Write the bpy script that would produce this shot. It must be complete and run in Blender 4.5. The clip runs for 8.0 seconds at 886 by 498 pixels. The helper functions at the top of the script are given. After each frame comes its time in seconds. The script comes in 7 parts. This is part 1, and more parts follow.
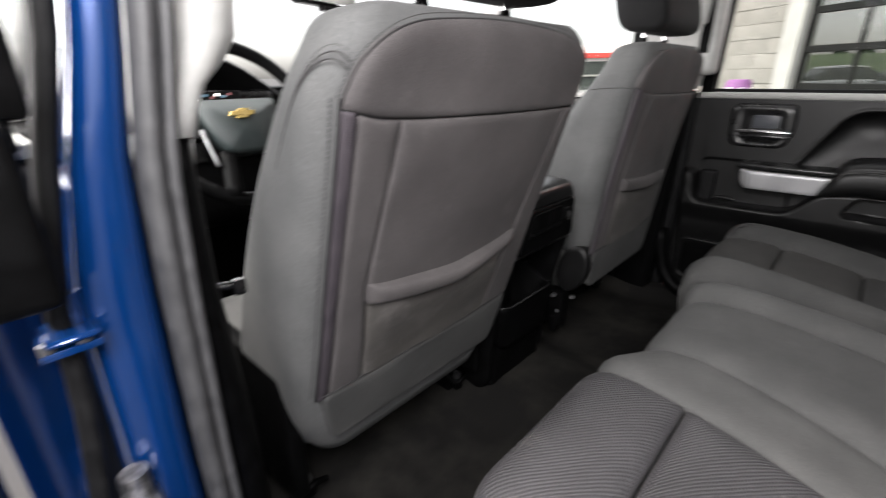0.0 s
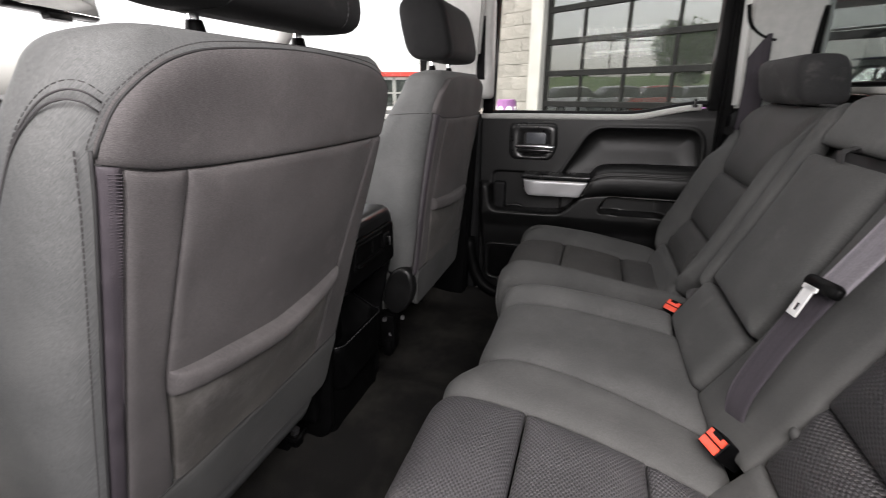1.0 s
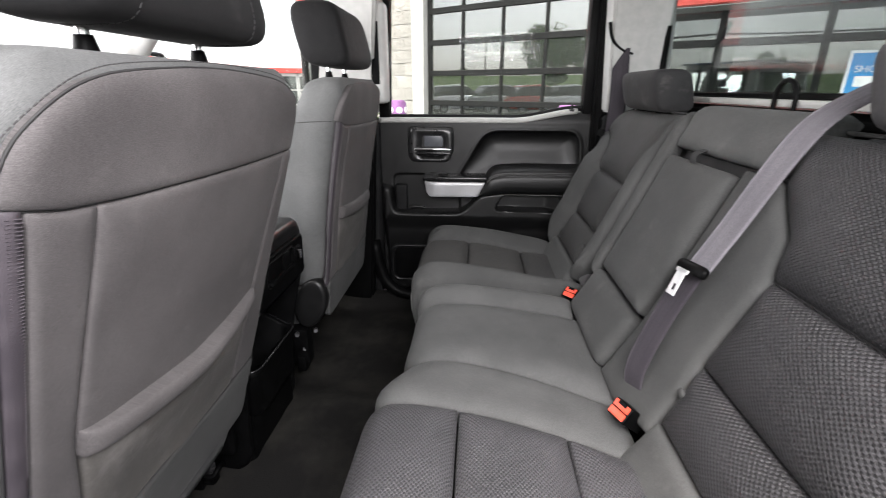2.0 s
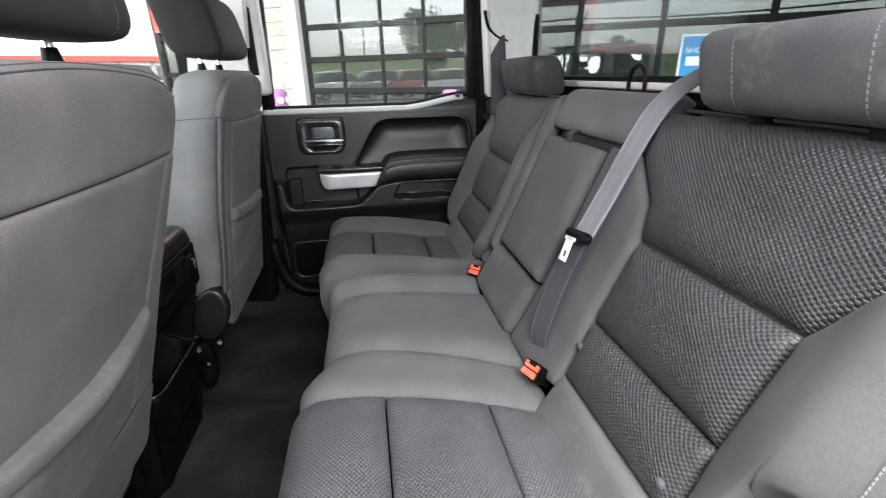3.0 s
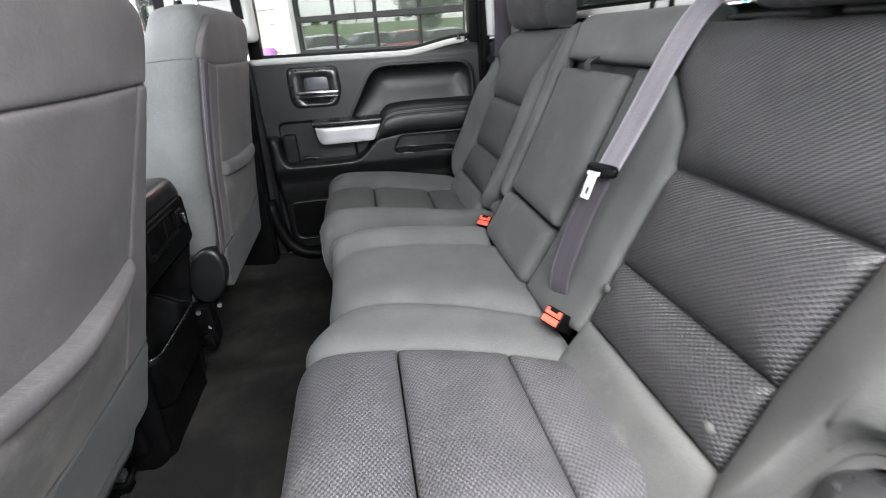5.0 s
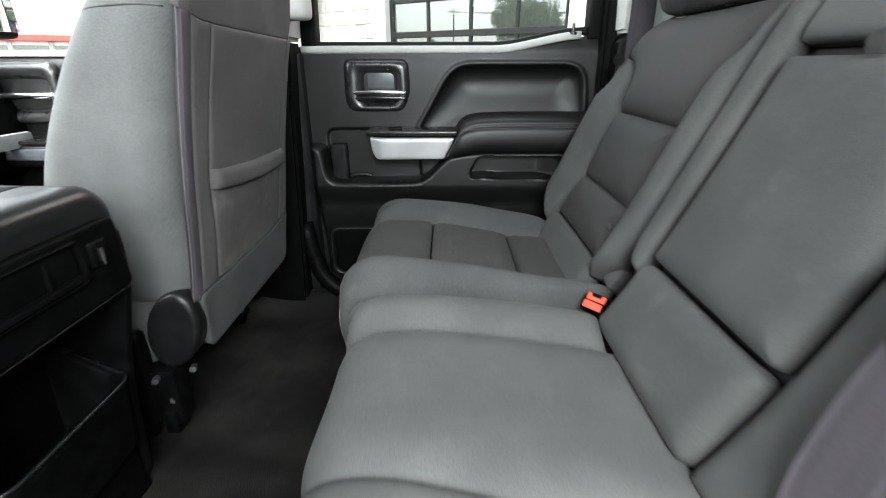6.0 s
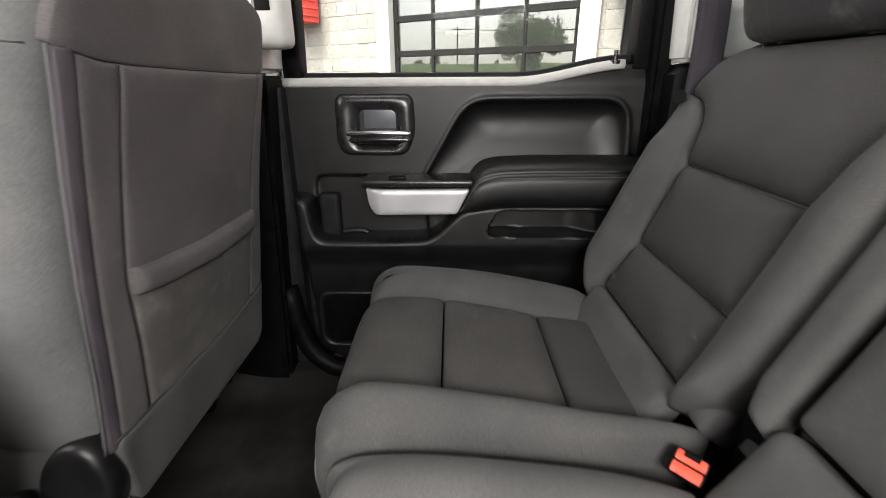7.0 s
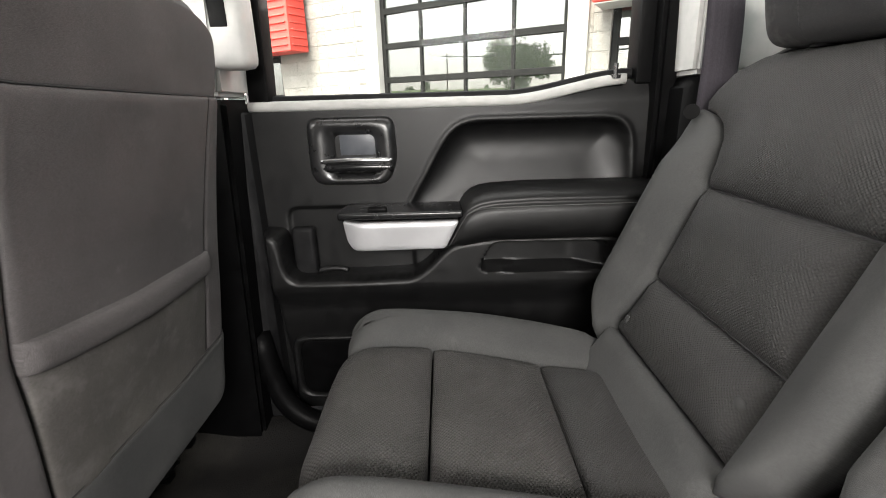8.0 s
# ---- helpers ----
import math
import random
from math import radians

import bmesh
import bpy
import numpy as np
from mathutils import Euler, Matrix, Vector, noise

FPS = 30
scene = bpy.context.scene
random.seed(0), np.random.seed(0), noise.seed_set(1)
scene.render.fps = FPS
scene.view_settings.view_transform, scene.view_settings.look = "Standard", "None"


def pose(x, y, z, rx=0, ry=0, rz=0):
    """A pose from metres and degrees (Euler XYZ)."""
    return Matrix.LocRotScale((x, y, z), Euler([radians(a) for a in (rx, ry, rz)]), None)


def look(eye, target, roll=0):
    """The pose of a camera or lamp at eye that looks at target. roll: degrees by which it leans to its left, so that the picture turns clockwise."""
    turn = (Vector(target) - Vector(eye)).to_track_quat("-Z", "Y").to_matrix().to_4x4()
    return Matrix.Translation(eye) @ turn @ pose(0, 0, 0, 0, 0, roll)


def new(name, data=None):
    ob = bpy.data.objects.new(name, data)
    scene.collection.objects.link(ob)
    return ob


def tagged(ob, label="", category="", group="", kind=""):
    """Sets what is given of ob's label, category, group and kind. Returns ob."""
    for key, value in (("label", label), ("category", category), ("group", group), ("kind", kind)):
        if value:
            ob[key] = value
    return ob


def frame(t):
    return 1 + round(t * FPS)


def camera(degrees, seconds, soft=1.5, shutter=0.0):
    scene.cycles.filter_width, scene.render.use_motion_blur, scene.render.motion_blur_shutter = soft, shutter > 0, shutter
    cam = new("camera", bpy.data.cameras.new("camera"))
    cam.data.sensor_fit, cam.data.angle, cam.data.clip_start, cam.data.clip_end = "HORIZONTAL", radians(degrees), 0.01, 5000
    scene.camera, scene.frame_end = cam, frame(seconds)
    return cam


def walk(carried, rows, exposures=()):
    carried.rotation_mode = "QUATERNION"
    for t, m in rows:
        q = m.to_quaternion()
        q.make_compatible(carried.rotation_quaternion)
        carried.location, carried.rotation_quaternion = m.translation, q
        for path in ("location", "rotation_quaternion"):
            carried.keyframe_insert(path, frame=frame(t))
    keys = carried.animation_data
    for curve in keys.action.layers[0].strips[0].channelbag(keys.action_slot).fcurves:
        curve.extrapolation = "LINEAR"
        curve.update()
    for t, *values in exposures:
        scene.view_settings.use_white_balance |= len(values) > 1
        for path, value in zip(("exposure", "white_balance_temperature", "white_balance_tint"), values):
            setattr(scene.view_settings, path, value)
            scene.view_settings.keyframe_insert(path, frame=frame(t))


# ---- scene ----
cam = camera(89.5, 8.0, soft=0.9, shutter=0.5)
PATH = [
    (0, (-0.895, 0.148, 0.826), (0.466, 1.426, 0.106), -0.6),
    (0.5, (-0.857, 0.153, 0.842), (0.791, 1.064, 0.168), -1.1),
    (1, (-0.859, 0.191, 0.846), (0.932, 0.786, 0.183), -0.3),
    (2.5, (-0.888, 0.237, 0.878), (0.987, 0.157, 0.186), -0.5),
    (3, (-0.896, 0.248, 0.879), (0.940, -0.055, 0.147), -1.3),
    (3.5, (-0.900, 0.266, 0.879), (0.892, -0.145, 0.092), -1.6),
    (4, (-0.902, 0.270, 0.875), (0.876, -0.166, 0.069), -1.7),
    (4.2, (-0.901, 0.269, 0.878), (0.866, -0.179, 0.055), -1.7),
    (5.3, (-0.762, 0.243, 0.778), (1.032, 0.062, -0.086), -2.1),
    (5.5, (-0.664, 0.220, 0.756), (1.148, 0.114, -0.083), -0.3),
    (5.7, (-0.553, 0.207, 0.741), (1.279, 0.174, -0.064), -0.2),
    (6, (-0.435, 0.217, 0.728), (1.412, 0.234, -0.040), -0.1),
    (6.5, (-0.301, 0.228, 0.747), (1.558, 0.252, 0.011), -0.2),
    (7, (-0.179, 0.238, 0.767), (1.690, 0.272, 0.056), -0.3),
    (7.5, (-0.088, 0.234, 0.758), (1.798, 0.252, 0.093), -0.3),
    (8, (-0.067, 0.225, 0.757), (1.836, 0.236, 0.141), -1.6),
]
SKY, SUN, DOOR_LIGHT = 0.15, 1.5, 1.2
EXPOSURES = [(0, 1.72, 6750, 14), (1.2, 1.68, 6850, 16), (2.3, 2.38, 6550, 13), (4.2, 2.5, 6350, 11), (5.3, 2.82, 6400, 10), (6.0, 2.78, 6350, 5), (7.0, 2.52, 7000, 14), (8, 2.83, 7000, 12)]
walk(cam, [(t, look(eye, target, roll)) for t, eye, target, roll in PATH], EXPOSURES)

# ---- light ----
world = bpy.data.worlds.new("overcast_sky")
scene.world = world
world.use_nodes = True
wn = world.node_tree.nodes
wl = world.node_tree.links
sky = wn.new("ShaderNodeTexSky")
sky.sky_type, sky.sun_disc = "NISHITA", False
sky.sun_elevation, sky.sun_rotation = radians(58), radians(-60)
sky.dust_density, sky.air_density, sky.ozone_density = 3.0, 1.0, 1.0
grey = wn.new("ShaderNodeHueSaturation")
grey.inputs["Saturation"].default_value = 0.22
wl.new(sky.outputs["Color"], grey.inputs["Color"])
wl.new(grey.outputs["Color"], wn["Background"].inputs["Color"])
wn["Background"].inputs["Strength"].default_value = SKY
sun_data = bpy.data.lights.new("sun", "SUN")
sun_data.energy, sun_data.angle, sun_data.color = SUN, radians(25), (1.0, 0.96, 0.9)
sun = new("sun", sun_data)
sun.matrix_world = look((-8, 6, 16), (0, 0, 0))


def sky_lamp(name, centre, target, wide, high, watts):
    """The sky's light in one of the cab's openings."""
    data = bpy.data.lights.new(name, "AREA")
    data.shape, data.size, data.size_y, data.energy, data.color = "RECTANGLE", wide, high, watts, (0.97, 0.985, 1.0)
    ob = new(name, data)
    ob.matrix_world = look(centre, target)
    return ob


sky_lamp("sky_light_door_opening", (-1.06, 0.07, 1.21), (-0.40, 0.42, 0.62), 0.70, 0.34, DOOR_LIGHT * 6.2)
sky_lamp("sky_light_driver_window", (-0.90, 1.22, 1.0), (0.0, 1.1, 0.6), 0.75, 0.42, DOOR_LIGHT * 3.6)
sky_lamp("sky_light_passenger_window", (0.842, 0.2, 1.05), (0.0, 0.2, 0.5), 0.70, 0.26, DOOR_LIGHT * 0.2)
sky_lamp("sky_light_windscreen", (0.0, 1.40, 1.04), (0.0, 0.2, 0.62), 1.30, 0.42, DOOR_LIGHT * 3.0)


# ---- materials ----
def nodes_of(name):
    m = bpy.data.materials.new(name)
    m.use_nodes = True
    return m, m.node_tree.nodes, m.node_tree.links, m.node_tree.nodes["Principled BSDF"]


def ramp_mix(nt, lk, fac, a, b):
    mix = nt.new("ShaderNodeMix")
    mix.data_type = "RGBA"
    lk.new(fac, mix.inputs["Factor"])
    mix.inputs["A"].default_value = (*a, 1)
    mix.inputs["B"].default_value = (*b, 1)
    return mix.outputs["Result"]


def noise_node(nt, lk, scale, detail=3.0, rough=0.55, coord="Object", stretch=None):
    tc = nt.new("ShaderNodeTexCoord")
    n = nt.new("ShaderNodeTexNoise")
    n.inputs["Scale"].default_value, n.inputs["Detail"].default_value, n.inputs["Roughness"].default_value = scale, detail, rough
    src = tc.outputs[coord]
    if stretch:
        mp = nt.new("ShaderNodeMapping")
        mp.inputs["Scale"].default_value = stretch
        lk.new(src, mp.inputs["Vector"])
        src = mp.outputs["Vector"]
    lk.new(src, n.inputs["Vector"])
    return n.outputs["Fac"]


def contrast(nt, lk, fac, lo, hi):
    r = nt.new("ShaderNodeMapRange")
    r.inputs["From Min"].default_value, r.inputs["From Max"].default_value = lo, hi
    lk.new(fac, r.inputs["Value"])
    return r.outputs["Result"]


def bump(nt, lk, height, strength, distance, bs, before=None):
    b = nt.new("ShaderNodeBump")
    b.inputs["Strength"].default_value, b.inputs["Distance"].default_value = strength, distance
    lk.new(height, b.inputs["Height"])
    if before is not None:
        lk.new(before, b.inputs["Normal"])
    lk.new(b.outputs["Normal"], bs.inputs["Normal"])
    return b.outputs["Normal"]


def surface(name, a, b, rough=0.5, scale=40.0, fine=400.0, fine_bump=0.25, metal=0.0, spec=0.5, sheen=0.0, coat=0.0, lo=0.35, hi=0.68):
    """Two-tone worn surface with fine relief."""
    m, nt, lk, bs = nodes_of(name)
    big = contrast(nt, lk, noise_node(nt, lk, scale), lo, hi)
    lk.new(ramp_mix(nt, lk, big, a, b), bs.inputs["Base Color"])
    f = noise_node(nt, lk, fine, 2.0)
    bump(nt, lk, f, fine_bump, 0.0006, bs)
    rr = nt.new("ShaderNodeMapRange")
    rr.inputs["To Min"].default_value, rr.inputs["To Max"].default_value = rough - min(0.07, rough * 0.1), min(rough + min(0.07, rough * 0.1), 1)
    lk.new(big, rr.inputs["Value"])
    lk.new(rr.outputs["Result"], bs.inputs["Roughness"])
    bs.inputs["Metallic"].default_value = metal
    bs.inputs["Specular IOR Level"].default_value = spec
    bs.inputs["Sheen Weight"].default_value = sheen
    bs.inputs["Sheen Roughness"].default_value = 0.5
    bs.inputs["Coat Weight"].default_value = coat
    return m


def cloth(name, dark, light, thread=0.0011, weave=0.35, dash=None, scuff=0.0, patch_scale=9.0, mortar=0.2, basket=None, rough=0.8, smear=0.60, spec=0.22, relief=0.0024):
    """Woven upholstery; UV is in metres. dash: (width, height) of the raised basket pattern."""
    m, nt, lk, bs = nodes_of(name)
    uv = nt.new("ShaderNodeTexCoord").outputs["UV"]
    big = contrast(nt, lk, noise_node(nt, lk, patch_scale, 4.0), 0.3, 0.72)
    col = ramp_mix(nt, lk, big, dark, light)
    # twill lines
    mp = nt.new("ShaderNodeMapping")
    mp.inputs["Rotation"].default_value = (0, 0, 0.6)
    lk.new(uv, mp.inputs["Vector"])
    mp.inputs["Scale"].default_value = (1.0, 5.0, 1.0)
    w = nt.new("ShaderNodeTexNoise")
    w.inputs["Scale"].default_value, w.inputs["Detail"].default_value = 0.42 / thread, 2.0
    lk.new(mp.outputs["Vector"], w.inputs["Vector"])
    grain = noise_node(nt, lk, 1400.0, 1.0, coord="UV")
    add = nt.new("ShaderNodeMath")
    add.operation = "MULTIPLY"
    lk.new(w.outputs["Fac"], add.inputs[0])
    lk.new(grain, add.inputs[1])
    height = add.outputs[0]
    shade = nt.new("ShaderNodeMix")
    shade.data_type, shade.blend_type = "RGBA", "MULTIPLY"
    shade.inputs["Factor"].default_value = 0.5
    lk.new(col, shade.inputs["A"])
    lk.new(contrast(nt, lk, height, 0.08, 0.42), shade.inputs["B"])
    col = shade.outputs["Result"]
    # uneven lint and dust at thread-bundle size
    lint = nt.new("ShaderNodeMix")
    lint.data_type, lint.blend_type = "RGBA", "MULTIPLY"
    lint.inputs["Factor"].default_value = 0.28
    lk.new(col, lint.inputs["A"])
    lk.new(ramp_mix(nt, lk, contrast(nt, lk, noise_node(nt, lk, 260.0, 3.0, 0.7), 0.3, 0.7), (0.62, 0.62, 0.62), (1.25, 1.25, 1.25)), lint.inputs["B"])
    col = lint.outputs["Result"]
    first = None
    if dash:
        br = nt.new("ShaderNodeTexBrick")
        br.inputs["Scale"].default_value = 1.0
        br.inputs["Brick Width"].default_value, br.inputs["Row Height"].default_value = dash
        br.inputs["Mortar Size"].default_value = dash[1] * 0.22
        br.inputs["Mortar Smooth"].default_value = 0.8
        br.inputs["Color1"].default_value = (1, 1, 1, 1)
        br.inputs["Color2"].default_value = (0.75, 0.75, 0.75, 1)
        br.inputs["Mortar"].default_value = (mortar, mortar, mortar, 1)
        lk.new(uv, br.inputs["Vector"])
        first = bump(nt, lk, br.outputs["Color"], 0.6, 0.0012, bs)
        s2 = nt.new("ShaderNodeMix")
        s2.data_type, s2.blend_type = "RGBA", "MULTIPLY"
        s2.inputs["Factor"].default_value = 0.9
        lk.new(col, s2.inputs["A"])
        lk.new(br.outputs["Color"], s2.inputs["B"])
        col = s2.outputs["Result"]
    if basket:
        # staggered raised checks: the product of two waves
        sep = nt.new("ShaderNodeSeparateXYZ")
        wob = nt.new("ShaderNodeVectorMath")
        wob.operation = "MULTIPLY_ADD"
        wob.inputs[1].default_value = (0.0016, 0.0016, 0)
        nz = nt.new("ShaderNodeTexNoise")
        nz.inputs["Scale"].default_value = 60.0
        lk.new(uv, nz.inputs["Vector"])
        lk.new(nz.outputs["Color"], wob.inputs[0])
        lk.new(uv, wob.inputs[2])
        lk.new(wob.outputs["Vector"], sep.inputs["Vector"])
        waves = []
        for axis, period in zip("XY", basket):
            k, s = nt.new("ShaderNodeMath"), nt.new("ShaderNodeMath")
            k.operation, s.operation = "MULTIPLY", "SINE"
            k.inputs[1].default_value = 2 * math.pi / period
            lk.new(sep.outputs[axis], k.inputs[0])
            lk.new(k.outputs[0], s.inputs[0])
            waves.append(s.outputs[0])
        prod = nt.new("ShaderNodeMath")
        prod.operation = "MULTIPLY"
        lk.new(waves[0], prod.inputs[0])
        lk.new(waves[1], prod.inputs[1])
        checks = contrast(nt, lk, prod.outputs[0], -0.42, 0.30)
        first = bump(nt, lk, checks, 1.0, relief, bs)
        s2 = nt.new("ShaderNodeMix")
        s2.data_type, s2.blend_type = "RGBA", "MULTIPLY"
        s2.inputs["Factor"].default_value = 1.0
        lk.new(col, s2.inputs["A"])
        lk.new(ramp_mix(nt, lk, checks, (mortar, mortar, mortar), (1, 1, 1)), s2.inputs["B"])
        col = s2.outputs["Result"]
    if scuff:
        sc = contrast(nt, lk, noise_node(nt, lk, 16.0, 6.0, 0.68), smear, smear + 0.18)
        mul = nt.new("ShaderNodeMath")
        mul.operation = "MULTIPLY"
        mul.inputs[1].default_value = scuff
        lk.new(sc, mul.inputs[0])
        s3 = nt.new("ShaderNodeMix")
        s3.data_type = "RGBA"
        lk.new(mul.outputs[0], s3.inputs["Factor"])
        lk.new(col, s3.inputs["A"])
        s3.inputs["B"].default_value = (0.16, 0.15, 0.145, 1)
        col = s3.outputs["Result"]
    lk.new(col, bs.inputs["Base Color"])
    bump(nt, lk, height, weave, 0.0008, bs, first)
    bs.inputs["Roughness"].default_value = rough
    bs.inputs["Specular IOR Level"].default_value = spec
    bs.inputs["Sheen Weight"].default_value = 0.03
    bs.inputs["Sheen Roughness"].default_value = 0.4
    return m


def glass_pane(name, tint=(1, 1, 1), gloss=1.0, ior=1.45, dust=0.0):
    m = bpy.data.materials.new(name)
    m.use_nodes = True
    nt, lk = m.node_tree.nodes, m.node_tree.links
    nt.remove(nt["Principled BSDF"])
    tr, gl, mix, fr = (nt.new("ShaderNodeBsdfTransparent"), nt.new("ShaderNodeBsdfGlossy"), nt.new("ShaderNodeMixShader"), nt.new("ShaderNodeLayerWeight"))
    tr.inputs["Color"].default_value = (*tint, 1)
    gl.inputs["Roughness"].default_value = 0.0
    gl.inputs["Color"].default_value = (gloss, gloss, gloss, 1)
    # gloss grows towards a glancing view
    edge, share = nt.new("ShaderNodeMath"), nt.new("ShaderNodeMath")
    edge.operation, edge.inputs[1].default_value = "POWER", 5.0
    share.operation = "MULTIPLY_ADD"
    base = ((ior - 1) / (ior + 1)) ** 2 * 0.6
    share.inputs[1].default_value, share.inputs[2].default_value = (1 - base) * gloss * 0.6, base
    lk.new(fr.outputs["Facing"], edge.inputs[0])
    lk.new(edge.outputs[0], share.inputs[0])
    lk.new(share.outputs[0], mix.inputs["Fac"])
    lk.new(tr.outputs["BSDF"], mix.inputs[1])
    lk.new(gl.outputs["BSDF"], mix.inputs[2])
    out = mix.outputs["Shader"]
    # pale film: dust, and the room's haze put into the glass
    if dust:
        film, over = nt.new("ShaderNodeBsdfDiffuse"), nt.new("ShaderNodeMixShader")
        film.inputs["Color"].default_value = (0.66, 0.70, 0.64, 1)
        spots = nt.new("ShaderNodeMapRange")
        spots.inputs["To Min"].default_value, spots.inputs["To Max"].default_value = dust * 0.7, dust * 1.3
        lk.new(noise_node(nt, lk, 3.0, 4.0), spots.inputs["Value"])
        lk.new(spots.outputs["Result"], over.inputs["Fac"])
        lk.new(out, over.inputs[1])
        lk.new(film.outputs["BSDF"], over.inputs[2])
        out = over.outputs["Shader"]
    lk.new(out, nt["Material Output"].inputs["Surface"])
    return m


# plain cloth of up-facing panels, lightened for the light from above
CLOTH_TOP_LIT = cloth("top_lit_charcoal_cloth", (0.08081, 0.08194, 0.08081), (0.1167, 0.1167, 0.1144), scuff=0.25)
# one bolster cloth in two tones: dim copy offsets the strong door light
CLOTH_SIDE_DIM = cloth("dim_grey_bolster_cloth", (0.044, 0.044, 0.0435), (0.064, 0.064, 0.063), scuff=0.2)
# lit copy for the armrest, borders and passenger side, farther from the door
CLOTH_SIDE_LIT = cloth("lit_grey_bolster_cloth", (0.060, 0.061, 0.060), (0.086, 0.086, 0.084), scuff=0.25)
# warm cushion insert cloth, lightened for the light on the cushion top
CLOTH_WARM_LIT = cloth("warm_charcoal_cloth_lit", (0.07515, 0.07247, 0.06978), (0.11, 0.106, 0.1007), thread=0.0014, weave=0.5, scuff=0.25, basket=(0.0050, 0.0048), mortar=0.70)
# seat sides, made lighter and cooler to carry door and sky light
CLOTH_FLANK_LIT = cloth("lit_front_seat_side_cloth", (0.1032, 0.1056, 0.1056), (0.144, 0.1452, 0.144), weave=0.3, scuff=0.15)
CUP = surface("grey_cup_plastic", (0.06, 0.065, 0.075), (0.08, 0.086, 0.098), 0.35)
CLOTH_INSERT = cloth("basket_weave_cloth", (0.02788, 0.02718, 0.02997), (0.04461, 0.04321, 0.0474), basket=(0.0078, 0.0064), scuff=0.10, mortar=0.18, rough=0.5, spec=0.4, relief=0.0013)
# cushion copy of the basket weave: worn, and lightened for light from above
CLOTH_WORN_LIT = cloth("worn_lit_basket_weave_cloth", (0.06192, 0.06037, 0.06502), (0.09909, 0.09594, 0.103), basket=(0.0074, 0.0060), scuff=0.36, mortar=0.42, rough=0.55, spec=0.4, relief=0.0014)
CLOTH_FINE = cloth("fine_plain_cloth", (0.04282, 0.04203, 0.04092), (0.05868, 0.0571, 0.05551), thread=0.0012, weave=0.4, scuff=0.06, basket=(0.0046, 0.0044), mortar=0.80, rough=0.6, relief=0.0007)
CLOTH_BACK = cloth("seat_back_cloth", (0.075, 0.069, 0.06962), (0.1125, 0.1038, 0.1038), thread=0.0013, weave=0.6, scuff=0.32)
CLOTH_DUSTY = cloth("dusty_pocket_cloth", (0.074, 0.069, 0.066), (0.122, 0.114, 0.104), thread=0.0013, weave=0.6, scuff=0.45, patch_scale=6.0, smear=0.52)
# headrest cloth lightened for sky light from the rear window
CLOTH_HEAD_LIT = cloth("lit_headrest_cloth", (0.05862, 0.05689, 0.06033), (0.09309, 0.08964, 0.09136), thread=0.0014, scuff=0.55, smear=0.54)
# darkened copy: stands for the shade on the narrow headrest and seat bases
CLOTH_REAR_SHADED = cloth("shaded_rear_cloth", (0.026, 0.0255, 0.0265), (0.040, 0.039, 0.040), thread=0.0014, scuff=0.32, smear=0.56)
# front headrests stand against the light; their backlit shade is in the colour
CLOTH_HEAD_BACKLIT = cloth("backlit_headrest_cloth", (0.009, 0.009, 0.0095), (0.017, 0.0165, 0.017), thread=0.0014, scuff=0.10, spec=0.15)
# thread colour, used too for the shade in the armrest gaps
SEAM_AND_GAP = surface("dark_thread_and_gap_shade", (0.012, 0.011, 0.012), (0.02, 0.02, 0.02), 0.8)
PIPING = surface("dark_grey_piping", (0.026, 0.024, 0.025), (0.036, 0.034, 0.035), 0.85, fine=900)
STITCH = surface("pale_stitch_thread", (0.13, 0.127, 0.124), (0.19, 0.187, 0.183), 0.8)
ZIP = surface("zip_tape", (0.026, 0.021, 0.026), (0.038, 0.031, 0.037), 0.75, fine=900, fine_bump=0.6)
BLACK = surface("black_plastic", (0.0016, 0.0016, 0.0017), (0.0032, 0.0032, 0.0034), 0.46, fine=700, fine_bump=0.3, spec=0.07)
PANEL = surface("door_panel_plastic", (0.0042, 0.0042, 0.0044), (0.0066, 0.0066, 0.0067), 0.42, fine=900, fine_bump=0.4, spec=0.40)
SATIN = surface("satin_black_plastic", (0.012, 0.012, 0.0125), (0.017, 0.017, 0.0175), 0.30, fine_bump=0.05, spec=0.8)
GLOSS = surface("gloss_black_plastic", (0.006, 0.006, 0.0065), (0.009, 0.009, 0.0095), 0.26, fine_bump=0.015)
SILVER = surface("satin_silver_trim", (0.46, 0.46, 0.47), (0.54, 0.54, 0.55), 0.40, metal=0.35, scale=15, fine_bump=0.05)
CHROME = surface("chrome", (0.75, 0.75, 0.76), (0.8, 0.8, 0.81), 0.16, metal=1.0, fine_bump=0.0)
STEEL = surface("worn_steel", (0.16, 0.16, 0.17), (0.38, 0.38, 0.39), 0.35, metal=0.9, scale=90)
LIGHT_TRIM = surface("light_grey_trim", (0.40, 0.40, 0.385), (0.46, 0.455, 0.44), 0.6, fine=700, fine_bump=0.25)
HEADLINER = surface("headliner_felt", (0.42, 0.42, 0.40), (0.5, 0.49, 0.47), 0.9)
WEATHER = surface("grey_weatherstrip", (0.034, 0.034, 0.036), (0.055, 0.055, 0.057), 0.55)
RUBBER = surface("weatherstrip_rubber", (0.006, 0.006, 0.0065), (0.012, 0.012, 0.0125), 0.55, spec=0.14)
BLUE = surface("blue_car_paint", (0.0008, 0.027, 0.122), (0.0011, 0.033, 0.150), 0.18, metal=0.3, coat=1.0, fine_bump=0.0, scale=6)
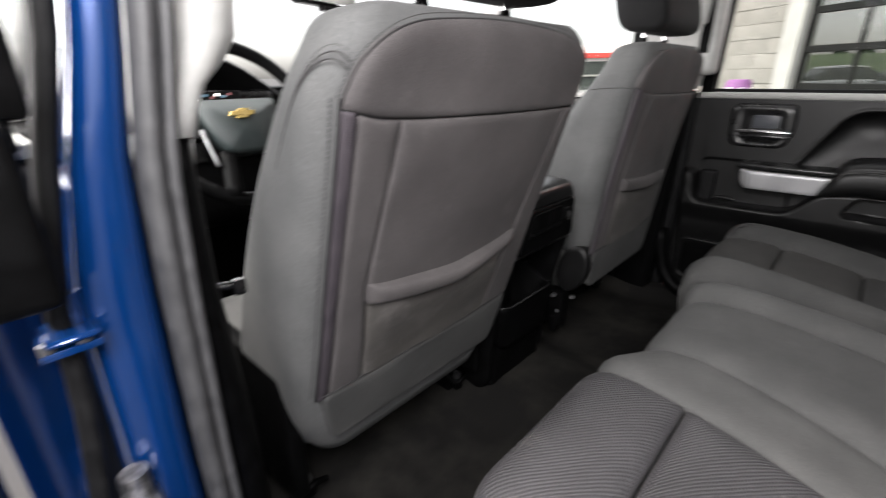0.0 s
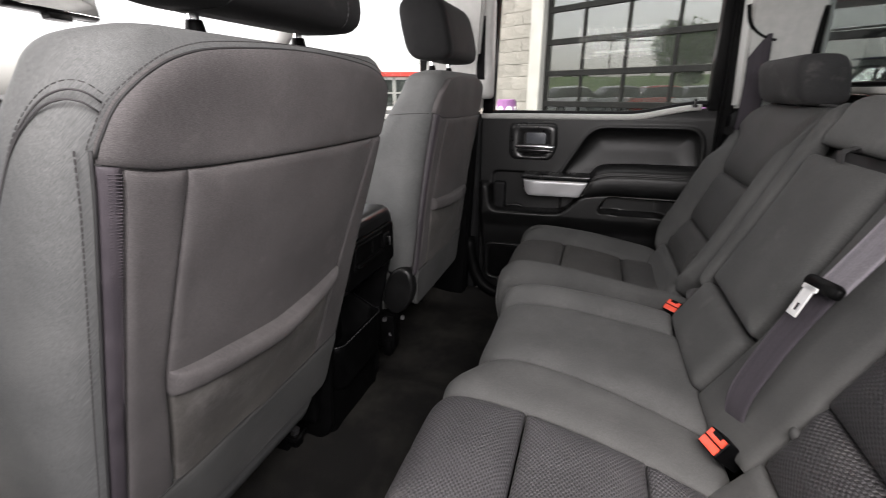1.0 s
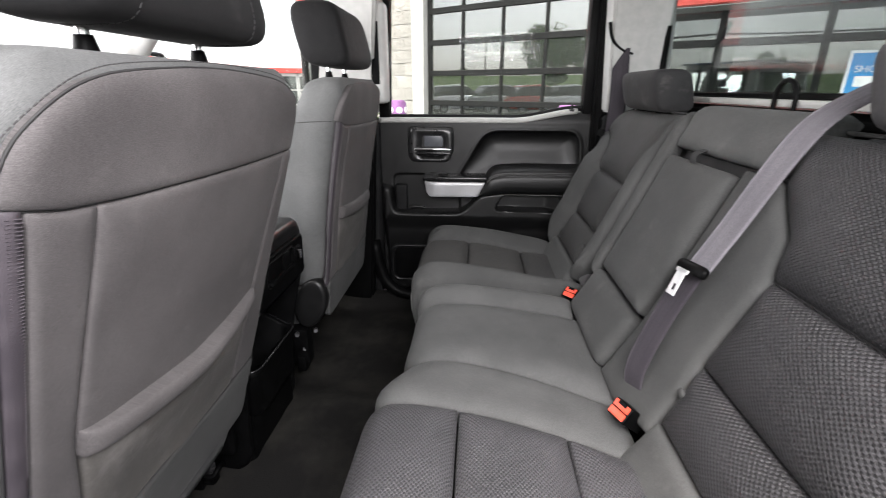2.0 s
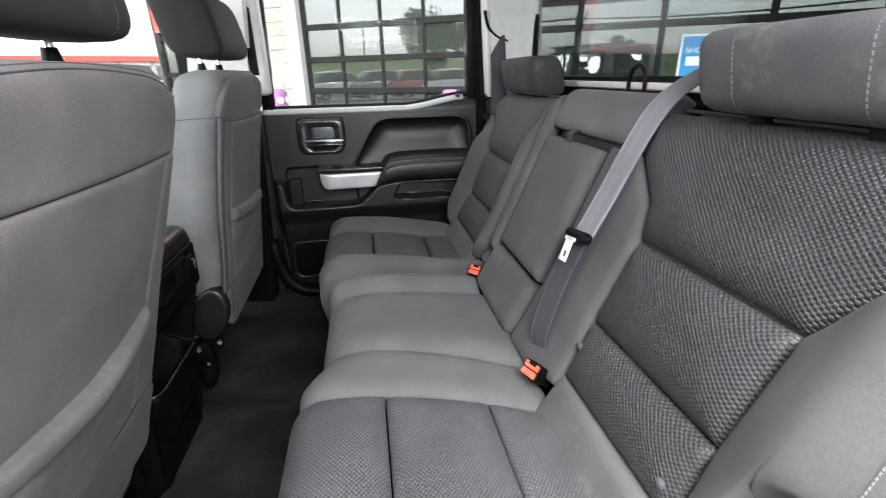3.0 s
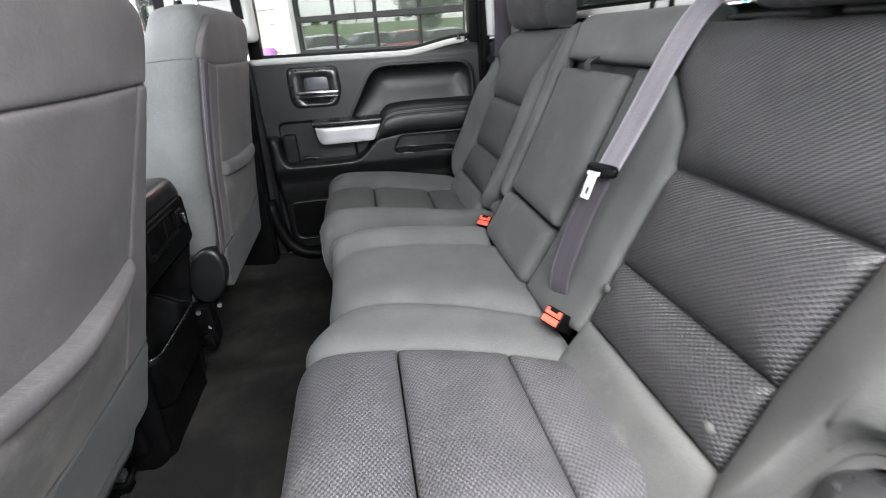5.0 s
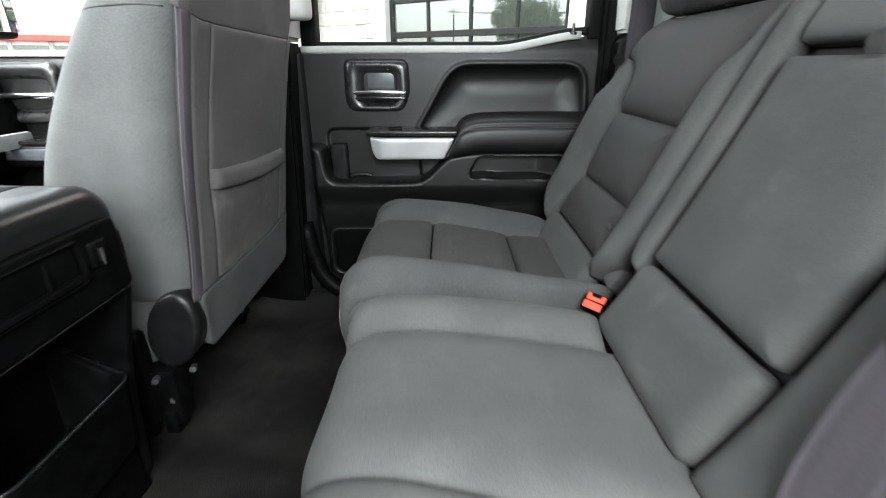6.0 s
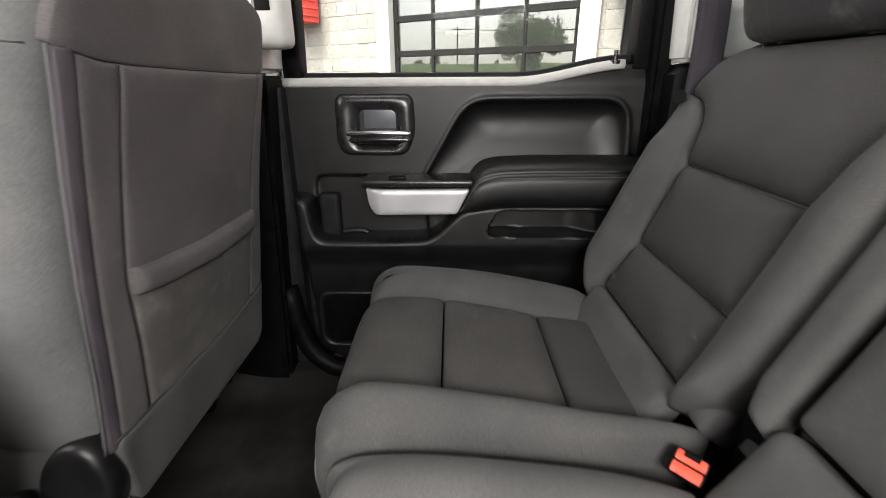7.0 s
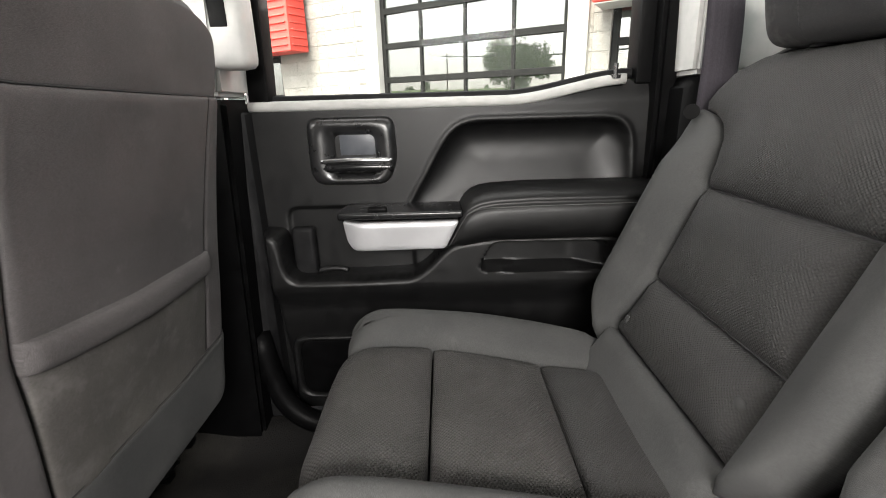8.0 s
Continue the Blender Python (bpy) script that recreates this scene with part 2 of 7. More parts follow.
WEB = cloth("belt_webbing", (0.174, 0.1636, 0.181), (0.2233, 0.2088, 0.2291), thread=0.0016, weave=0.6, dash=(0.3, 0.0052), mortar=0.8)
# same webbing darkened for shade on the lap part and the pillar belt
WEB_SHADED = cloth("shaded_belt_webbing", (0.046, 0.040, 0.049), (0.072, 0.063, 0.074), thread=0.0016, weave=0.6, dash=(0.3, 0.0052), mortar=0.86)
RED = surface("red_button_plastic", (0.62, 0.06, 0.03), (0.72, 0.08, 0.045), 0.4, fine_bump=0.05)
LATCH = surface("plated_latch", (0.7, 0.7, 0.7), (0.8, 0.8, 0.8), 0.35, metal=0.3)
CAR_GLASS = glass_pane("car_glass", (0.95, 0.97, 0.96), ior=1.1)
TINTED_GLASS = glass_pane("tinted_rear_glass", (0.60, 0.64, 0.63), ior=1.2)
SHOP_GLASS = glass_pane("shop_glass", (0.55, 0.58, 0.57), ior=3.0, dust=0.025)
MIRROR = surface("mirror_glass", (0.8, 0.8, 0.8), (0.82, 0.82, 0.82), 0.03, metal=1.0, fine_bump=0.0)
GOLD = surface("gold_emblem", (0.75, 0.55, 0.2), (0.8, 0.6, 0.25), 0.25, metal=0.9, fine_bump=0.0)


def carpet_material():
    m, nt, lk, bs = nodes_of("cut_pile_carpet")
    dirt = contrast(nt, lk, noise_node(nt, lk, 7.0, 5.0, 0.6), 0.42, 0.72)
    lk.new(ramp_mix(nt, lk, dirt, (0.0118, 0.0114, 0.0110), (0.029, 0.0275, 0.0245)), bs.inputs["Base Color"])
    bump(nt, lk, noise_node(nt, lk, 500.0, 3.0), 1.0, 0.003, bs)
    bs.inputs["Roughness"].default_value = 1.0
    bs.inputs["Specular IOR Level"].default_value = 0.05
    return m


CARPET = carpet_material()
LID = surface("smooth_black_vinyl", (0.007, 0.007, 0.0072), (0.010, 0.010, 0.0104), 0.33, fine=900, fine_bump=0.08, spec=1.0)
HUB = surface("blue_grey_hub_vinyl", (0.016, 0.023, 0.023), (0.022, 0.030, 0.030), 0.42, fine=900, fine_bump=0.3, spec=0.6)


def lamp_colour(name, col):
    m, _, _, bs = nodes_of(name)
    bs.inputs["Base Color"].default_value = (*col, 1)
    bs.inputs["Emission Color"].default_value = (*col, 1)
    bs.inputs["Emission Strength"].default_value = 0.10
    return m


LAMP_RED = lamp_colour("display_red", (0.4, 0.14, 0.15))
LAMP_BLUE = lamp_colour("display_blue", (0.16, 0.28, 0.38))
LAMP_WHITE = lamp_colour("display_white", (0.45, 0.45, 0.45))



# ---- mesh tools ----
BASE = {}


def thing(name, at, label, category, group="", kind=""):
    ob = new(name)
    ob.empty_display_size = 0.05
    ob.location = at
    BASE[ob] = Vector(at)
    return tagged(ob, label, category, group, kind)


def finish(me, material, smooth=True):
    for m in material if isinstance(material, (list, tuple)) else [material]:
        me.materials.append(m)
    if smooth:
        me.polygons.foreach_set("use_smooth", [True] * len(me.polygons))
    me.update()


def link_part(name, me, parent, label=""):
    base = BASE.get(parent, Vector((0, 0, 0)))
    me.transform(Matrix.Translation(-base))
    ob = new(name, me)
    ob.parent = parent
    BASE[ob] = base
    return tagged(ob, label)


def part(name, bm, material, parent, label="", smooth=True):
    """One bmesh, in world places, as one mesh under a thing or part."""
    bmesh.ops.recalc_face_normals(bm, faces=bm.faces)
    me = bpy.data.meshes.new(name)
    bm.to_mesh(me)
    bm.free()
    finish(me, material, smooth)
    me.set_sharp_from_angle(angle=radians(38))
    return link_part(name, me, parent, label)


def solo(name, bm, material, label, category="", kind="", group="", smooth=True):
    """One bmesh as a top-level object."""
    bmesh.ops.recalc_face_normals(bm, faces=bm.faces)
    me = bpy.data.meshes.new(name)
    bm.to_mesh(me)
    bm.free()
    finish(me, material, smooth)
    me.set_sharp_from_angle(angle=radians(38))
    return tagged(new(name, me), label, category, group, kind)


def box(bm, lo, hi, bevel=0.0, seg=2, m=None):
    lo, hi = Vector(lo), Vector(hi)
    mat = Matrix.LocRotScale((lo + hi) / 2, None, hi - lo)
    got = bmesh.ops.create_cube(bm, size=1.0, matrix=mat)["verts"]
    if bevel:
        edges = {e for v in got for e in v.link_edges}
        res = bmesh.ops.bevel(bm, geom=list(edges), offset=bevel, segments=seg, profile=0.6, affect="EDGES")
        got = list({v for f in res["faces"] for v in f.verts} | {v for v in got if v.is_valid})
    if m is not None:
        bmesh.ops.transform(bm, matrix=m, verts=got)
    return got


def boxed(lo, hi, bevel=0.0, seg=2, m=None):
    bm = bmesh.new()
    box(bm, lo, hi, bevel, seg, m)
    return bm


def rod(bm, a, b, r, seg=12, r2=None):
    a, b = Vector(a), Vector(b)
    m = Matrix.Translation((a + b) / 2) @ (b - a).to_track_quat("Z", "Y").to_matrix().to_4x4()
    bmesh.ops.create_cone(bm, cap_ends=True, segments=seg, radius1=r, radius2=r if r2 is None else r2, depth=(b - a).length, matrix=m)


def dense(points, step=0.012, closed=False):
    pts = [np.array(p, float) for p in points]
    if closed:
        pts.append(pts[0])
    out = []
    for a, b in zip(pts[:-1], pts[1:]):
        n = max(1, int(np.ceil(np.linalg.norm(b - a) / step)))
        out += [a + (b - a) * k / n for k in range(n)]
    if not closed:
        out.append(pts[-1])
    return np.array(out)


def rounded(points, times=2, closed=True, cut=0.25):
    p = [np.array(q, float) for q in points]
    for _ in range(times):
        out = []
        n = len(p)
        for i in range(n if closed else n - 1):
            a, b = p[i], p[(i + 1) % n]
            out += [a * (1 - cut) + b * cut, a * cut + b * (1 - cut)]
        if not closed:
            out = [p[0]] + out[1:-1] + [p[-1]]
        p = out
    return p


def corner_round(points, r=0.02, n=5):
    """Polygon with each corner replaced by a small arc."""
    p = [np.array(q, float) for q in points]
    out = []
    for i in range(len(p)):
        a, b, c = p[i - 1], p[i], p[(i + 1) % len(p)]
        ra = min(r, np.linalg.norm(a - b) * 0.45)
        rc = min(r, np.linalg.norm(c - b) * 0.45)
        s, e = b + (a - b) / np.linalg.norm(a - b) * ra, b + (c - b) / np.linalg.norm(c - b) * rc
        for k in range(n + 1):
            t = k / n
            out.append((1 - t) ** 2 * s + 2 * t * (1 - t) * b + t * t * e)
    return out


def edge_distance(poly, pts):
    """Distance of points to a closed outline, and whether each is inside."""
    poly = np.asarray(poly, float)
    pts = np.asarray(pts, float)
    best = np.full(len(pts), 1e9)
    inside = np.zeros(len(pts), bool)
    for a, b in zip(poly, np.roll(poly, -1, 0)):
        ab = b - a
        t = np.clip(((pts - a) @ ab) / max(ab @ ab, 1e-12), 0, 1)
        best = np.minimum(best, np.linalg.norm(pts - (a + t[:, None] * ab), axis=1))
        cross = ((a[1] > pts[:, 1]) != (b[1] > pts[:, 1]))
        with np.errstate(divide="ignore", invalid="ignore"):
            xi = a[0] + (pts[:, 1] - a[1]) * ab[0] / (ab[1] if ab[1] else 1e-12)
        inside ^= cross & (pts[:, 0] < xi)
    return best, inside


RINGS = np.array([0, 0.008, 0.02, 0.04, 0.065, 0.1, 0.14, 0.19, 0.25, 0.32, 0.4, 0.49, 0.58, 0.68, 0.78, 0.88, 0.96])


def pad_mesh(name, outline, surf, r=0.012, puff=0.006, lift=0.0, depth=0.02, step=0.012, extra=None, centre=None, gap=0.0009):
    """An upholstered panel: an outline in a surface's (u, v) metres, domed towards its seams, with a skirt and a back."""
    edge = dense(outline, step, True)
    # draw the edge in a little, so that a seam stays open beside the next panel
    t = np.roll(edge, -1, 0) - np.roll(edge, 1, 0)
    t /= np.maximum(np.linalg.norm(t, axis=1), 1e-9)[:, None]
    area = np.sum(edge[:, 0] * np.roll(edge[:, 1], -1) - np.roll(edge[:, 0], -1) * edge[:, 1])
    edge = edge + np.stack([-t[:, 1], t[:, 0]], 1) * (gap if area > 0 else -gap)
    c = np.mean(edge, 0) if centre is None else np.array(centre, float)
    n = len(edge)
    uv = np.concatenate([c + (edge - c) * (1 - s) for s in RINGS] + [c[None]])
    d, _ = edge_distance(edge, uv)
    d[:n] = 0
    h = lift + puff * np.sqrt(np.clip(1 - (1 - np.clip(d / r, 0, 1)) ** 2, 0, 1))
    if extra is not None:
        h = h + extra(uv[:, 0], uv[:, 1], d)
    top = surf(uv[:, 0], uv[:, 1], h)
    low = surf(uv[:, 0], uv[:, 1], np.full(len(uv), lift - depth))
    verts = np.concatenate([top, low])
    k, m = len(RINGS), len(uv)
    faces = []
    for off, flip in ((0, False), (m, True)):
        for q in range(k - 1):
            for i in range(n):
                j = (i + 1) % n
                f = [off + q * n + i, off + q * n + j, off + (q + 1) * n + j, off + (q + 1) * n + i]
                faces.append(f[::-1] if flip else f)
        for i in range(n):
            f = [off + (k - 1) * n + i, off + (k - 1) * n + (i + 1) % n, off + m - 1]
            faces.append(f[::-1] if flip else f)
    for i in range(n):
        j = (i + 1) % n
        faces.append([i, m + i, m + j, j])
    me = bpy.data.meshes.new(name)
    me.from_pydata(verts.tolist(), [], faces)
    layer = me.uv_layers.new(name="UVMap")
    both = np.concatenate([uv, uv])
    ids = np.empty(len(me.loops), int)
    me.loops.foreach_get("vertex_index", ids)
    layer.data.foreach_set("uv", both[ids].astype(np.float32).ravel())
    bm = bmesh.new()
    bm.from_mesh(me)
    bmesh.ops.recalc_face_normals(bm, faces=bm.faces)
    bm.to_mesh(me)
    bm.free()
    return me


def pad(name, outline, surf, material, parent, label="", **kw):
    me = pad_mesh(name, outline, surf, **kw)
    finish(me, material)
    return link_part(name, me, parent, label)


def strip(name, left, right, surf, material, parent, label="", r=0.03, puff=0.012, lift=0.0, depth=0.02, extra=None, gap=0.0018, n=26, step=0.010):
    """A long upholstered panel between two edges, each a list of (u, v) with v running one way."""
    def line(edge):
        e = np.array(sorted(rounded(edge, 2, closed=False), key=lambda p: p[1]))
        return e[:, 1], e[:, 0]
    (lv, lx), (rv, rx) = line(left), line(right)
    v0, v1 = max(lv[0], rv[0]) + gap, min(lv[-1], rv[-1]) - gap
    vs = np.linspace(v0, v1, int((v1 - v0) / step) + 2)
    ks = 0.5 - 0.5 * np.cos(np.linspace(0, math.pi, n))
    a, b = np.interp(vs, lv, lx) + gap, np.interp(vs, rv, rx) - gap
    u = a[:, None] + (b - a)[:, None] * ks[None]
    v = np.repeat(vs[:, None], n, 1)
    d = np.minimum(np.minimum(u - a[:, None], b[:, None] - u), np.minimum(v - v0, v1 - v)).ravel()
    u, v = u.ravel(), v.ravel()
    h = lift + puff * np.sqrt(np.clip(1 - (1 - np.clip(d / r, 0, 1)) ** 2, 0, 1))
    if extra is not None:
        h = h + extra(u, v, d)
    m = len(vs)
    rim = [i for i in range(n)] + [j * n + n - 1 for j in range(1, m)] + [(m - 1) * n + i for i in range(n - 2, -1, -1)] + [j * n for j in range(m - 2, 0, -1)]
    top = surf(u, v, h)
    low = surf(u[rim], v[rim], np.full(len(rim), lift - depth))
    faces = [[j * n + i, j * n + i + 1, (j + 1) * n + i + 1, (j + 1) * n + i] for j in range(m - 1) for i in range(n - 1)]
    faces += [[rim[k], rim[(k + 1) % len(rim)], m * n + (k + 1) % len(rim), m * n + k] for k in range(len(rim))]
    me = bpy.data.meshes.new(name)
    me.from_pydata(np.concatenate([top, low]).tolist(), [], faces)
    layer = me.uv_layers.new(name="UVMap")
    both = np.stack([np.concatenate([u, u[rim]]), np.concatenate([v, v[rim]])], 1)
    ids = np.empty(len(me.loops), int)
    me.loops.foreach_get("vertex_index", ids)
    layer.data.foreach_set("uv", both[ids].astype(np.float32).ravel())
    bm = bmesh.new()
    bm.from_mesh(me)
    bmesh.ops.recalc_face_normals(bm, faces=bm.faces)
    bm.to_mesh(me)
    bm.free()
    finish(me, material)
    return link_part(name, me, parent, label)


def profile_surface(points, times=3, flip=1.0):
    """A surface swept along x from a (y, z) profile; v is the length along it. The normal points to the left of the way, times flip."""
    p = np.array(rounded(points, times, closed=False))
    s = np.concatenate([[0], np.cumsum(np.linalg.norm(np.diff(p, axis=0), axis=1))])
    t = np.gradient(p, s, axis=0)
    t /= np.linalg.norm(t, axis=1)[:, None]
    nrm = np.stack([-t[:, 1], t[:, 0]], 1) * flip

    def surf(u, v, h):
        u, v, h = np.broadcast_arrays(np.asarray(u, float), np.asarray(v, float), np.asarray(h, float))
        y, z = np.interp(v, s, p[:, 0]), np.interp(v, s, p[:, 1])
        ny, nz = np.interp(v, s, nrm[:, 0]), np.interp(v, s, nrm[:, 1])
        return np.stack([u, y + ny * h, z + nz * h], -1)

    def along(y=None, z=None):
        """v at the first place where the profile reaches that y or z."""
        q = p[:, 0] if y is not None else p[:, 1]
        w = y if y is not None else z
        for i in range(len(q) - 1):
            if (q[i] - w) * (q[i + 1] - w) <= 0 and q[i] != q[i + 1]:
                return s[i] + (s[i + 1] - s[i]) * (w - q[i]) / (q[i + 1] - q[i])
        return s[int(np.argmin(np.abs(q - w)))]

    surf.along, surf.length = along, s[-1]
    return surf


def tube(name, points, r, material, parent, label="", seg=8, closed=False, flat=1.0):
    """A round cord or bar along points."""
    p = np.array(points, float)
    n = len(p)
    t = np.gradient(p, axis=0) if not closed else np.roll(p, -1, 0) - np.roll(p, 1, 0)
    t /= np.maximum(np.linalg.norm(t, axis=1), 1e-9)[:, None]
    verts, faces = [], []
    up = np.array([0.13, 0.31, 0.94])
    for i in range(n):
        a = np.cross(t[i], up)
        a /= np.linalg.norm(a)
        b = np.cross(t[i], a)
        for k in range(seg):
            w = 2 * math.pi * k / seg
            verts.append(p[i] + r * (math.cos(w) * a + flat * math.sin(w) * b))
    for i in range(n if closed else n - 1):
        for k in range(seg):
            j, l = (i + 1) % n, (k + 1) % seg
            faces.append([i * seg + k, i * seg + l, j * seg + l, j * seg + k])
    if not closed:
        faces += [list(range(seg)), [(n - 1) * seg + k for k in range(seg)][::-1]]
    me = bpy.data.meshes.new(name)
    me.from_pydata([v.tolist() for v in verts], [], faces)
    bm = bmesh.new()
    bm.from_mesh(me)
    bmesh.ops.recalc_face_normals(bm, faces=bm.faces)
    bm.to_mesh(me)
    bm.free()
    finish(me, material)
    return link_part(name, me, parent, label)


def stitches(name, points, material, parent, gap=0.0075, size=0.0045, r=0.0009, label=""):
    """A row of separate thread stitches along a line."""
    p = dense(points, 0.0015)
    s = np.concatenate([[0], np.cumsum(np.linalg.norm(np.diff(p, axis=0), axis=1))])
    bm = bmesh.new()
    at = 0.0
    while at + size < s[-1]:
        a = [np.interp(at, s, p[:, k]) for k in range(3)]
        b = [np.interp(at + size, s, p[:, k]) for k in range(3)]
        rod(bm, a, b, r, 5)
        at += gap
    return part(name, bm, material, parent, label)


def ribbon(name, points, widths, half, material, parent, label="", thick=0.0016):
    """A flat webbing strap: centre points, the direction of its width at each, and half its width."""
    p = np.array(points, float)
    w = np.array(widths, float)
    w /= np.linalg.norm(w, axis=1)[:, None]
    s = np.concatenate([[0], np.cumsum(np.linalg.norm(np.diff(p, axis=0), axis=1))])
    t = np.gradient(p, axis=0)
    nrm = np.cross(t, w)
    nrm /= np.linalg.norm(nrm, axis=1)[:, None]
    m = 9
    verts, uvs = [], []
    for side in (1, -1):
        for i in range(len(p)):
            for k in range(m):
                x = (k / (m - 1) * 2 - 1)
                verts.append((p[i] + w[i] * half * x + nrm[i] * side * thick * (1 - 0.5 * abs(x) ** 6)).tolist())
                uvs.append((s[i], half * x))
    n = len(p) * m
    faces = []
    for i in range(len(p) - 1):
        for k in range(m - 1):
            a = i * m + k
            f = [a, a + 1, a + m + 1, a + m]
            faces += [f, [n + q for q in f][::-1]]
        for k in (0, m - 1):
            a = i * m + k
            faces.append([a, a + m, n + a + m, n + a])
    me = bpy.data.meshes.new(name)
    me.from_pydata(verts, [], faces)
    layer = me.uv_layers.new(name="UVMap")
    ids = np.empty(len(me.loops), int)
    me.loops.foreach_get("vertex_index", ids)
    layer.data.foreach_set("uv", np.array(uvs, np.float32)[ids].ravel())
    finish(me, material)
    return link_part(name, me, parent, label)


def loft(name, rings, material, parent, label="", cap=True):
    """Closed skin through rings of equally many points."""
    n = len(rings[0])
    verts = [tuple(map(float, q)) for ring in rings for q in ring]
    faces = []
    for i in range(len(rings) - 1):
        for k in range(n):
            l = (k + 1) % n
            faces.append([i * n + k, i * n + l, (i + 1) * n + l, (i + 1) * n + k])
    if cap:
        for i in (0, len(rings) - 1):
            c = len(verts)
            verts.append(tuple(np.mean(np.array(rings[i], float), 0)))
            faces += [[i * n + k, i * n + (k + 1) % n, c] for k in range(n)]
    me = bpy.data.meshes.new(name)
    me.from_pydata(verts, [], faces)
    layer = me.uv_layers.new(name="UVMap")
    flat = np.array(verts, float)
    uvs = np.stack([flat[:, 0] + flat[:, 1], flat[:, 2] + 0.9 * flat[:, 1] - 0.5 * flat[:, 0]], 1)
    ids = np.empty(len(me.loops), int)
    me.loops.foreach_get("vertex_index", ids)
    layer.data.foreach_set("uv", uvs[ids].astype(np.float32).ravel())
    bm = bmesh.new()
    bm.from_mesh(me)
    bmesh.ops.recalc_face_normals(bm, faces=bm.faces)
    bm.to_mesh(me)
    bm.free()
    finish(me, material)
    return link_part(name, me, parent, label)


def round_rect(cx, cy, hx, hy, r, n=6):
    out = []
    for sx, sy, a0 in ((1, 1, 0), (-1, 1, 90), (-1, -1, 180), (1, -1, 270)):
        for k in range(n + 1):
            a = radians(a0 + 90 * k / n)
            out.append((cx + sx * (hx - r) + r * math.cos(a), cy + sy * (hy - r) + r * math.sin(a)))
    return out


# ---- the truck cab: shell ----
def wall_bm(pieces, bevel=0.004):
    bm = bmesh.new()
    for lo, hi in pieces:
        box(bm, lo, hi, bevel, 1)
    return bm


# floor with a low tunnel and the step under the front seats
def cab_floor():
    bm = bmesh.new()
    xs = np.linspace(-0.80, 0.80, 81)
    ys = np.linspace(-0.40, 1.75, 108)
    rows = []
    for y in ys:
        row = []
        for x in xs:
            z = 0.03 + 0.045 * math.exp(-(x / 0.17) ** 4)
            z += 0.05 / (1 + math.exp(-(abs(x) - 0.745) / 0.008))
            z += 0.012 / (1 + math.exp(-(y - 0.76) / 0.02))
            z += 0.006 * noise.noise(Vector((x * 6, y * 6, 0))) + 0.003 * noise.noise(Vector((x * 21, y * 21, 3)))
            row.append(bm.verts.new((x, y, z)))
        rows.append(row)
    for a, b in zip(rows[:-1], rows[1:]):
        for i in range(len(xs) - 1):
            bm.faces.new((a[i], a[i + 1], b[i + 1], b[i]))
    return solo("floor", bm, CARPET, "worn black cut-pile carpet over the cab floor, dusty in patches", "floor", "structure")


cab_floor()
solo("floor_pan", boxed((-0.93, -0.45, -0.12), (0.93, 1.8, -0.02), 0.02), BLACK, "dark steel floor pan under the carpet", "floor", "structure")

# roof, back wall and front bulkhead
solo("ceiling", boxed((-0.78, -0.42, 1.30), (0.78, 1.25, 1.36), 0.02), HEADLINER, "light grey felt headliner of the cab", "ceiling", "structure")
solo("roof_skin", boxed((-0.86, -0.46, 1.37), (0.86, 1.3, 1.41), 0.02), BLUE, "blue painted steel roof of the truck", "roof", "structure")
solo("wall_back", wall_bm([((-0.80, -0.44, -0.02), (0.80, -0.36, 0.80)), ((-0.80, -0.42, 0.80), (0.80, -0.345, 0.835))], 0.012), BLACK, "black moulded back panel behind the rear seat", "wall", "structure")
solo("trim_back", boxed((-0.70, -0.365, 0.838), (0.70, -0.338, 0.852), 0.005), LIGHT_TRIM, "pale trim strip under the rear window", "trim", "structure")
solo("wall_back_header", boxed((-0.80, -0.42, 1.20), (0.80, -0.33, 1.30), 0.02), LIGHT_TRIM, "light grey header above the rear window", "wall", "structure")
solo("wall_front", boxed((-0.85, 1.75, -0.02), (0.85, 1.82, 0.80), 0.02), BLACK, "black bulkhead below the windscreen", "wall", "structure")


def sloped_block(x0, x1, bottom, top, dz):
    """A block between two rectangles (y0, y1) at z bottom and top."""
    bm = bmesh.new()
    (ya, yb, za), (yc, yd, zc) = bottom, top
    v = [bm.verts.new(p) for p in ((x0, ya, za), (x1, ya, za), (x1, yb, za), (x0, yb, za), (x0 + dz, yc, zc), (x1 + dz, yc, zc), (x1 + dz, yd, zc), (x0 + dz, yd, zc))]
    for f in ((0, 1, 2, 3), (7, 6, 5, 4), (0, 4, 5, 1), (1, 5, 6, 2), (2, 6, 7, 3), (3, 7, 4, 0)):
        bm.faces.new([v[i] for i in f])
    bmesh.ops.bevel(bm, geom=bm.edges[:], offset=0.008, segments=2, affect="EDGES")
    return bm


# rear window with black surround and sliding centre pane
rear_window = thing("window_rear", (0, -0.36, 0.85), "rear cab window with thin black surround", "window", kind="structure")
bm = bmesh.new()
for lo, hi in (((-0.75, -0.372, 0.852), (-0.722, -0.352, 1.2)), ((0.722, -0.372, 0.852), (0.75, -0.352, 1.2)), ((-0.75, -0.372, 0.852), (0.75, -0.352, 0.864)), ((-0.75, -0.372, 1.185), (0.75, -0.352, 1.2))):
    box(bm, lo, hi, 0.003, 1)
part("window_frame", bm, BLACK, rear_window)
part("pane", boxed((-0.73, -0.364, 0.862), (0.73, -0.360, 1.19)), TINTED_GLASS, rear_window, "tinted pane")

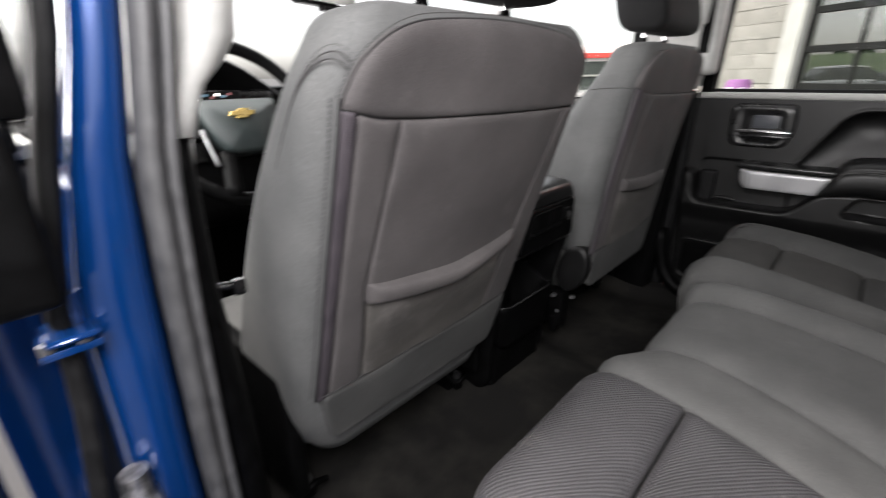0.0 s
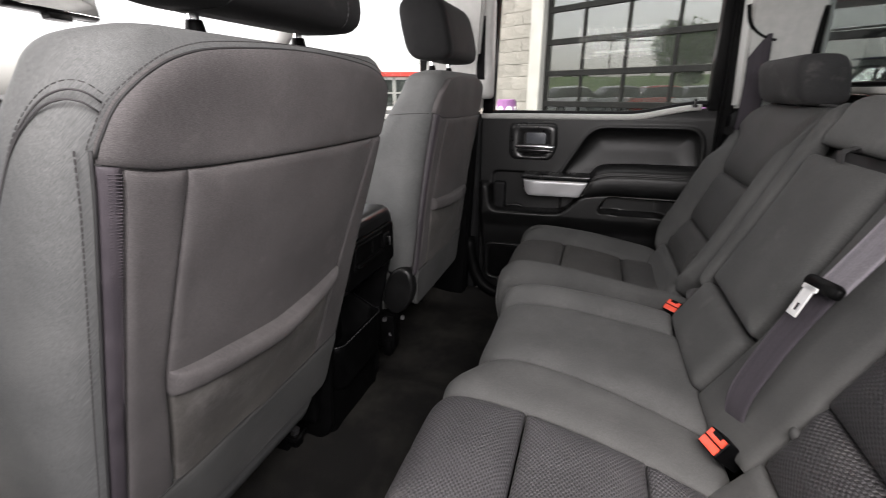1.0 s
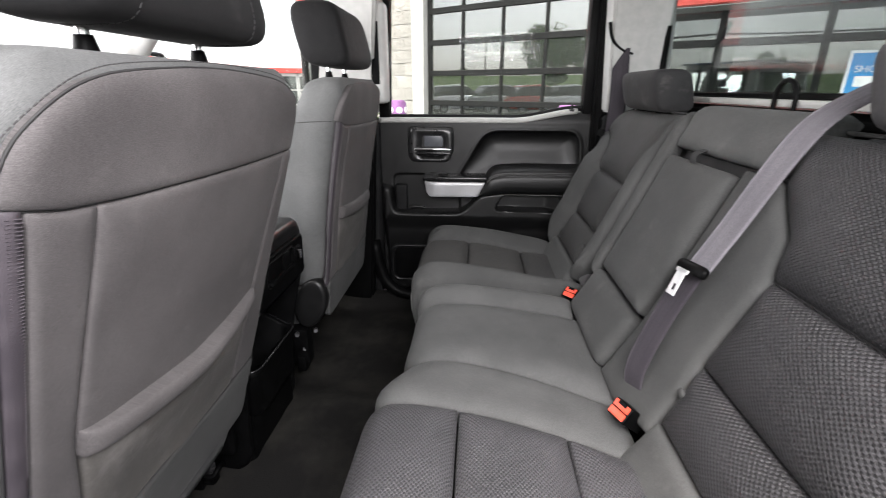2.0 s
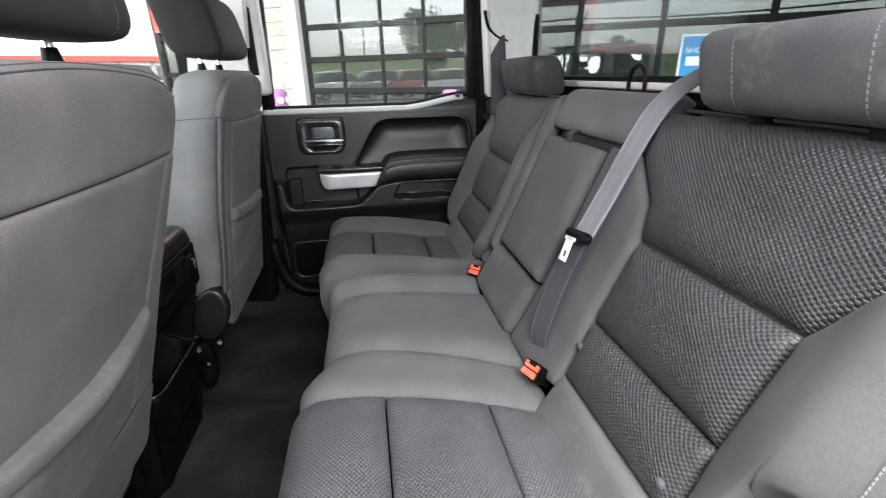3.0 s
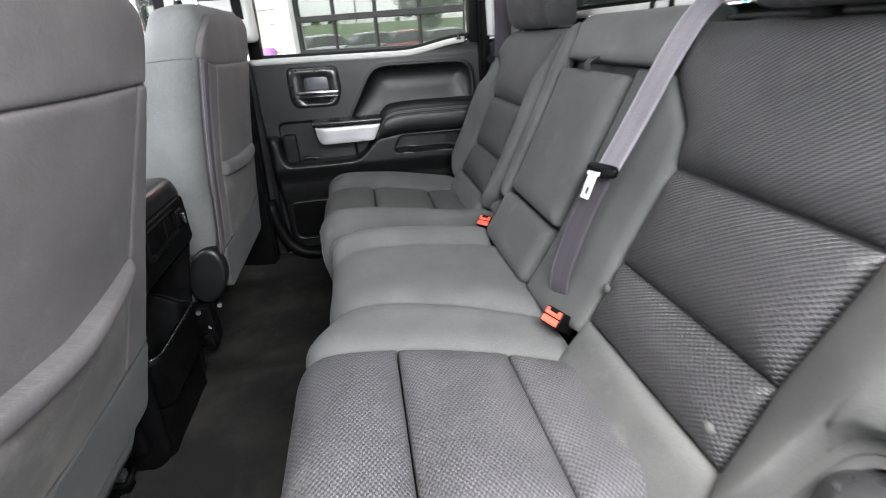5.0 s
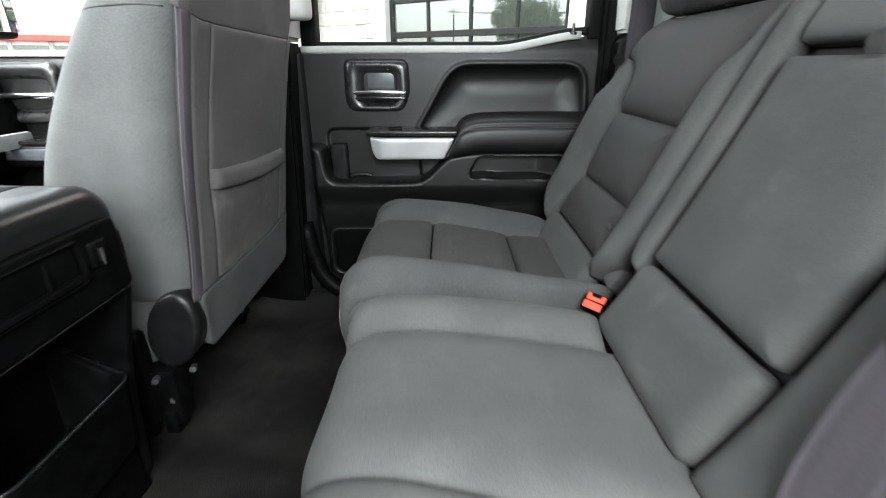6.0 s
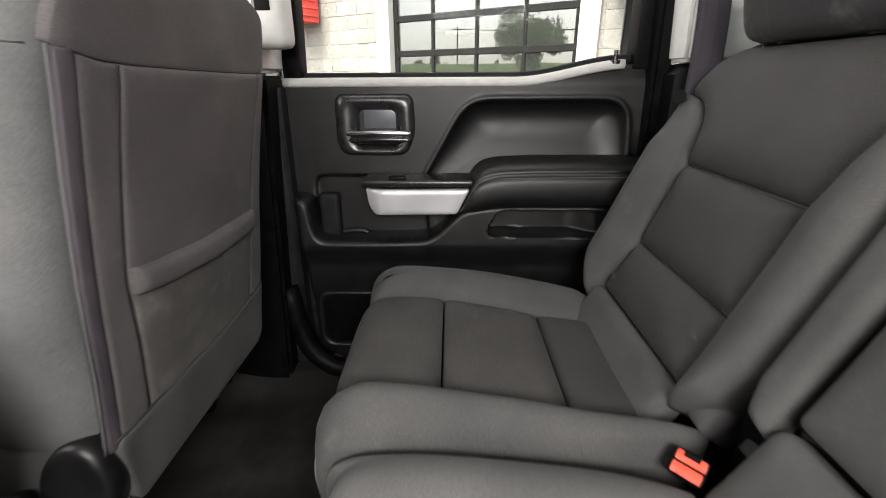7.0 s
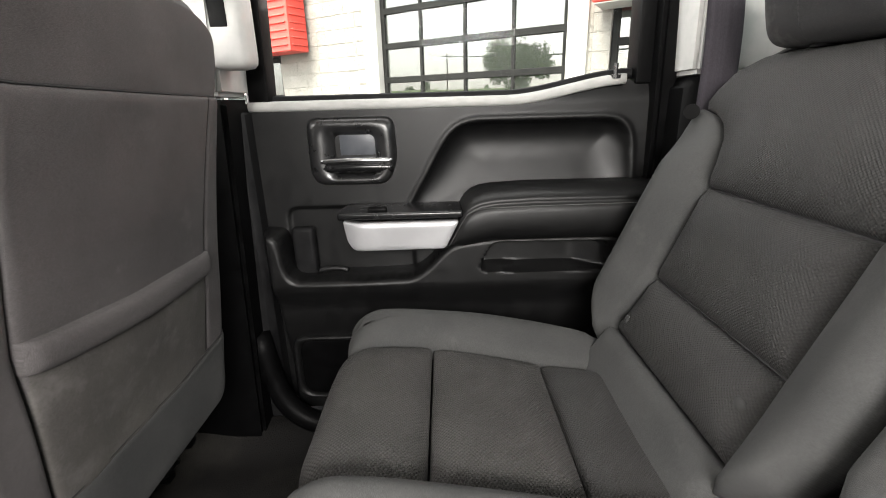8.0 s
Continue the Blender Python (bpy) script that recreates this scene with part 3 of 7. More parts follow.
# C pillars (both sides), lower black trim and upper light trim
for side, word in ((1, "passenger"), (-1, "driver")):
    nm = "pillar_c_" + word
    x0, x1 = (0.745, 0.87) if side > 0 else (-0.87, -0.745)
    upper = sloped_block(x0, x1, (-0.40, -0.205, 0.795), (-0.36, -0.17, 1.31), -0.045 * side)
    solo(nm, upper, LIGHT_TRIM, "light grey moulded trim on the rear cab pillar", "pillar", "structure")
    solo(nm + "_lower", wall_bm([((x0 - 0.0, -0.42, 0.0), (x1, -0.20, 0.793))], 0.02), BLACK, "black lower trim of the rear cab pillar", "pillar", "structure")

# passenger-side B pillar
solo("pillar_b_passenger", sloped_block(0.735, 0.86, (0.60, 0.80, 0.78), (0.55, 0.71, 1.31), -0.05), LIGHT_TRIM, "light grey upper trim of the centre pillar", "pillar", "structure")
solo("pillar_b_passenger_lower", sloped_block(0.755, 0.87, (0.64, 0.82, 0.0), (0.60, 0.78, 0.775), -0.01), BLACK, "black lower trim of the centre pillar", "pillar", "structure")
tube_guide = thing("belt_guide", (0.73, 0.57, 0.9), "light grey shoulder belt height adjuster on the centre pillar", "belt guide")
part("housing", boxed((0.728, 0.542, 0.822), (0.79, 0.612, 1.14), 0.02, 3), LIGHT_TRIM, tube_guide)
part("slot", boxed((0.7255, 0.566, 0.885), (0.74, 0.594, 1.08), 0.002), BLACK, tube_guide, "black slot")

# roof side rails
for side, word in ((1, "passenger"), (-1, "driver")):
    x0, x1 = (0.70, 0.84) if side > 0 else (-0.84, -0.70)
    solo("roof_rail_" + word, boxed((x0, -0.42, 1.24), (x1, 1.2, 1.33), 0.03, 3), LIGHT_TRIM, "light grey trim along the roof edge", "trim", "structure")

# A pillars and windscreen
for side, word in ((1, "passenger"), (-1, "driver")):
    bm = bmesh.new()
    rod(bm, (0.80 * side, 1.72, 0.72), (0.68 * side, 1.12, 1.30), 0.045, 12)
    solo("pillar_a_" + word, bm, LIGHT_TRIM, "light grey trim of the windscreen pillar", "pillar", "structure")
windscreen = thing("window_front", (0, 1.5, 0.8), "clear laminated windscreen", "window", kind="structure")
bm = bmesh.new()
v = [bm.verts.new(p) for p in ((-0.80, 1.76, 0.74), (0.80, 1.76, 0.74), (0.68, 1.16, 1.31), (-0.68, 1.16, 1.31))]
bm.faces.new(v)
bmesh.ops.solidify(bm, geom=bm.faces[:], thickness=0.005)
part("pane", bm, CAR_GLASS, windscreen).visible_shadow = False


# ---- right rear door ----
DX = 0.858


def smooth(t):
    t = np.clip(t, 0, 1)
    return t * t * (3 - 2 * t)


UPPER_RECESS = corner_round([(0.318, 0.515), (0.212, 0.700), (0.175, 0.722), (-0.118, 0.722), (-0.146, 0.695), (-0.160, 0.515)], 0.034, 8)
LOW_POCKET = corner_round([(0.128, 0.498), (-0.088, 0.496), (-0.098, 0.436), (0.156, 0.440), (0.150, 0.465)], 0.014)
MAP_POCKET = corner_round([(0.553, 0.30), (0.553, 0.560), (0.30, 0.560), (0.28, 0.30)], 0.026)
LIP = rounded([(-0.2, 0.508), (0.10, 0.508), (0.17, 0.503), (0.206, 0.496), (0.222, 0.487), (0.242, 0.467), (0.262, 0.446), (0.285, 0.430), (0.31, 0.424), (0.516, 0.422), (0.534, 0.428), (0.5435, 0.441), (0.548, 0.462), (0.552, 0.500), (0.558, 0.516), (0.575, 0.521), (0.62, 0.522)], 2, closed=False)
LIP_EDGE = dense(LIP, 0.0015)


def lip_height(y):
    """Upper edge of the lower door: level under the armrest, dropping to the lip of the map pocket."""
    return np.interp(y, *zip(*LIP))


def door_height(y, z):
    """How far the upper door card stands into the cab, in metres."""
    pts = np.stack([y, z], 1)
    h = 0.012 * smooth((0.80 - z) / 0.05)
    d, inside = edge_distance(UPPER_RECESS, pts)
    d = np.where(inside, d, -d)
    # a rolled rim round a scoop that is deepest under its upper edge
    h = h + 0.0035 * np.exp(-((d + 0.006) / 0.006) ** 2)
    bowl = np.sqrt(np.clip(1 - (1 - np.clip(d / 0.085, 0, 1)) ** 2, 0, 1))
    h = h - bowl * (0.012 + 0.052 * np.clip((z - 0.56) / 0.155, 0, 1))
    d, inside = edge_distance(MAP_POCKET, pts)
    return h - 0.007 * smooth((np.where(inside, d, -d) + 0.003) / 0.008)


def lower_height(y, z):
    """How far the lower door stands into the cab."""
    pts = np.stack([y, z], 1)
    h = 0.094 - 0.026 * smooth((0.42 - z) / 0.07) - 0.03 * smooth((0.36 - z) / 0.16)
    d, inside = edge_distance(LOW_POCKET, pts)
    h = h - 0.050 * smooth((np.where(inside, d, -d) + 0.003) / 0.010) * (0.35 + 0.65 * smooth((y + 0.098) / 0.075))
    gap = np.min(np.hypot(pts[:, 0][:, None] - LIP_EDGE[:, 0][None], pts[:, 1][:, None] - LIP_EDGE[:, 1][None]), axis=1)
    t = np.clip(gap / 0.011, 0, 1)
    h = h - 0.011 * (1 - np.sqrt(np.clip(1 - (1 - t) ** 2, 0, 1)))
    return h - 0.05 * smooth((y - 0.572) / 0.026)


def grid_mesh(name, us, vs, place):
    u, v = np.meshgrid(us, vs)
    pts = place(u.ravel(), v.ravel())
    n, m = len(us), len(vs)
    faces = [[j * n + i, j * n + i + 1, (j + 1) * n + i + 1, (j + 1) * n + i] for j in range(m - 1) for i in range(n - 1)]
    me = bpy.data.meshes.new(name)
    me.from_pydata(pts.tolist(), [], faces)
    layer = me.uv_layers.new(name="UVMap")
    ids = np.empty(len(me.loops), int)
    me.loops.foreach_get("vertex_index", ids)
    layer.data.foreach_set("uv", np.stack([u.ravel(), v.ravel()], 1)[ids].astype(np.float32).ravel())
    return me


def belt_line(y):
    """Height of the window sill along the door."""
    return 0.757 + 0.034 * smooth((0.10 - y) / 0.24)


door = thing("door_1", (DX, 0.2, 0.05), "closed rear passenger door with black moulded card and armrest", "car door", kind="structure")


def door_place(u, v):
    # v runs 0..1 from the sill step to the window line
    z = 0.10 + v * (belt_line(u) - 0.10)
    return np.stack([DX - door_height(u, z), u, z], 1)


me = grid_mesh("door_card", np.linspace(-0.20, 0.60, 240), np.linspace(0, 1, 220), door_place)
finish(me, PANEL)
link_part("door_card", me, door)


def lower_place(u, v):
    # v runs up the outer face to the lip, then back over it to the card
    over = np.clip(v - 1, 0, None) / 0.06
    z = 0.09 + np.minimum(v, 1) * (lip_height(u) - 0.09)
    return np.stack([DX - lower_height(u, z) * (1 - over) - 0.004 * over, u, z], 1)


me = grid_mesh("lower_panel", np.unique(np.concatenate([np.linspace(-0.20, 0.60, 170), np.linspace(0.53, 0.565, 90), np.linspace(0.20, 0.31, 50)])), np.concatenate([np.linspace(0, 0.9, 110), np.linspace(0.905, 1, 40), [1.03, 1.06]]), lower_place)
finish(me, PANEL)
me.set_sharp_from_angle(angle=radians(50))
link_part("lower_panel", me, door, "black lower door with the pocket lip")
ring = []
for y in np.concatenate([np.linspace(-0.20, 0.05, 12), np.linspace(0.06, 0.15, 10), np.linspace(0.155, 0.226, 34)]):
    t = float(np.interp(y, (0.06, 0.13, 0.155, 0.17, 0.182, 0.192, 0.202, 0.212, 0.220, 0.226), (0.603, 0.600, 0.596, 0.590, 0.580, 0.565, 0.542, 0.517, 0.500, 0.492)))
    base = float(np.interp(y, (0.13, 0.19), (0.501, 0.490)))
    nose = 0.014 * float(smooth((y - 0.175) / 0.05))
    sec = [(0.850, 1.02), (0.81, 1.01), (0.783, 0.985), (0.765, 0.93), (0.755, 0.86), (0.751, 0.79), (0.7535, 0.765), (0.748, 0.74), (0.744, 0.6), (0.744, 0.35), (0.748, 0.18), (0.760, 0.05), (0.785, 0.0), (0.850, 0.0)]
    ring.append([(x + nose, y, base + w * max(t - base, 0.002)) for x, w in sec])
loft("armrest", ring, PANEL, door, "padded black armrest with a sewn edge")
part("door_shell", boxed((DX + 0.085, -0.22, 0.02), (0.985, 0.58, 0.75), 0.01), BLUE, door, "blue painted outer door skin")
# top ledge of the door card; its highlight is put in as pale colour
ys = np.linspace(-0.128, 0.60, 40)
ring = []
for y in ys:
    z = float(belt_line(y))
    ring.append([(DX - 0.012 + 0.008 * math.cos(a) * 1.0 + (0.012 if math.cos(a) > 0 else 0), y, z + 0.004 + 0.010 * math.sin(a)) for a in np.linspace(0, 2 * math.pi, 13)[:-1]])
loft("sill_trim", ring, LIGHT_TRIM, door, "door's top ledge along the window, its highlight painted pale")
ring = []
for y in np.linspace(-0.19, 0.60, 40):
    z = float(belt_line(y))
    ring.append([(DX + 0.014 + 0.006 * math.cos(a), y, z + 0.014 + 0.010 * math.sin(a)) for a in np.linspace(0, 2 * math.pi, 9)[:-1]])
loft("glass_seal", ring, RUBBER, door, "black rubber seal along the glass")
# window frame and glass
bm = bmesh.new()
box(bm, (DX - 0.012, 0.56, 0.765), (DX + 0.04, 0.60, 1.26), 0.006, 2, Matrix.Translation((0, 0.58, 0.77)) @ Matrix.Rotation(radians(2), 4, "X") @ Matrix.Translation((0, -0.58, -0.77)))
box(bm, (DX - 0.012, -0.20, 0.785), (DX + 0.04, -0.148, 1.26), 0.006, 2, Matrix.Translation((0, -0.15, 0.77)) @ Matrix.Rotation(radians(-1), 4, "X") @ Matrix.Translation((0, 0.15, -0.77)))
box(bm, (DX - 0.012, -0.22, 1.22), (DX + 0.04, 0.60, 1.28), 0.006, 2)
part("window_frame", bm, BLACK, door)
part("pane", boxed((DX + 0.012, -0.16, 0.72), (DX + 0.016, 0.575, 1.25)), CAR_GLASS, door, "clear side window").visible_shadow = False

# handle bezel, cup and chrome pull
bez = corner_round([(0.492, 0.738), (0.320, 0.738), (0.316, 0.655), (0.336, 0.606), (0.480, 0.607), (0.494, 0.632)], 0.020)


def on_door(x):
    def surf(u, v, h):
        u, v, h = np.broadcast_arrays(np.asarray(u, float), np.asarray(v, float), np.asarray(h, float))
        return np.stack([x - h, u, v], -1)
    return surf


def frame_ring(name, outer, inner, surf, h, material, parent, label=""):
    """A raised surround between two outlines, sloping from the outer edge up to the rim and down into the cup."""
    n = 96

    def even(poly):
        p = dense(poly, 0.002, True)
        s = np.concatenate([[0], np.cumsum(np.linalg.norm(np.diff(np.vstack([p, p[:1]]), axis=0), axis=1))])
        q = np.vstack([p, p[:1]])
        t = np.linspace(0, s[-1], n, endpoint=False)
        return np.stack([np.interp(t, s, q[:, 0]), np.interp(t, s, q[:, 1])], 1)

    a, b = even(outer), even(inner)
    start = int(np.argmin(np.linalg.norm(b - a[0], axis=1)))
    b = np.roll(b, -start, 0)
    rings = []
    for w, hh in ((0, 0), (0.04, 0.45), (0.14, 0.8), (0.32, 1.0), (0.55, 0.95), (0.78, 0.6), (0.94, 0.1), (1.0, -0.5), (1.0, -1.6)):
        q = a * (1 - w) + b * w
        rings.append(surf(q[:, 0], q[:, 1], np.full(n, hh * h)))
    return loft(name, rings, material, parent, label, cap=False)


handle = link_part("handle", pad_mesh("handle", corner_round([(0.455, 0.728), (0.345, 0.728), (0.345, 0.622), (0.455, 0.622)], 0.02), on_door(DX - 0.002), puff=0.001, depth=0.004), door, "inside door handle in a glossy black surround")
finish(handle.data, GLOSS)
frame_ring("surround", bez, corner_round([(0.437, 0.703), (0.361, 0.702), (0.361, 0.630), (0.437, 0.630)], 0.012), on_door(DX - 0.012), 0.019, SATIN, handle)
part("cup", boxed((DX - 0.013, 0.36, 0.665), (DX - 0.010, 0.43, 0.708), 0.001), CUP, handle, "grey back of the handle cup")
pull = [(DX - 0.024 - 0.006 * math.sin(math.pi * t), 0.468 - 0.142 * t, 0.654 + 0.002 * math.sin(math.pi * t)) for t in np.linspace(0, 1, 20)]
tube("pull", pull, 0.0075, CHROME, handle, "chrome pull bar", 10, flat=0.9)
tube("pull_base", [(x + 0.004, y, z - 0.014) for x, y, z in pull], 0.010, GLOSS, handle, "black lower lip of the pull", 10)

# switch plate, silver trim, armrest stitching
part("switch_plate", boxed((0.752, 0.19, 0.552), (0.845, 0.428, 0.566), 0.005, 3), GLOSS, door, "glossy black window switch plate")
part("switch", boxed((0.757, 0.335, 0.565), (0.775, 0.37, 0.574), 0.003, 2), BLACK, door, "window switch")
SILVER_OUT = corner_round([(0.424, 0.548), (0.196, 0.549), (0.224, 0.492), (0.405, 0.490), (0.418, 0.505)], 0.008)


def silver_surf(u, v, h):
    u, v, h = np.broadcast_arrays(np.asarray(u, float), np.asarray(v, float), np.asarray(h, float))
    lean = 0.10 * (0.55 - v)
    end = 0.028 * smooth((u - 0.385) / 0.045)
    return np.stack([0.748 + lean + end - h, u, v], -1)


pad("trim_strip", SILVER_OUT, silver_surf, SILVER, door, "satin silver trim strip", r=0.012, puff=0.006, depth=0.03)
part("trim_backing", boxed((0.772, 0.205, 0.496), (0.845, 0.415, 0.553), 0.008, 2), BLACK, door)
for off in (0.0, 0.006):
    stitches("stitching", [(0.7555, 0.217 - off, 0.497), (0.7505, 0.205 - off, 0.520), (0.7465, 0.192 - off, 0.545), (0.7450, 0.181 - off, 0.561 - off / 2), (0.7450, 0.167, 0.568 - off), (0.7455, 0.149, 0.571 - off), (0.7460, 0.09, 0.573 - off), (0.7460, -0.15, 0.575 - off)], SEAM_AND_GAP if off else STITCH, door, 0.005, 0.0032, 0.0006)
# lock pin
bm = bmesh.new()
rod(bm, (DX - 0.012, -0.108, 0.795), (DX - 0.012, -0.108, 0.822), 0.0045)
rod(bm, (DX - 0.012, -0.108, 0.795), (DX - 0.012, -0.108, 0.802), 0.011)
part("lock_pin", bm, GLOSS, door, "black lock pin")
# speaker grille in the low front corner
SPK = corner_round([(0.565, 0.285), (0.40, 0.285), (0.40, 0.13), (0.565, 0.13)], 0.03)
frame_ring("speaker_surround", SPK, corner_round([(0.55, 0.272), (0.41, 0.272), (0.41, 0.14), (0.55, 0.14)], 0.03), on_door(DX - 0.055), 0.008, PANEL, door)
pad("speaker_grille", corner_round([(0.555, 0.277), (0.405, 0.277), (0.405, 0.135), (0.555, 0.135)], 0.03), on_door(DX - 0.052), BLACK, door, "black speaker grille", puff=0.002, depth=0.004)
# bottle holder tongue inside the front pocket
part("bottle_holder", boxed((0.822, 0.497, 0.40), (0.85, 0.544, 0.522), 0.010, 3), RUBBER, door, "bottle holder in the door pocket")
tube("bottle_ring", [(0.795, 0.455 + 0.028 * math.cos(a), 0.437 + 0.006 * math.sin(a)) for a in np.linspace(0, math.pi, 12)], 0.006, PANEL, door)
# door seal and sill plate below
solo("trim_seal_rear", sloped_block(0.832, 0.91, (-0.235, -0.195, 0.07), (-0.20, -0.165, 1.26), -0.03), BLACK, "black rubber seal behind the rear door", "seal", "structure")
solo("trim_seal_passenger", wall_bm([((0.80, 0.597, 0.07), (0.90, 0.645, 0.76))], 0.012), RUBBER, "black rubber seal beside the door", "seal", "structure")
sill_pts = [(0.79, 0.63 - 0.0, 0.30), (0.785, 0.615, 0.20), (0.775, 0.58, 0.115), (0.765, 0.50, 0.075), (0.765, 0.2, 0.07), (0.765, -0.2, 0.07)]
holder = thing("sill_plate", (0.77, 0.2, 0.05), "glossy black scuff plate along the passenger sill", "sill plate")
tube("scuff_plate", rounded(sill_pts, 3, closed=False), 0.024, BLACK, holder, "", 12)


# ---- left side: open rear door and painted pillar ----
def jamb_in(z):
    return float(np.interp(z, (-0.1, 0.42, 0.614, 0.753, 0.872, 1.35), (-0.80, -0.80, -0.795, -0.788, -0.768, -0.70)))


def jamb_out(z):
    return float(np.interp(z, (-0.1, 0.464, 0.64, 0.76, 0.87, 1.35), (-0.875, -0.862, -0.859, -0.835, -0.807, -0.735)))


def trim_in(z):
    return float(np.interp(z, (-0.1, 0.38, 0.6, 0.75, 0.874, 1.35), (-0.746, -0.746, -0.758, -0.756, -0.734, -0.665)))


def upright(z0, z1, n, pts):
    """Rings of a post; pts(z) gives its (x, y) outline."""
    return [[(x, y, z) for x, y in pts(z)] for z in np.linspace(z0, z1, n)]


def oval(x, y, rx, ry, n=14):
    return [(x + rx * math.cos(a), y + ry * math.sin(a)) for a in np.linspace(0, 2 * math.pi, n, endpoint=False)]


pillar = thing("pillar_b_driver", (-0.82, 0.66, 0.0), "blue painted centre pillar with rubber weatherstrip and moulded trim", "pillar", kind="structure")
loft("painted_jamb", upright(-0.02, 1.32, 44, lambda z: rounded([(jamb_out(z) + 0.002, 0.74), (jamb_out(z) - 0.002, 0.655), (jamb_out(z) * 0.8 + jamb_in(z) * 0.2, 0.628), (jamb_in(z) + 0.003, 0.632), (jamb_in(z) + 0.01, 0.74)], 2)), BLUE, pillar, "blue painted steel jamb")
loft("outer_seal", upright(-0.02, 1.32, 30, lambda z: oval(jamb_out(z) - 0.014 - 0.02 * smooth((0.6 - z) / 0.3), 0.648, 0.010, 0.016)), RUBBER, pillar, "black rubber seal on the outer edge")
loft("weatherstrip", upright(-0.02, 1.32, 40, lambda z: oval(jamb_in(z) + 0.010, 0.628, 0.0115, 0.018)), WEATHER, pillar, "grey rubber weatherstrip")
loft("weatherstrip_lip", upright(-0.02, 1.32, 40, lambda z: oval(jamb_in(z) + 0.026, 0.626, 0.007, 0.016)), WEATHER, pillar, "rubber lip")
loft("lower_trim", upright(0.0, 0.770, 24, lambda z: rounded([(jamb_in(z) + 0.02, 0.79), (jamb_in(z) + 0.024, 0.635), (trim_in(z) + 0.028, 0.64), (trim_in(z) + 0.05, 0.80)], 2)), BLACK, pillar, "black lower trim")
loft("upper_trim", upright(0.773, 1.32, 24, lambda z: rounded([(jamb_in(z) + 0.02, 0.79), (jamb_in(z) + 0.024, 0.632), (trim_in(z) + 0.032 + 0.04 * smooth((z - 0.80) / 0.07), 0.632), (trim_in(z) + 0.05 + 0.05 * smooth((z - 0.80) / 0.07), 0.80)], 2)), LIGHT_TRIM, pillar, "light grey upper trim")

# the open rear door, swung forward against its stop
OPEN = Matrix.Translation((-0.905, 0.70, 0)) @ Matrix.Rotation(radians(-72), 4, "Z") @ Matrix.Translation((0.93, -0.70, 0))
odoor = thing("door_2", (-0.9, 0.66, 0.0), "open rear driver door with blue edge, black card and rubber seal", "car door", kind="structure")


def swung(bm):
    bmesh.ops.transform(bm, matrix=OPEN, verts=bm.verts)
    return bm


part("door_edge", swung(boxed((-0.98, -0.22, 0.02), (-0.885, 0.645, 0.72), 0.02, 3)), BLUE, odoor, "blue painted door shell")
part("door_card", swung(boxed((-0.883, -0.20, 0.06), (-0.835, 0.60, 0.745), 0.02, 3)), PANEL, odoor, "black door card")
part("door_seal", swung(boxed((-0.884, 0.602, 0.05), (-0.858, 0.632, 0.76), 0.01, 2)), RUBBER, odoor)
bm = bmesh.new()
for lo, hi in (((-0.955, 0.585, 0.72), (-0.885, 0.635, 1.25)), ((-0.955, -0.20, 0.72), (-0.885, -0.14, 1.25)), ((-0.955, -0.20, 1.2), (-0.885, 0.635, 1.26))):
    box(bm, lo, hi, 0.01, 2)
part("window_frame", swung(bm), BLACK, odoor)
part("pane", swung(boxed((-0.922, -0.15, 0.70), (-0.918, 0.59, 1.22))), CAR_GLASS, odoor).visible_shadow = False
part("card_edge", boxed((-1.0, 0.585, 0.655), (-0.867, 0.625, 0.80), 0.012, 3), BLACK, odoor, "black end of the door card")
part("window_post", boxed((-0.925, 0.59, 0.80), (-0.851, 0.625, 1.25), 0.008, 2), BLACK, odoor, "black window post")
for z, nm in ((0.62, "hinge"), (0.20, "hinge")):
    bm = bmesh.new()
    box(bm, (-0.895, 0.615, z - 0.020), (-0.850, 0.665, z - 0.012), 0.003, 2)
    box(bm, (-0.890, 0.61, z - 0.008), (-0.850, 0.66, z - 0.001), 0.003, 1)
    box(bm, (-0.868, 0.648, z - 0.026), (-0.848, 0.662, z + 0.014), 0.005, 2)
    rod(bm, (-0.862, 0.645, z - 0.03), (-0.862, 0.645, z + 0.028), 0.008)
    h = part(nm, bm, BLUE, odoor, "blue painted strap hinge")
    bm = bmesh.new()
    for dx in (-0.015, 0.012):
        rod(bm, (-0.875 + dx, 0.62, z - 0.012), (-0.875 + dx, 0.62, z - 0.004), 0.006, 6)
    part("bolt", bm, STEEL, h, "bolt heads")
bm = bmesh.new()
box(bm, (-0.888, 0.58, 0.40), (-0.845, 0.64, 0.415), 0.004, 1)
rod(bm, (-0.862, 0.62, 0.36), (-0.862, 0.62, 0.45), 0.014)
part("check_strap", bm, STEEL, odoor, "steel door check")
part("cable_boot", boxed((-0.90, 0.615, 0.28), (-0.855, 0.66, 0.36), 0.016, 3), RUBBER, odoor, "black rubber cable boot")

# driver sill and front doors
solo("sill_driver", boxed((-0.95, -0.35, -0.05), (-0.80, 1.7, 0.06), 0.02, 3), BLUE, "blue painted sill below the door openings", "sill", "structure")
solo("sill_passenger", boxed((0.80, -0.35, -0.05), (0.95, 1.7, 0.05), 0.02, 3), BLACK, "black trimmed sill on the passenger side", "sill", "structure")


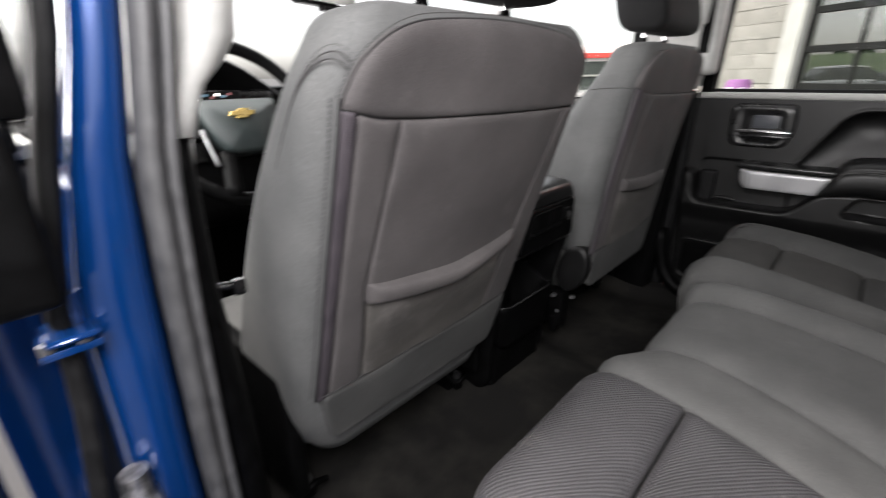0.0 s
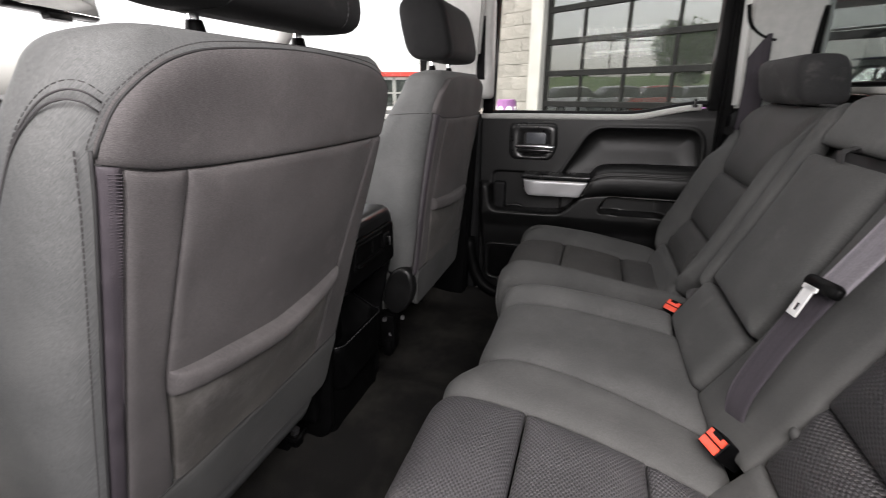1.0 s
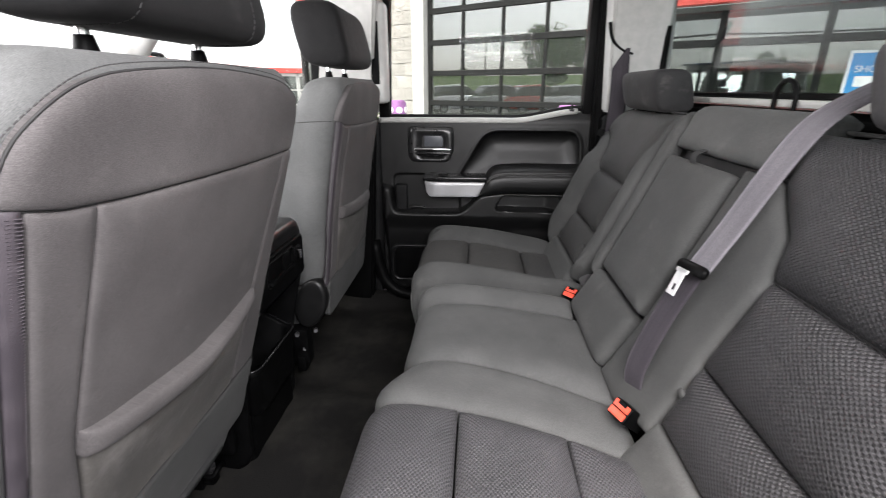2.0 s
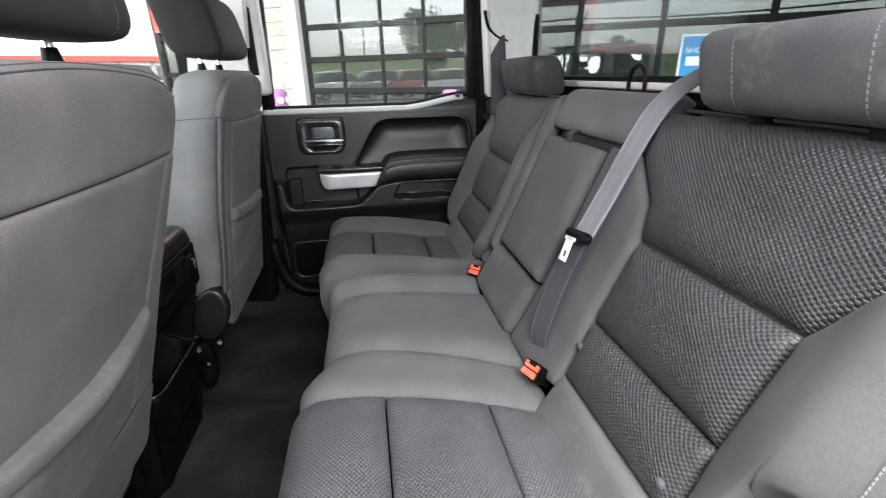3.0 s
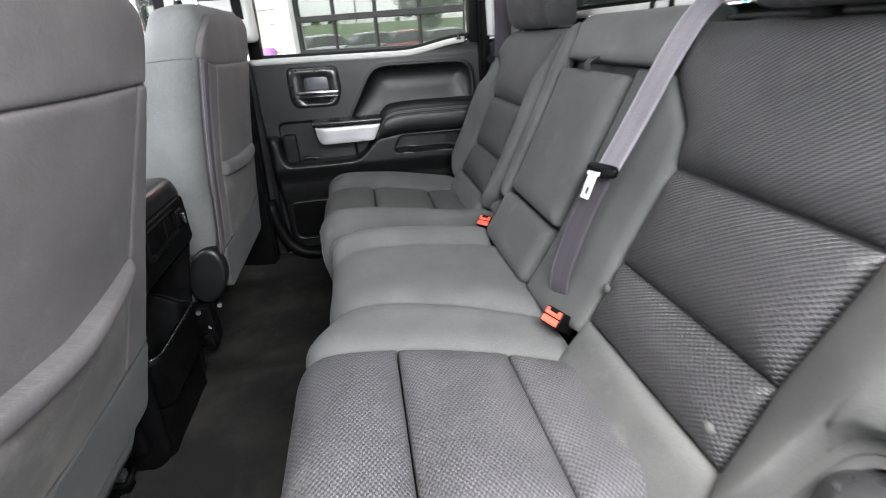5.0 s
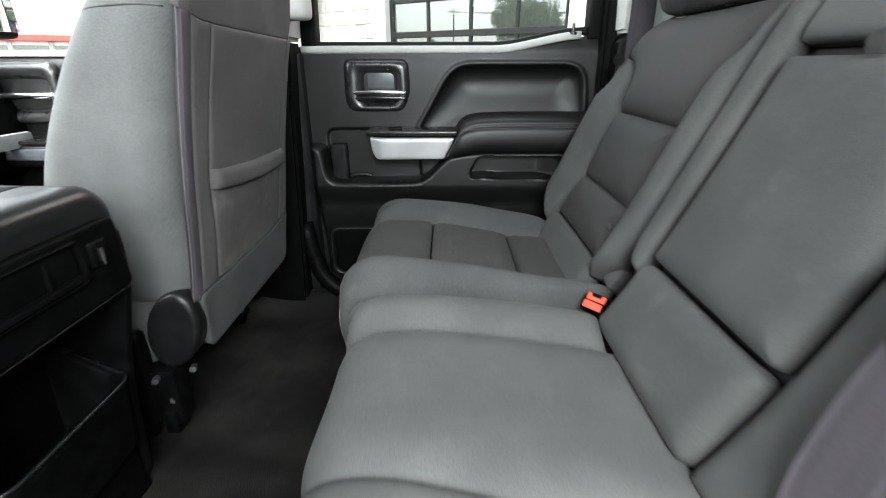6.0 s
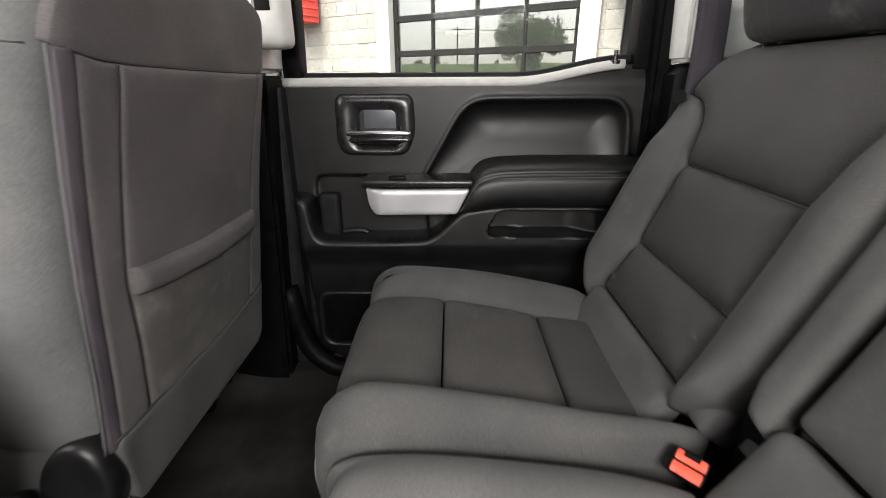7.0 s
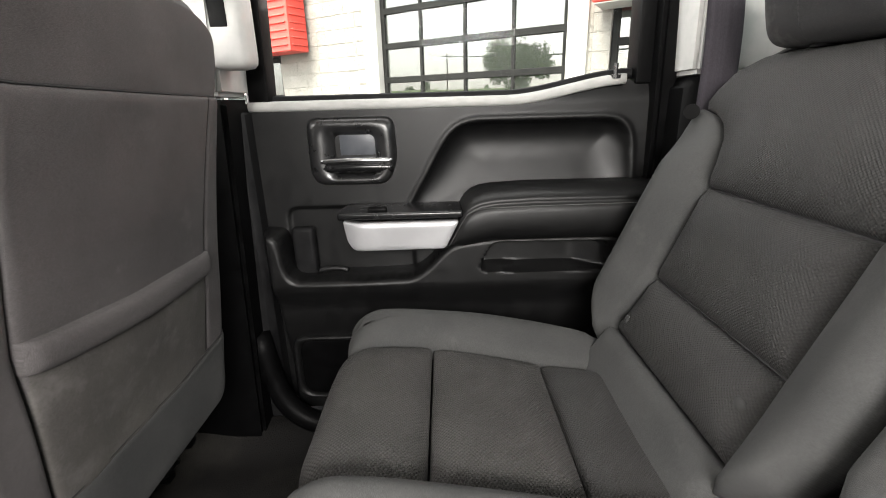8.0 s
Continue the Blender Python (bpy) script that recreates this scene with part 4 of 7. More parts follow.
def front_door(nm, side, label):
    d = thing(nm, (DX * side, 1.2, 0.05), label, "car door", kind="structure")
    s = lambda x0, x1: (min(x0 * side, x1 * side), max(x0 * side, x1 * side))

    def bx(x0, x1, y0, y1, z0, z1, b=0.008, seg=2):
        a, c = s(x0, x1)
        return boxed((a, y0, z0), (c, y1, z1), b, seg)

    part("door_shell", bx(0.88, 0.95, 0.80, 1.72, 0.02, 0.73, 0.01), BLUE, d, "blue painted outer skin")
    part("door_card", bx(0.83, 0.885, 0.82, 1.70, 0.08, 0.745, 0.02, 3), PANEL, d, "black door card")
    part("sill_trim", bx(0.835, 0.89, 0.82, 1.70, 0.745, 0.762, 0.007, 2), LIGHT_TRIM, d, "pale sill strip")
    part("armrest", bx(0.745, 0.84, 0.86, 1.50, 0.47, 0.53, 0.02, 3), PANEL, d, "padded armrest")
    # blue-grey colour stands for daylight on the armrest's side
    part("trim_strip", bx(0.738, 0.76, 1.10, 1.52, 0.490, 0.520, 0.008, 2), CUP, d, "trim strip in the blue-grey of the lit armrest side")
    part("switch_plate", bx(0.748, 0.84, 1.06, 1.50, 0.528, 0.540, 0.005, 2), GLOSS, d, "glossy black switch plate")
    part("lower_panel", bx(0.79, 0.845, 0.84, 1.66, 0.08, 0.40, 0.02, 3), PANEL, d, "black lower door panel")
    wall = lambda u, v, h: np.stack(np.broadcast_arrays(side * (0.828 - np.asarray(h, float)), np.asarray(u, float), np.asarray(v, float)), -1)
    outer = corner_round([(1.47, 0.735), (1.24, 0.735), (1.25, 0.60), (1.28, 0.575), (1.46, 0.575), (1.475, 0.60)], 0.03)
    inner = corner_round([(1.43, 0.690), (1.28, 0.690), (1.285, 0.615), (1.425, 0.610)], 0.022)
    surround = frame_ring("handle_surround", outer, inner, wall, 0.018, SATIN, d, "black handle surround with a rounded cup")
    pad("cup", inner, wall, RUBBER, surround, puff=0.001, lift=-0.006, depth=0.004)
    pull = [(side * (0.806 - 0.008 * math.sin(math.pi * t)), 1.455 - 0.205 * t, 0.650) for t in np.linspace(0, 1, 16)]
    tube("pull", pull, 0.009, CHROME, surround, "chrome pull bar", 10)
    bm = bmesh.new()
    for y0, y1, z0, z1 in ((0.80, 0.85, 0.75, 1.26), (0.80, 1.30, 1.22, 1.27)):
        a, c = s(0.85, 0.90)
        box(bm, (a, y0, z0), (c, y1, z1), 0.008, 1)
    part("window_frame", bm, BLACK, d)
    a, c = s(0.872, 0.876)
    part("pane", boxed((a, 0.84, 0.75), (c, 1.66, 1.24)), CAR_GLASS, d).visible_shadow = False
    # outside mirror on the door corner
    bm = bmesh.new()
    a, c = s(0.97, 1.17)
    box(bm, (a, 1.60, 0.80), (c, 1.70, 1.02), 0.03, 3)
    a, c = s(0.88, 1.0)
    box(bm, (a, 1.62, 0.79), (c, 1.68, 0.84), 0.012, 2)
    mir = part("side_mirror", bm, BLACK, d, "black outside mirror housing")
    a, c = s(0.985, 1.155)
    part("mirror_glass", boxed((a, 1.594, 0.82), (c, 1.599, 1.0), 0.001), MIRROR, mir)
    return d


front_door("door_3", 1, "closed front passenger door with black card and silver trim")
front_door("door_4", -1, "closed front driver door with black card and silver trim")


# ---- rear bench ----
BENCH = profile_surface([(-0.10, 0.30), (-0.03, 0.335), (0.075, 0.343), (0.16, 0.358), (0.25, 0.366), (0.33, 0.372), (0.380, 0.366), (0.392, 0.32), (0.378, 0.25), (0.35, 0.13)])
MIDDLE = profile_surface([(-0.10, 0.31), (-0.03, 0.342), (0.10, 0.36), (0.2, 0.370), (0.28, 0.372), (0.335, 0.364), (0.36, 0.32), (0.352, 0.25), (0.335, 0.13)])


def bench(u, v, h):
    """The cushion top: the middle place is set back between the two outer ones."""
    u = np.asarray(u, float)
    w = smooth((u + 0.235) / 0.11) * (1 - smooth((u - 0.185) / 0.03))
    a, b = BENCH(u, v, h), MIDDLE(u, np.asarray(v, float) * MIDDLE.length / BENCH.length, h)
    return a * (1 - w)[..., None] + b * w[..., None]


def cv(y):
    return BENCH.along(y=y)


V0, V1, V2, VE = cv(-0.040), cv(0.075), cv(0.25), BENCH.length
VF = cv(0.33)
MIDFADE = cv(0.35)


def soft_wave(amp=0.0022):
    def f(u, v, d):
        return amp * np.array([noise.noise(Vector((a * 9, b * 9, 1.7))) for a, b in zip(u, v)]) * smooth(d / 0.02)
    return f


def ridge(line, width, height, amp=0.002, fade=9.0):
    """A raised roll along v; line gives its x at each v."""
    wave = soft_wave(amp)

    def f(u, v, d):
        c = np.interp(v, [p[0] for p in line], [p[1] for p in line])
        return height * np.exp(-((u - c) / width) ** 2) * smooth(d / 0.012 + 0.15) * (1 - 0.92 * smooth((v - fade) / 0.07)) + wave(u, v, d)
    return f


wide = thing("bench_seat", (-0.24, 0.15, 0.03), "wide charcoal cloth rear bench with basket-weave inserts and folding centre armrest", "bench seat", "rear bench")
narrow = thing("bench_seat", (0.46, 0.15, 0.03), "narrow charcoal cloth rear bench seat beside the passenger door", "bench seat", "rear bench")

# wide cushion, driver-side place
pad("insert_front", [(-0.598, VE), (-0.256, VE), (-0.262, VF), (-0.267, V2), (-0.593, V2)], bench, CLOTH_WORN_LIT, wide, r=0.055, puff=0.024, lift=-0.005, gap=0.0014, extra=soft_wave())
pad("insert_middle", [(-0.593, V2), (-0.267, V2), (-0.293, V1), (-0.572, V1)], bench, CLOTH_WORN_LIT, wide, r=0.06, puff=0.025, lift=-0.005, gap=0.0014, extra=soft_wave())
pad("insert_rear", [(-0.572, V1), (-0.293, V1), (-0.338, V0), (-0.56, V0)], bench, CLOTH_WORN_LIT, wide, r=0.055, puff=0.024, lift=-0.005, gap=0.0014, extra=soft_wave())
pad("side_bolster", [(-0.705, VE), (-0.598, VE), (-0.593, V2), (-0.572, V1), (-0.56, V0), (-0.66, V0), (-0.70, cv(0.03)), (-0.71, V2)], bench, CLOTH_SIDE_DIM, wide, r=0.03, puff=0.012, extra=ridge([(0, -0.64), (VE, -0.655)], 0.05, 0.025, fade=cv(0.34)))
strip("inner_panel", [(-0.338, V0), (-0.293, V1), (-0.267, V2), (-0.262, VF), (-0.256, VE)], [(-0.21, V0), (-0.17, V1), (-0.138, V2), (-0.130, VF), (-0.128, VE)], bench, CLOTH_TOP_LIT, wide, r=0.04, puff=0.015, lift=-0.002, extra=soft_wave())
# middle place
strip("middle_panel", [(-0.21, V0), (-0.17, V1), (-0.138, V2), (-0.130, VF), (-0.128, VE)], [(0.10, V0), (0.106, V1), (0.112, V2), (0.114, VF), (0.116, VE)], bench, CLOTH_TOP_LIT, wide, r=0.05, puff=0.018, lift=-0.003, extra=soft_wave(0.003), n=40)
strip("edge_roll", [(0.10, V0 + 0.03), (0.106, V1), (0.112, V2), (0.114, VF), (0.116, VE)], [(0.170, V0 + 0.03), (0.20, cv(0.05)), (0.208, V2), (0.207, VF), (0.206, VE)], bench, CLOTH_TOP_LIT, wide, r=0.03, puff=0.014, extra=ridge([(0, 0.150), (VE, 0.160)], 0.035, 0.016, fade=MIDFADE))
# filler bases take the shaded cloth: dark below the bench is painted in
for x0, x1 in ((-0.70, -0.26), (-0.12, 0.20)):
    part("cushion_base", boxed((x0, -0.08, 0.10), (x1, 0.33, 0.312), 0.02, 2), CLOTH_REAR_SHADED, wide)
for x in (-0.6, 0.1):
    part("leg", boxed((x - 0.02, 0.10, 0.03), (x + 0.02, 0.25, 0.12), 0.006), BLACK, wide, "black steel seat leg")
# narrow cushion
# cushion's light put into colour: lit cloth in front, darker back cloth behind
pad("insert_front", [(0.598, VE), (0.31, VE), (0.310, VF), (0.305, V2), (0.593, V2)], bench, CLOTH_WARM_LIT, narrow, r=0.055, puff=0.024, lift=-0.005, gap=0.0014, extra=soft_wave())
pad("insert_middle", [(0.593, V2), (0.305, V2), (0.285, V1), (0.572, V1)], bench, CLOTH_WARM_LIT, narrow, r=0.06, puff=0.025, lift=-0.005, gap=0.0014, extra=soft_wave())
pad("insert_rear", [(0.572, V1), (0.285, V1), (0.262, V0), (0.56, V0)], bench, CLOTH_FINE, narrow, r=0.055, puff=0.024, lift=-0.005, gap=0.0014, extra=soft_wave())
pad("side_bolster", [(0.70, VE), (0.598, VE), (0.593, V2), (0.572, V1), (0.56, V0), (0.63, V0), (0.655, cv(0.03)), (0.70, cv(0.12)), (0.71, V2)], bench, CLOTH_SIDE_LIT, narrow, r=0.03, puff=0.012, extra=ridge([(0, 0.64), (VE, 0.655)], 0.05, 0.03, fade=cv(0.34)))
strip("inner_bolster", [(0.224, V0 - 0.02), (0.214, V1), (0.213, V2), (0.213, VF), (0.213, VE)], [(0.258, V0 - 0.02), (0.285, V1), (0.305, V2), (0.310, VF), (0.31, VE)], bench, CLOTH_SIDE_LIT, narrow, r=0.03, puff=0.014, extra=ridge([(0, 0.240), (V1, 0.245), (VF, 0.262), (VE, 0.262)], 0.035, 0.040, fade=cv(0.34)))
# filler base with the same painted shade
part("cushion_base", boxed((0.225, -0.08, 0.10), (0.69, 0.375, 0.312), 0.02, 2), CLOTH_REAR_SHADED, narrow)
for x in (0.3, 0.6):
    part("leg", boxed((x - 0.02, 0.10, 0.03), (x + 0.02, 0.25, 0.12), 0.006), BLACK, narrow, "black steel seat leg")
for par, x, z in ((narrow, 0.216, 0.0), (wide, 0.203, 0.0)):
    line = [bench(np.array([x + (0.012 if x > 0.21 else -0.012)]), np.array([v]), np.array([0.012]))[0] for v in np.linspace(VF + 0.03, VE - 0.12, 14)]
    tube("piping", line, 0.0014, STITCH, par, "pale piping on the front corner", 6)

# seat backs
BACK = profile_surface([(0.01, 0.30), (-0.03, 0.36), (-0.088, 0.46), (-0.13, 0.555), (-0.165, 0.635), (-0.205, 0.73), (-0.238, 0.80), (-0.262, 0.822), (-0.305, 0.820), (-0.325, 0.77), (-0.325, 0.45)], 3, -1.0)


def bz(z):
    return BACK.along(z=z)


ZM, ZB, Z2, Z1, ZT = bz(0.375), bz(0.399), bz(0.492), bz(0.63), bz(0.812)
back_w = wide
back_n = narrow


def back_panels(s, par, cloth_in, inner_low, top_in, low_edge):
    q = lambda pts: [(s * x, v) for x, v in pts]
    pad("insert_low", q([(0.58, Z2), (0.30, Z2), (inner_low, ZB), (0.592, ZB)]), BACK, cloth_in, par, r=0.06, puff=0.025, lift=-0.005, gap=0.0014, extra=soft_wave())
    pad("insert_middle", q([(0.585, Z1), (0.305, Z1), (0.30, Z2), (0.58, Z2)]), BACK, cloth_in, par, r=0.06, puff=0.025, lift=-0.005, gap=0.0014, extra=soft_wave())
    # plain border between the inserts and the cushion
    pad("rear_fold", q([(inner_low - 0.004, bz(0.318)), (0.612, bz(0.318)), (0.606, ZB), (inner_low, ZB)]), BACK, CLOTH_SIDE_LIT, par, r=0.022, puff=0.013, lift=0.001, gap=0.0014, extra=soft_wave())
    if s > 0:
        # the top panel reaches the outer edge above the bolster's pointed end
        seam = [(0.594, bz(0.660)), (0.608, bz(0.692)), (0.632, bz(0.715)), (0.664, bz(0.730)), (0.704, bz(0.738))]
        shoulder = [(0.694, bz(0.765)), (0.668, bz(0.795)), (0.62, ZT)]
        outer = [(0.722, Z1), (0.721, bz(0.69)), (0.717, bz(0.718))]
    else:
        seam = [(0.602, bz(0.655)), (0.625, bz(0.69)), (0.665, bz(0.735))]
        shoulder = [(0.655, bz(0.785)), (0.62, ZT)]
        outer = [(0.742, Z1), (0.722, bz(0.70)), (0.70, bz(0.728))]
    pad("insert_top", q([(0.585, Z1)] + seam + shoulder + [(top_in, ZT), (top_in + 0.012, bz(0.74)), (0.285, bz(0.68)), (0.305, Z1)]), BACK, cloth_in, par, r=0.06, puff=0.025, lift=-0.005, gap=0.0014, extra=soft_wave(), centre=(s * 0.44, bz(0.72)))
    # door light evened out in colour: dim copy on the driver side
    pad("side_bolster", q([(0.585, Z1), (0.58, Z2), (0.592, ZB), *low_edge] + outer + seam[::-1]), BACK, CLOTH_SIDE_LIT if s > 0 else CLOTH_SIDE_DIM, par, r=0.03, puff=0.014, extra=ridge([(0, s * 0.655), (1, s * 0.655)], 0.05, 0.03, fade=bz(0.635) if s > 0 else 9.0), depth=0.05, centre=(s * 0.652, bz(0.58)))
    pad("back_cover", q([(0.70, bz(0.40)), (0.705, bz(0.60)), (0.69, bz(0.77)), (0.64, bz(0.818)), (0.62, BACK.length - 0.1), (0.24, BACK.length - 0.1), (0.24, bz(0.38))]), BACK, CLOTH_HEAD_LIT, par, r=0.03, puff=0.012, lift=-0.02, depth=0.04)


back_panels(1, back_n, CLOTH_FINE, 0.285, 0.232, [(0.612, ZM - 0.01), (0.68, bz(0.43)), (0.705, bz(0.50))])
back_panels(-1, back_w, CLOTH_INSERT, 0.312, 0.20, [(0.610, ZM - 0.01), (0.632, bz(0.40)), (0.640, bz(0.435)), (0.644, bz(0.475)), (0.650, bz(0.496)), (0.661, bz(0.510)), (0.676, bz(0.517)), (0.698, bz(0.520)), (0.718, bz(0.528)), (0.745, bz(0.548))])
pad("inner_bolster", [(0.305, Z1), (0.30, Z2), (0.285, ZM), (0.262, bz(0.395)), (0.238, bz(0.42)), (0.222, bz(0.47)), (0.218, Z1), (0.220, bz(0.80)), (0.232, ZT), (0.244, bz(0.74)), (0.285, bz(0.68))], BACK, CLOTH_SIDE_LIT, back_n, r=0.02, puff=0.014, extra=ridge([(0, 0.25), (1, 0.25)], 0.035, 0.018), depth=0.05)
# centre section with the armrest
pad("belt_panel", [(-0.305, Z1), (-0.30, Z2), (-0.312, ZM), (-0.20, ZM - 0.03), (-0.112, ZM - 0.03), (-0.112, bz(0.745)), (-0.19, bz(0.745)), (-0.212, bz(0.74)), (-0.285, bz(0.68))], BACK, CLOTH_SIDE_LIT, back_w, r=0.02, puff=0.010, extra=soft_wave(), centre=(-0.2, bz(0.58)))
pad("armrest", corner_round([(-0.101, bz(0.464)), (0.155, bz(0.464)), (0.155, bz(0.733)), (-0.101, bz(0.733))], 0.012), BACK, CLOTH_SIDE_LIT, back_w, "folding armrest flush in the seat back", r=0.035, puff=0.016, lift=0.006, extra=soft_wave())
pad("armrest_base", corner_round([(-0.106, ZM - 0.03), (0.162, ZM - 0.03), (0.162, bz(0.458)), (-0.106, bz(0.458))], 0.02), BACK, CLOTH_SIDE_LIT, back_w, r=0.03, puff=0.018, lift=0.006)
pad("edge_roll", [(0.165, bz(0.435)), (0.195, bz(0.44)), (0.210, bz(0.475)), (0.212, Z1), (0.212, bz(0.80)), (0.19, ZT + 0.005), (0.165, bz(0.79)), (0.163, Z1)], BACK, CLOTH_SIDE_LIT, back_w, r=0.016, puff=0.014, lift=0.008)
pad("top_panel", [(-0.19, bz(0.750)), (0.164, bz(0.750)), (0.166, bz(0.79)), (0.19, ZT + 0.004), (0.20, ZT + 0.05), (-0.20, ZT + 0.05), (-0.20, ZT)], BACK, CLOTH_TOP_LIT, back_w, r=0.02, puff=0.012, lift=0.004)
# blackened cover behind the armrest, so its gaps show as deep shade
pad("back_cover", [(-0.30, bz(0.40)), (0.21, bz(0.40)), (0.21, BACK.length - 0.1), (-0.30, BACK.length - 0.1)], BACK, SEAM_AND_GAP, back_w, r=0.03, puff=0.006, lift=-0.03, depth=0.04)
part("hinge_cover", boxed((0.172, -0.13, 0.30), (0.228, -0.085, 0.44), 0.015, 3), BLACK, back_w, "black hinge cover in the split of the seat backs")
strap = BACK(np.array([0.03, 0.03, 0.03, 0.03]), np.array([bz(0.755), bz(0.747), bz(0.739), bz(0.728)]), np.array([0.012, 0.022, 0.026, 0.018]))
ribbon("pull_strap", strap, [(1, 0, 0)] * 4, 0.011, SEAM_AND_GAP, back_w, "short black pull strap")
for s, par in ((1, back_n), (-1, back_w)):
    for x, z in ((0.560, 0.424), (0.318, 0.452)):
        bm = bmesh.new()
        c = BACK(np.array([s * x]), np.array([bz(z)]), np.array([0.012]))[0]
        bmesh.ops.create_uvsphere(bm, u_segments=12, v_segments=6, radius=0.0085, matrix=Matrix.Translation(c) @ Matrix.Diagonal((1, 0.6, 1, 1)))
        part("button", bm, CLOTH_SIDE_DIM, par, "cloth button")
    # piping along the top edge of the insert
    xs = np.linspace(0.24, 0.63, 24)
    line = BACK(s * xs, np.full(24, ZT + 0.003) - 0.03 * smooth((xs - 0.6) / 0.03), np.full(24, 0.003))
    tube("piping", line, 0.003, SEAM_AND_GAP, par, "", 6)


xs = np.linspace(0.36, 0.63, 30)
stitches("stitching", BACK(-xs, np.full(30, ZT + 0.012), np.full(30, 0.006)), STITCH, back_w, 0.006, 0.0042, 0.0009)
line = BACK(np.interp(np.linspace(0, 1, 30), (0, 0.5, 1), (-0.706, -0.702, -0.692)), np.linspace(bz(0.54), bz(0.715), 30), np.full(30, 0.030))
e = np.array(rounded([(-0.632, bz(0.40)), (-0.640, bz(0.435)), (-0.644, bz(0.475)), (-0.650, bz(0.496)), (-0.661, bz(0.510)), (-0.676, bz(0.517)), (-0.698, bz(0.520)), (-0.718, bz(0.528)), (-0.742, bz(0.547))], 2, closed=False))
# a folded hem behind the notch, with its own stitch row
way = np.gradient(e, axis=0)
way /= np.linalg.norm(way, axis=1)[:, None]
side = np.stack([way[:, 1], -way[:, 0]], 1)
side *= np.where(side[:, 1:2] * 0 + (side @ np.array([-0.6, -0.8]))[:, None] > 0, 1, -1)
mid = e + side * 0.007
ribbon("hem", BACK(mid[:, 0], mid[:, 1], np.full(len(e), 0.006)), np.concatenate([side[:, :1], (BACK(mid[:, 0], mid[:, 1] + 0.001, np.zeros(len(e))) - BACK(mid[:, 0], mid[:, 1], np.zeros(len(e))))[:, 1:] * 1000 * side[:, 1:2]], 1), 0.012, CLOTH_SIDE_DIM, back_w, "folded hem of the notch", 0.002)
row = e + side * 0.009
stitches("stitching", BACK(row[:, 0], row[:, 1], np.full(len(e), 0.009)), SEAM_AND_GAP, back_w, 0.005, 0.0034, 0.0007)
part("release_lever", boxed((-0.76, -0.13, 0.37), (-0.655, -0.055, 0.495), 0.035, 5), SATIN, back_w, "black seat release lever in a notch")
stitches("stitching", line, STITCH, back_w, 0.0046, 0.0031, 0.0005)


def headrest(par, cx, base, hw, hy, hz, posts_z, cloth_m, ends=0.07, guide_r=0.017, thread=None, spread=0.075, guide_up=0.008, narrow=0.0):
    """A padded block rounded all over, with seams near both ends and two posts."""
    rings = []
    n = 28
    for t in np.linspace(-1, 1, 25):
        x = cx + hw * (math.copysign(1 - (1 - abs(t)) ** 1.6, t))
        k = (1 - abs(t) ** 9) ** 0.4 * 0.9 + 0.1
        k *= 1 - 0.012 * math.exp(-((abs(x - cx) - (hw - ends)) / 0.004) ** 2)
        ring = []
        for a in np.linspace(0, 2 * math.pi, n, endpoint=False):
            c, s = math.cos(a), math.sin(a)
            py = hy * math.copysign(abs(c) ** 0.5, c) * k
            pz = hz * math.copysign(abs(s) ** 0.5, s) * (0.25 + 0.75 * k)
            py += 0.22 * pz
            ring.append((cx + (x - cx) * (1 - narrow * max(pz / hz, 0.0) ** 2), base[0] + py, base[1] + pz))
        rings.append(ring)
    h = loft("headrest", rings, cloth_m, par, "padded cloth headrest")
    for sgn in (-1, 1):
        line = []
        x = cx + sgn * (hw - ends)
        for a in np.linspace(0, 2 * math.pi, 60, endpoint=False):
            c, s = math.cos(a), math.sin(a)
            pz = hz * math.copysign(abs(s) ** 0.5, s) * 0.99
            line.append((cx + (x - cx) * (1 - narrow * max(pz / hz, 0.0) ** 2), base[0] + hy * math.copysign(abs(c) ** 0.5, c) * 0.99 + 0.22 * pz, base[1] + pz))
        stitches("stitching", line + line[:1], thread or STITCH, h, 0.0065, 0.0042, 0.0008)
    for sgn in (-1, 1):
        x = cx + sgn * spread
        bm = bmesh.new()
        rod(bm, (x, base[0], posts_z), (x, base[0], base[1]), 0.0055, 12)
        part("post", bm, CHROME, h, "steel headrest post")
        bm = bmesh.new()
        rod(bm, (x, base[0], posts_z - 0.010), (x, base[0], posts_z + guide_up), guide_r, 18, guide_r * 0.7)
        part("guide", bm, BLACK, h, "black post guide")
    return h


headrest(back_n, 0.455, (-0.248, 0.866), 0.142, 0.048, 0.052, 0.822, CLOTH_REAR_SHADED, thread=PIPING)
headrest(back_w, -0.462, (-0.248, 0.873), 0.150, 0.052, 0.052, 0.822, CLOTH_HEAD_LIT)

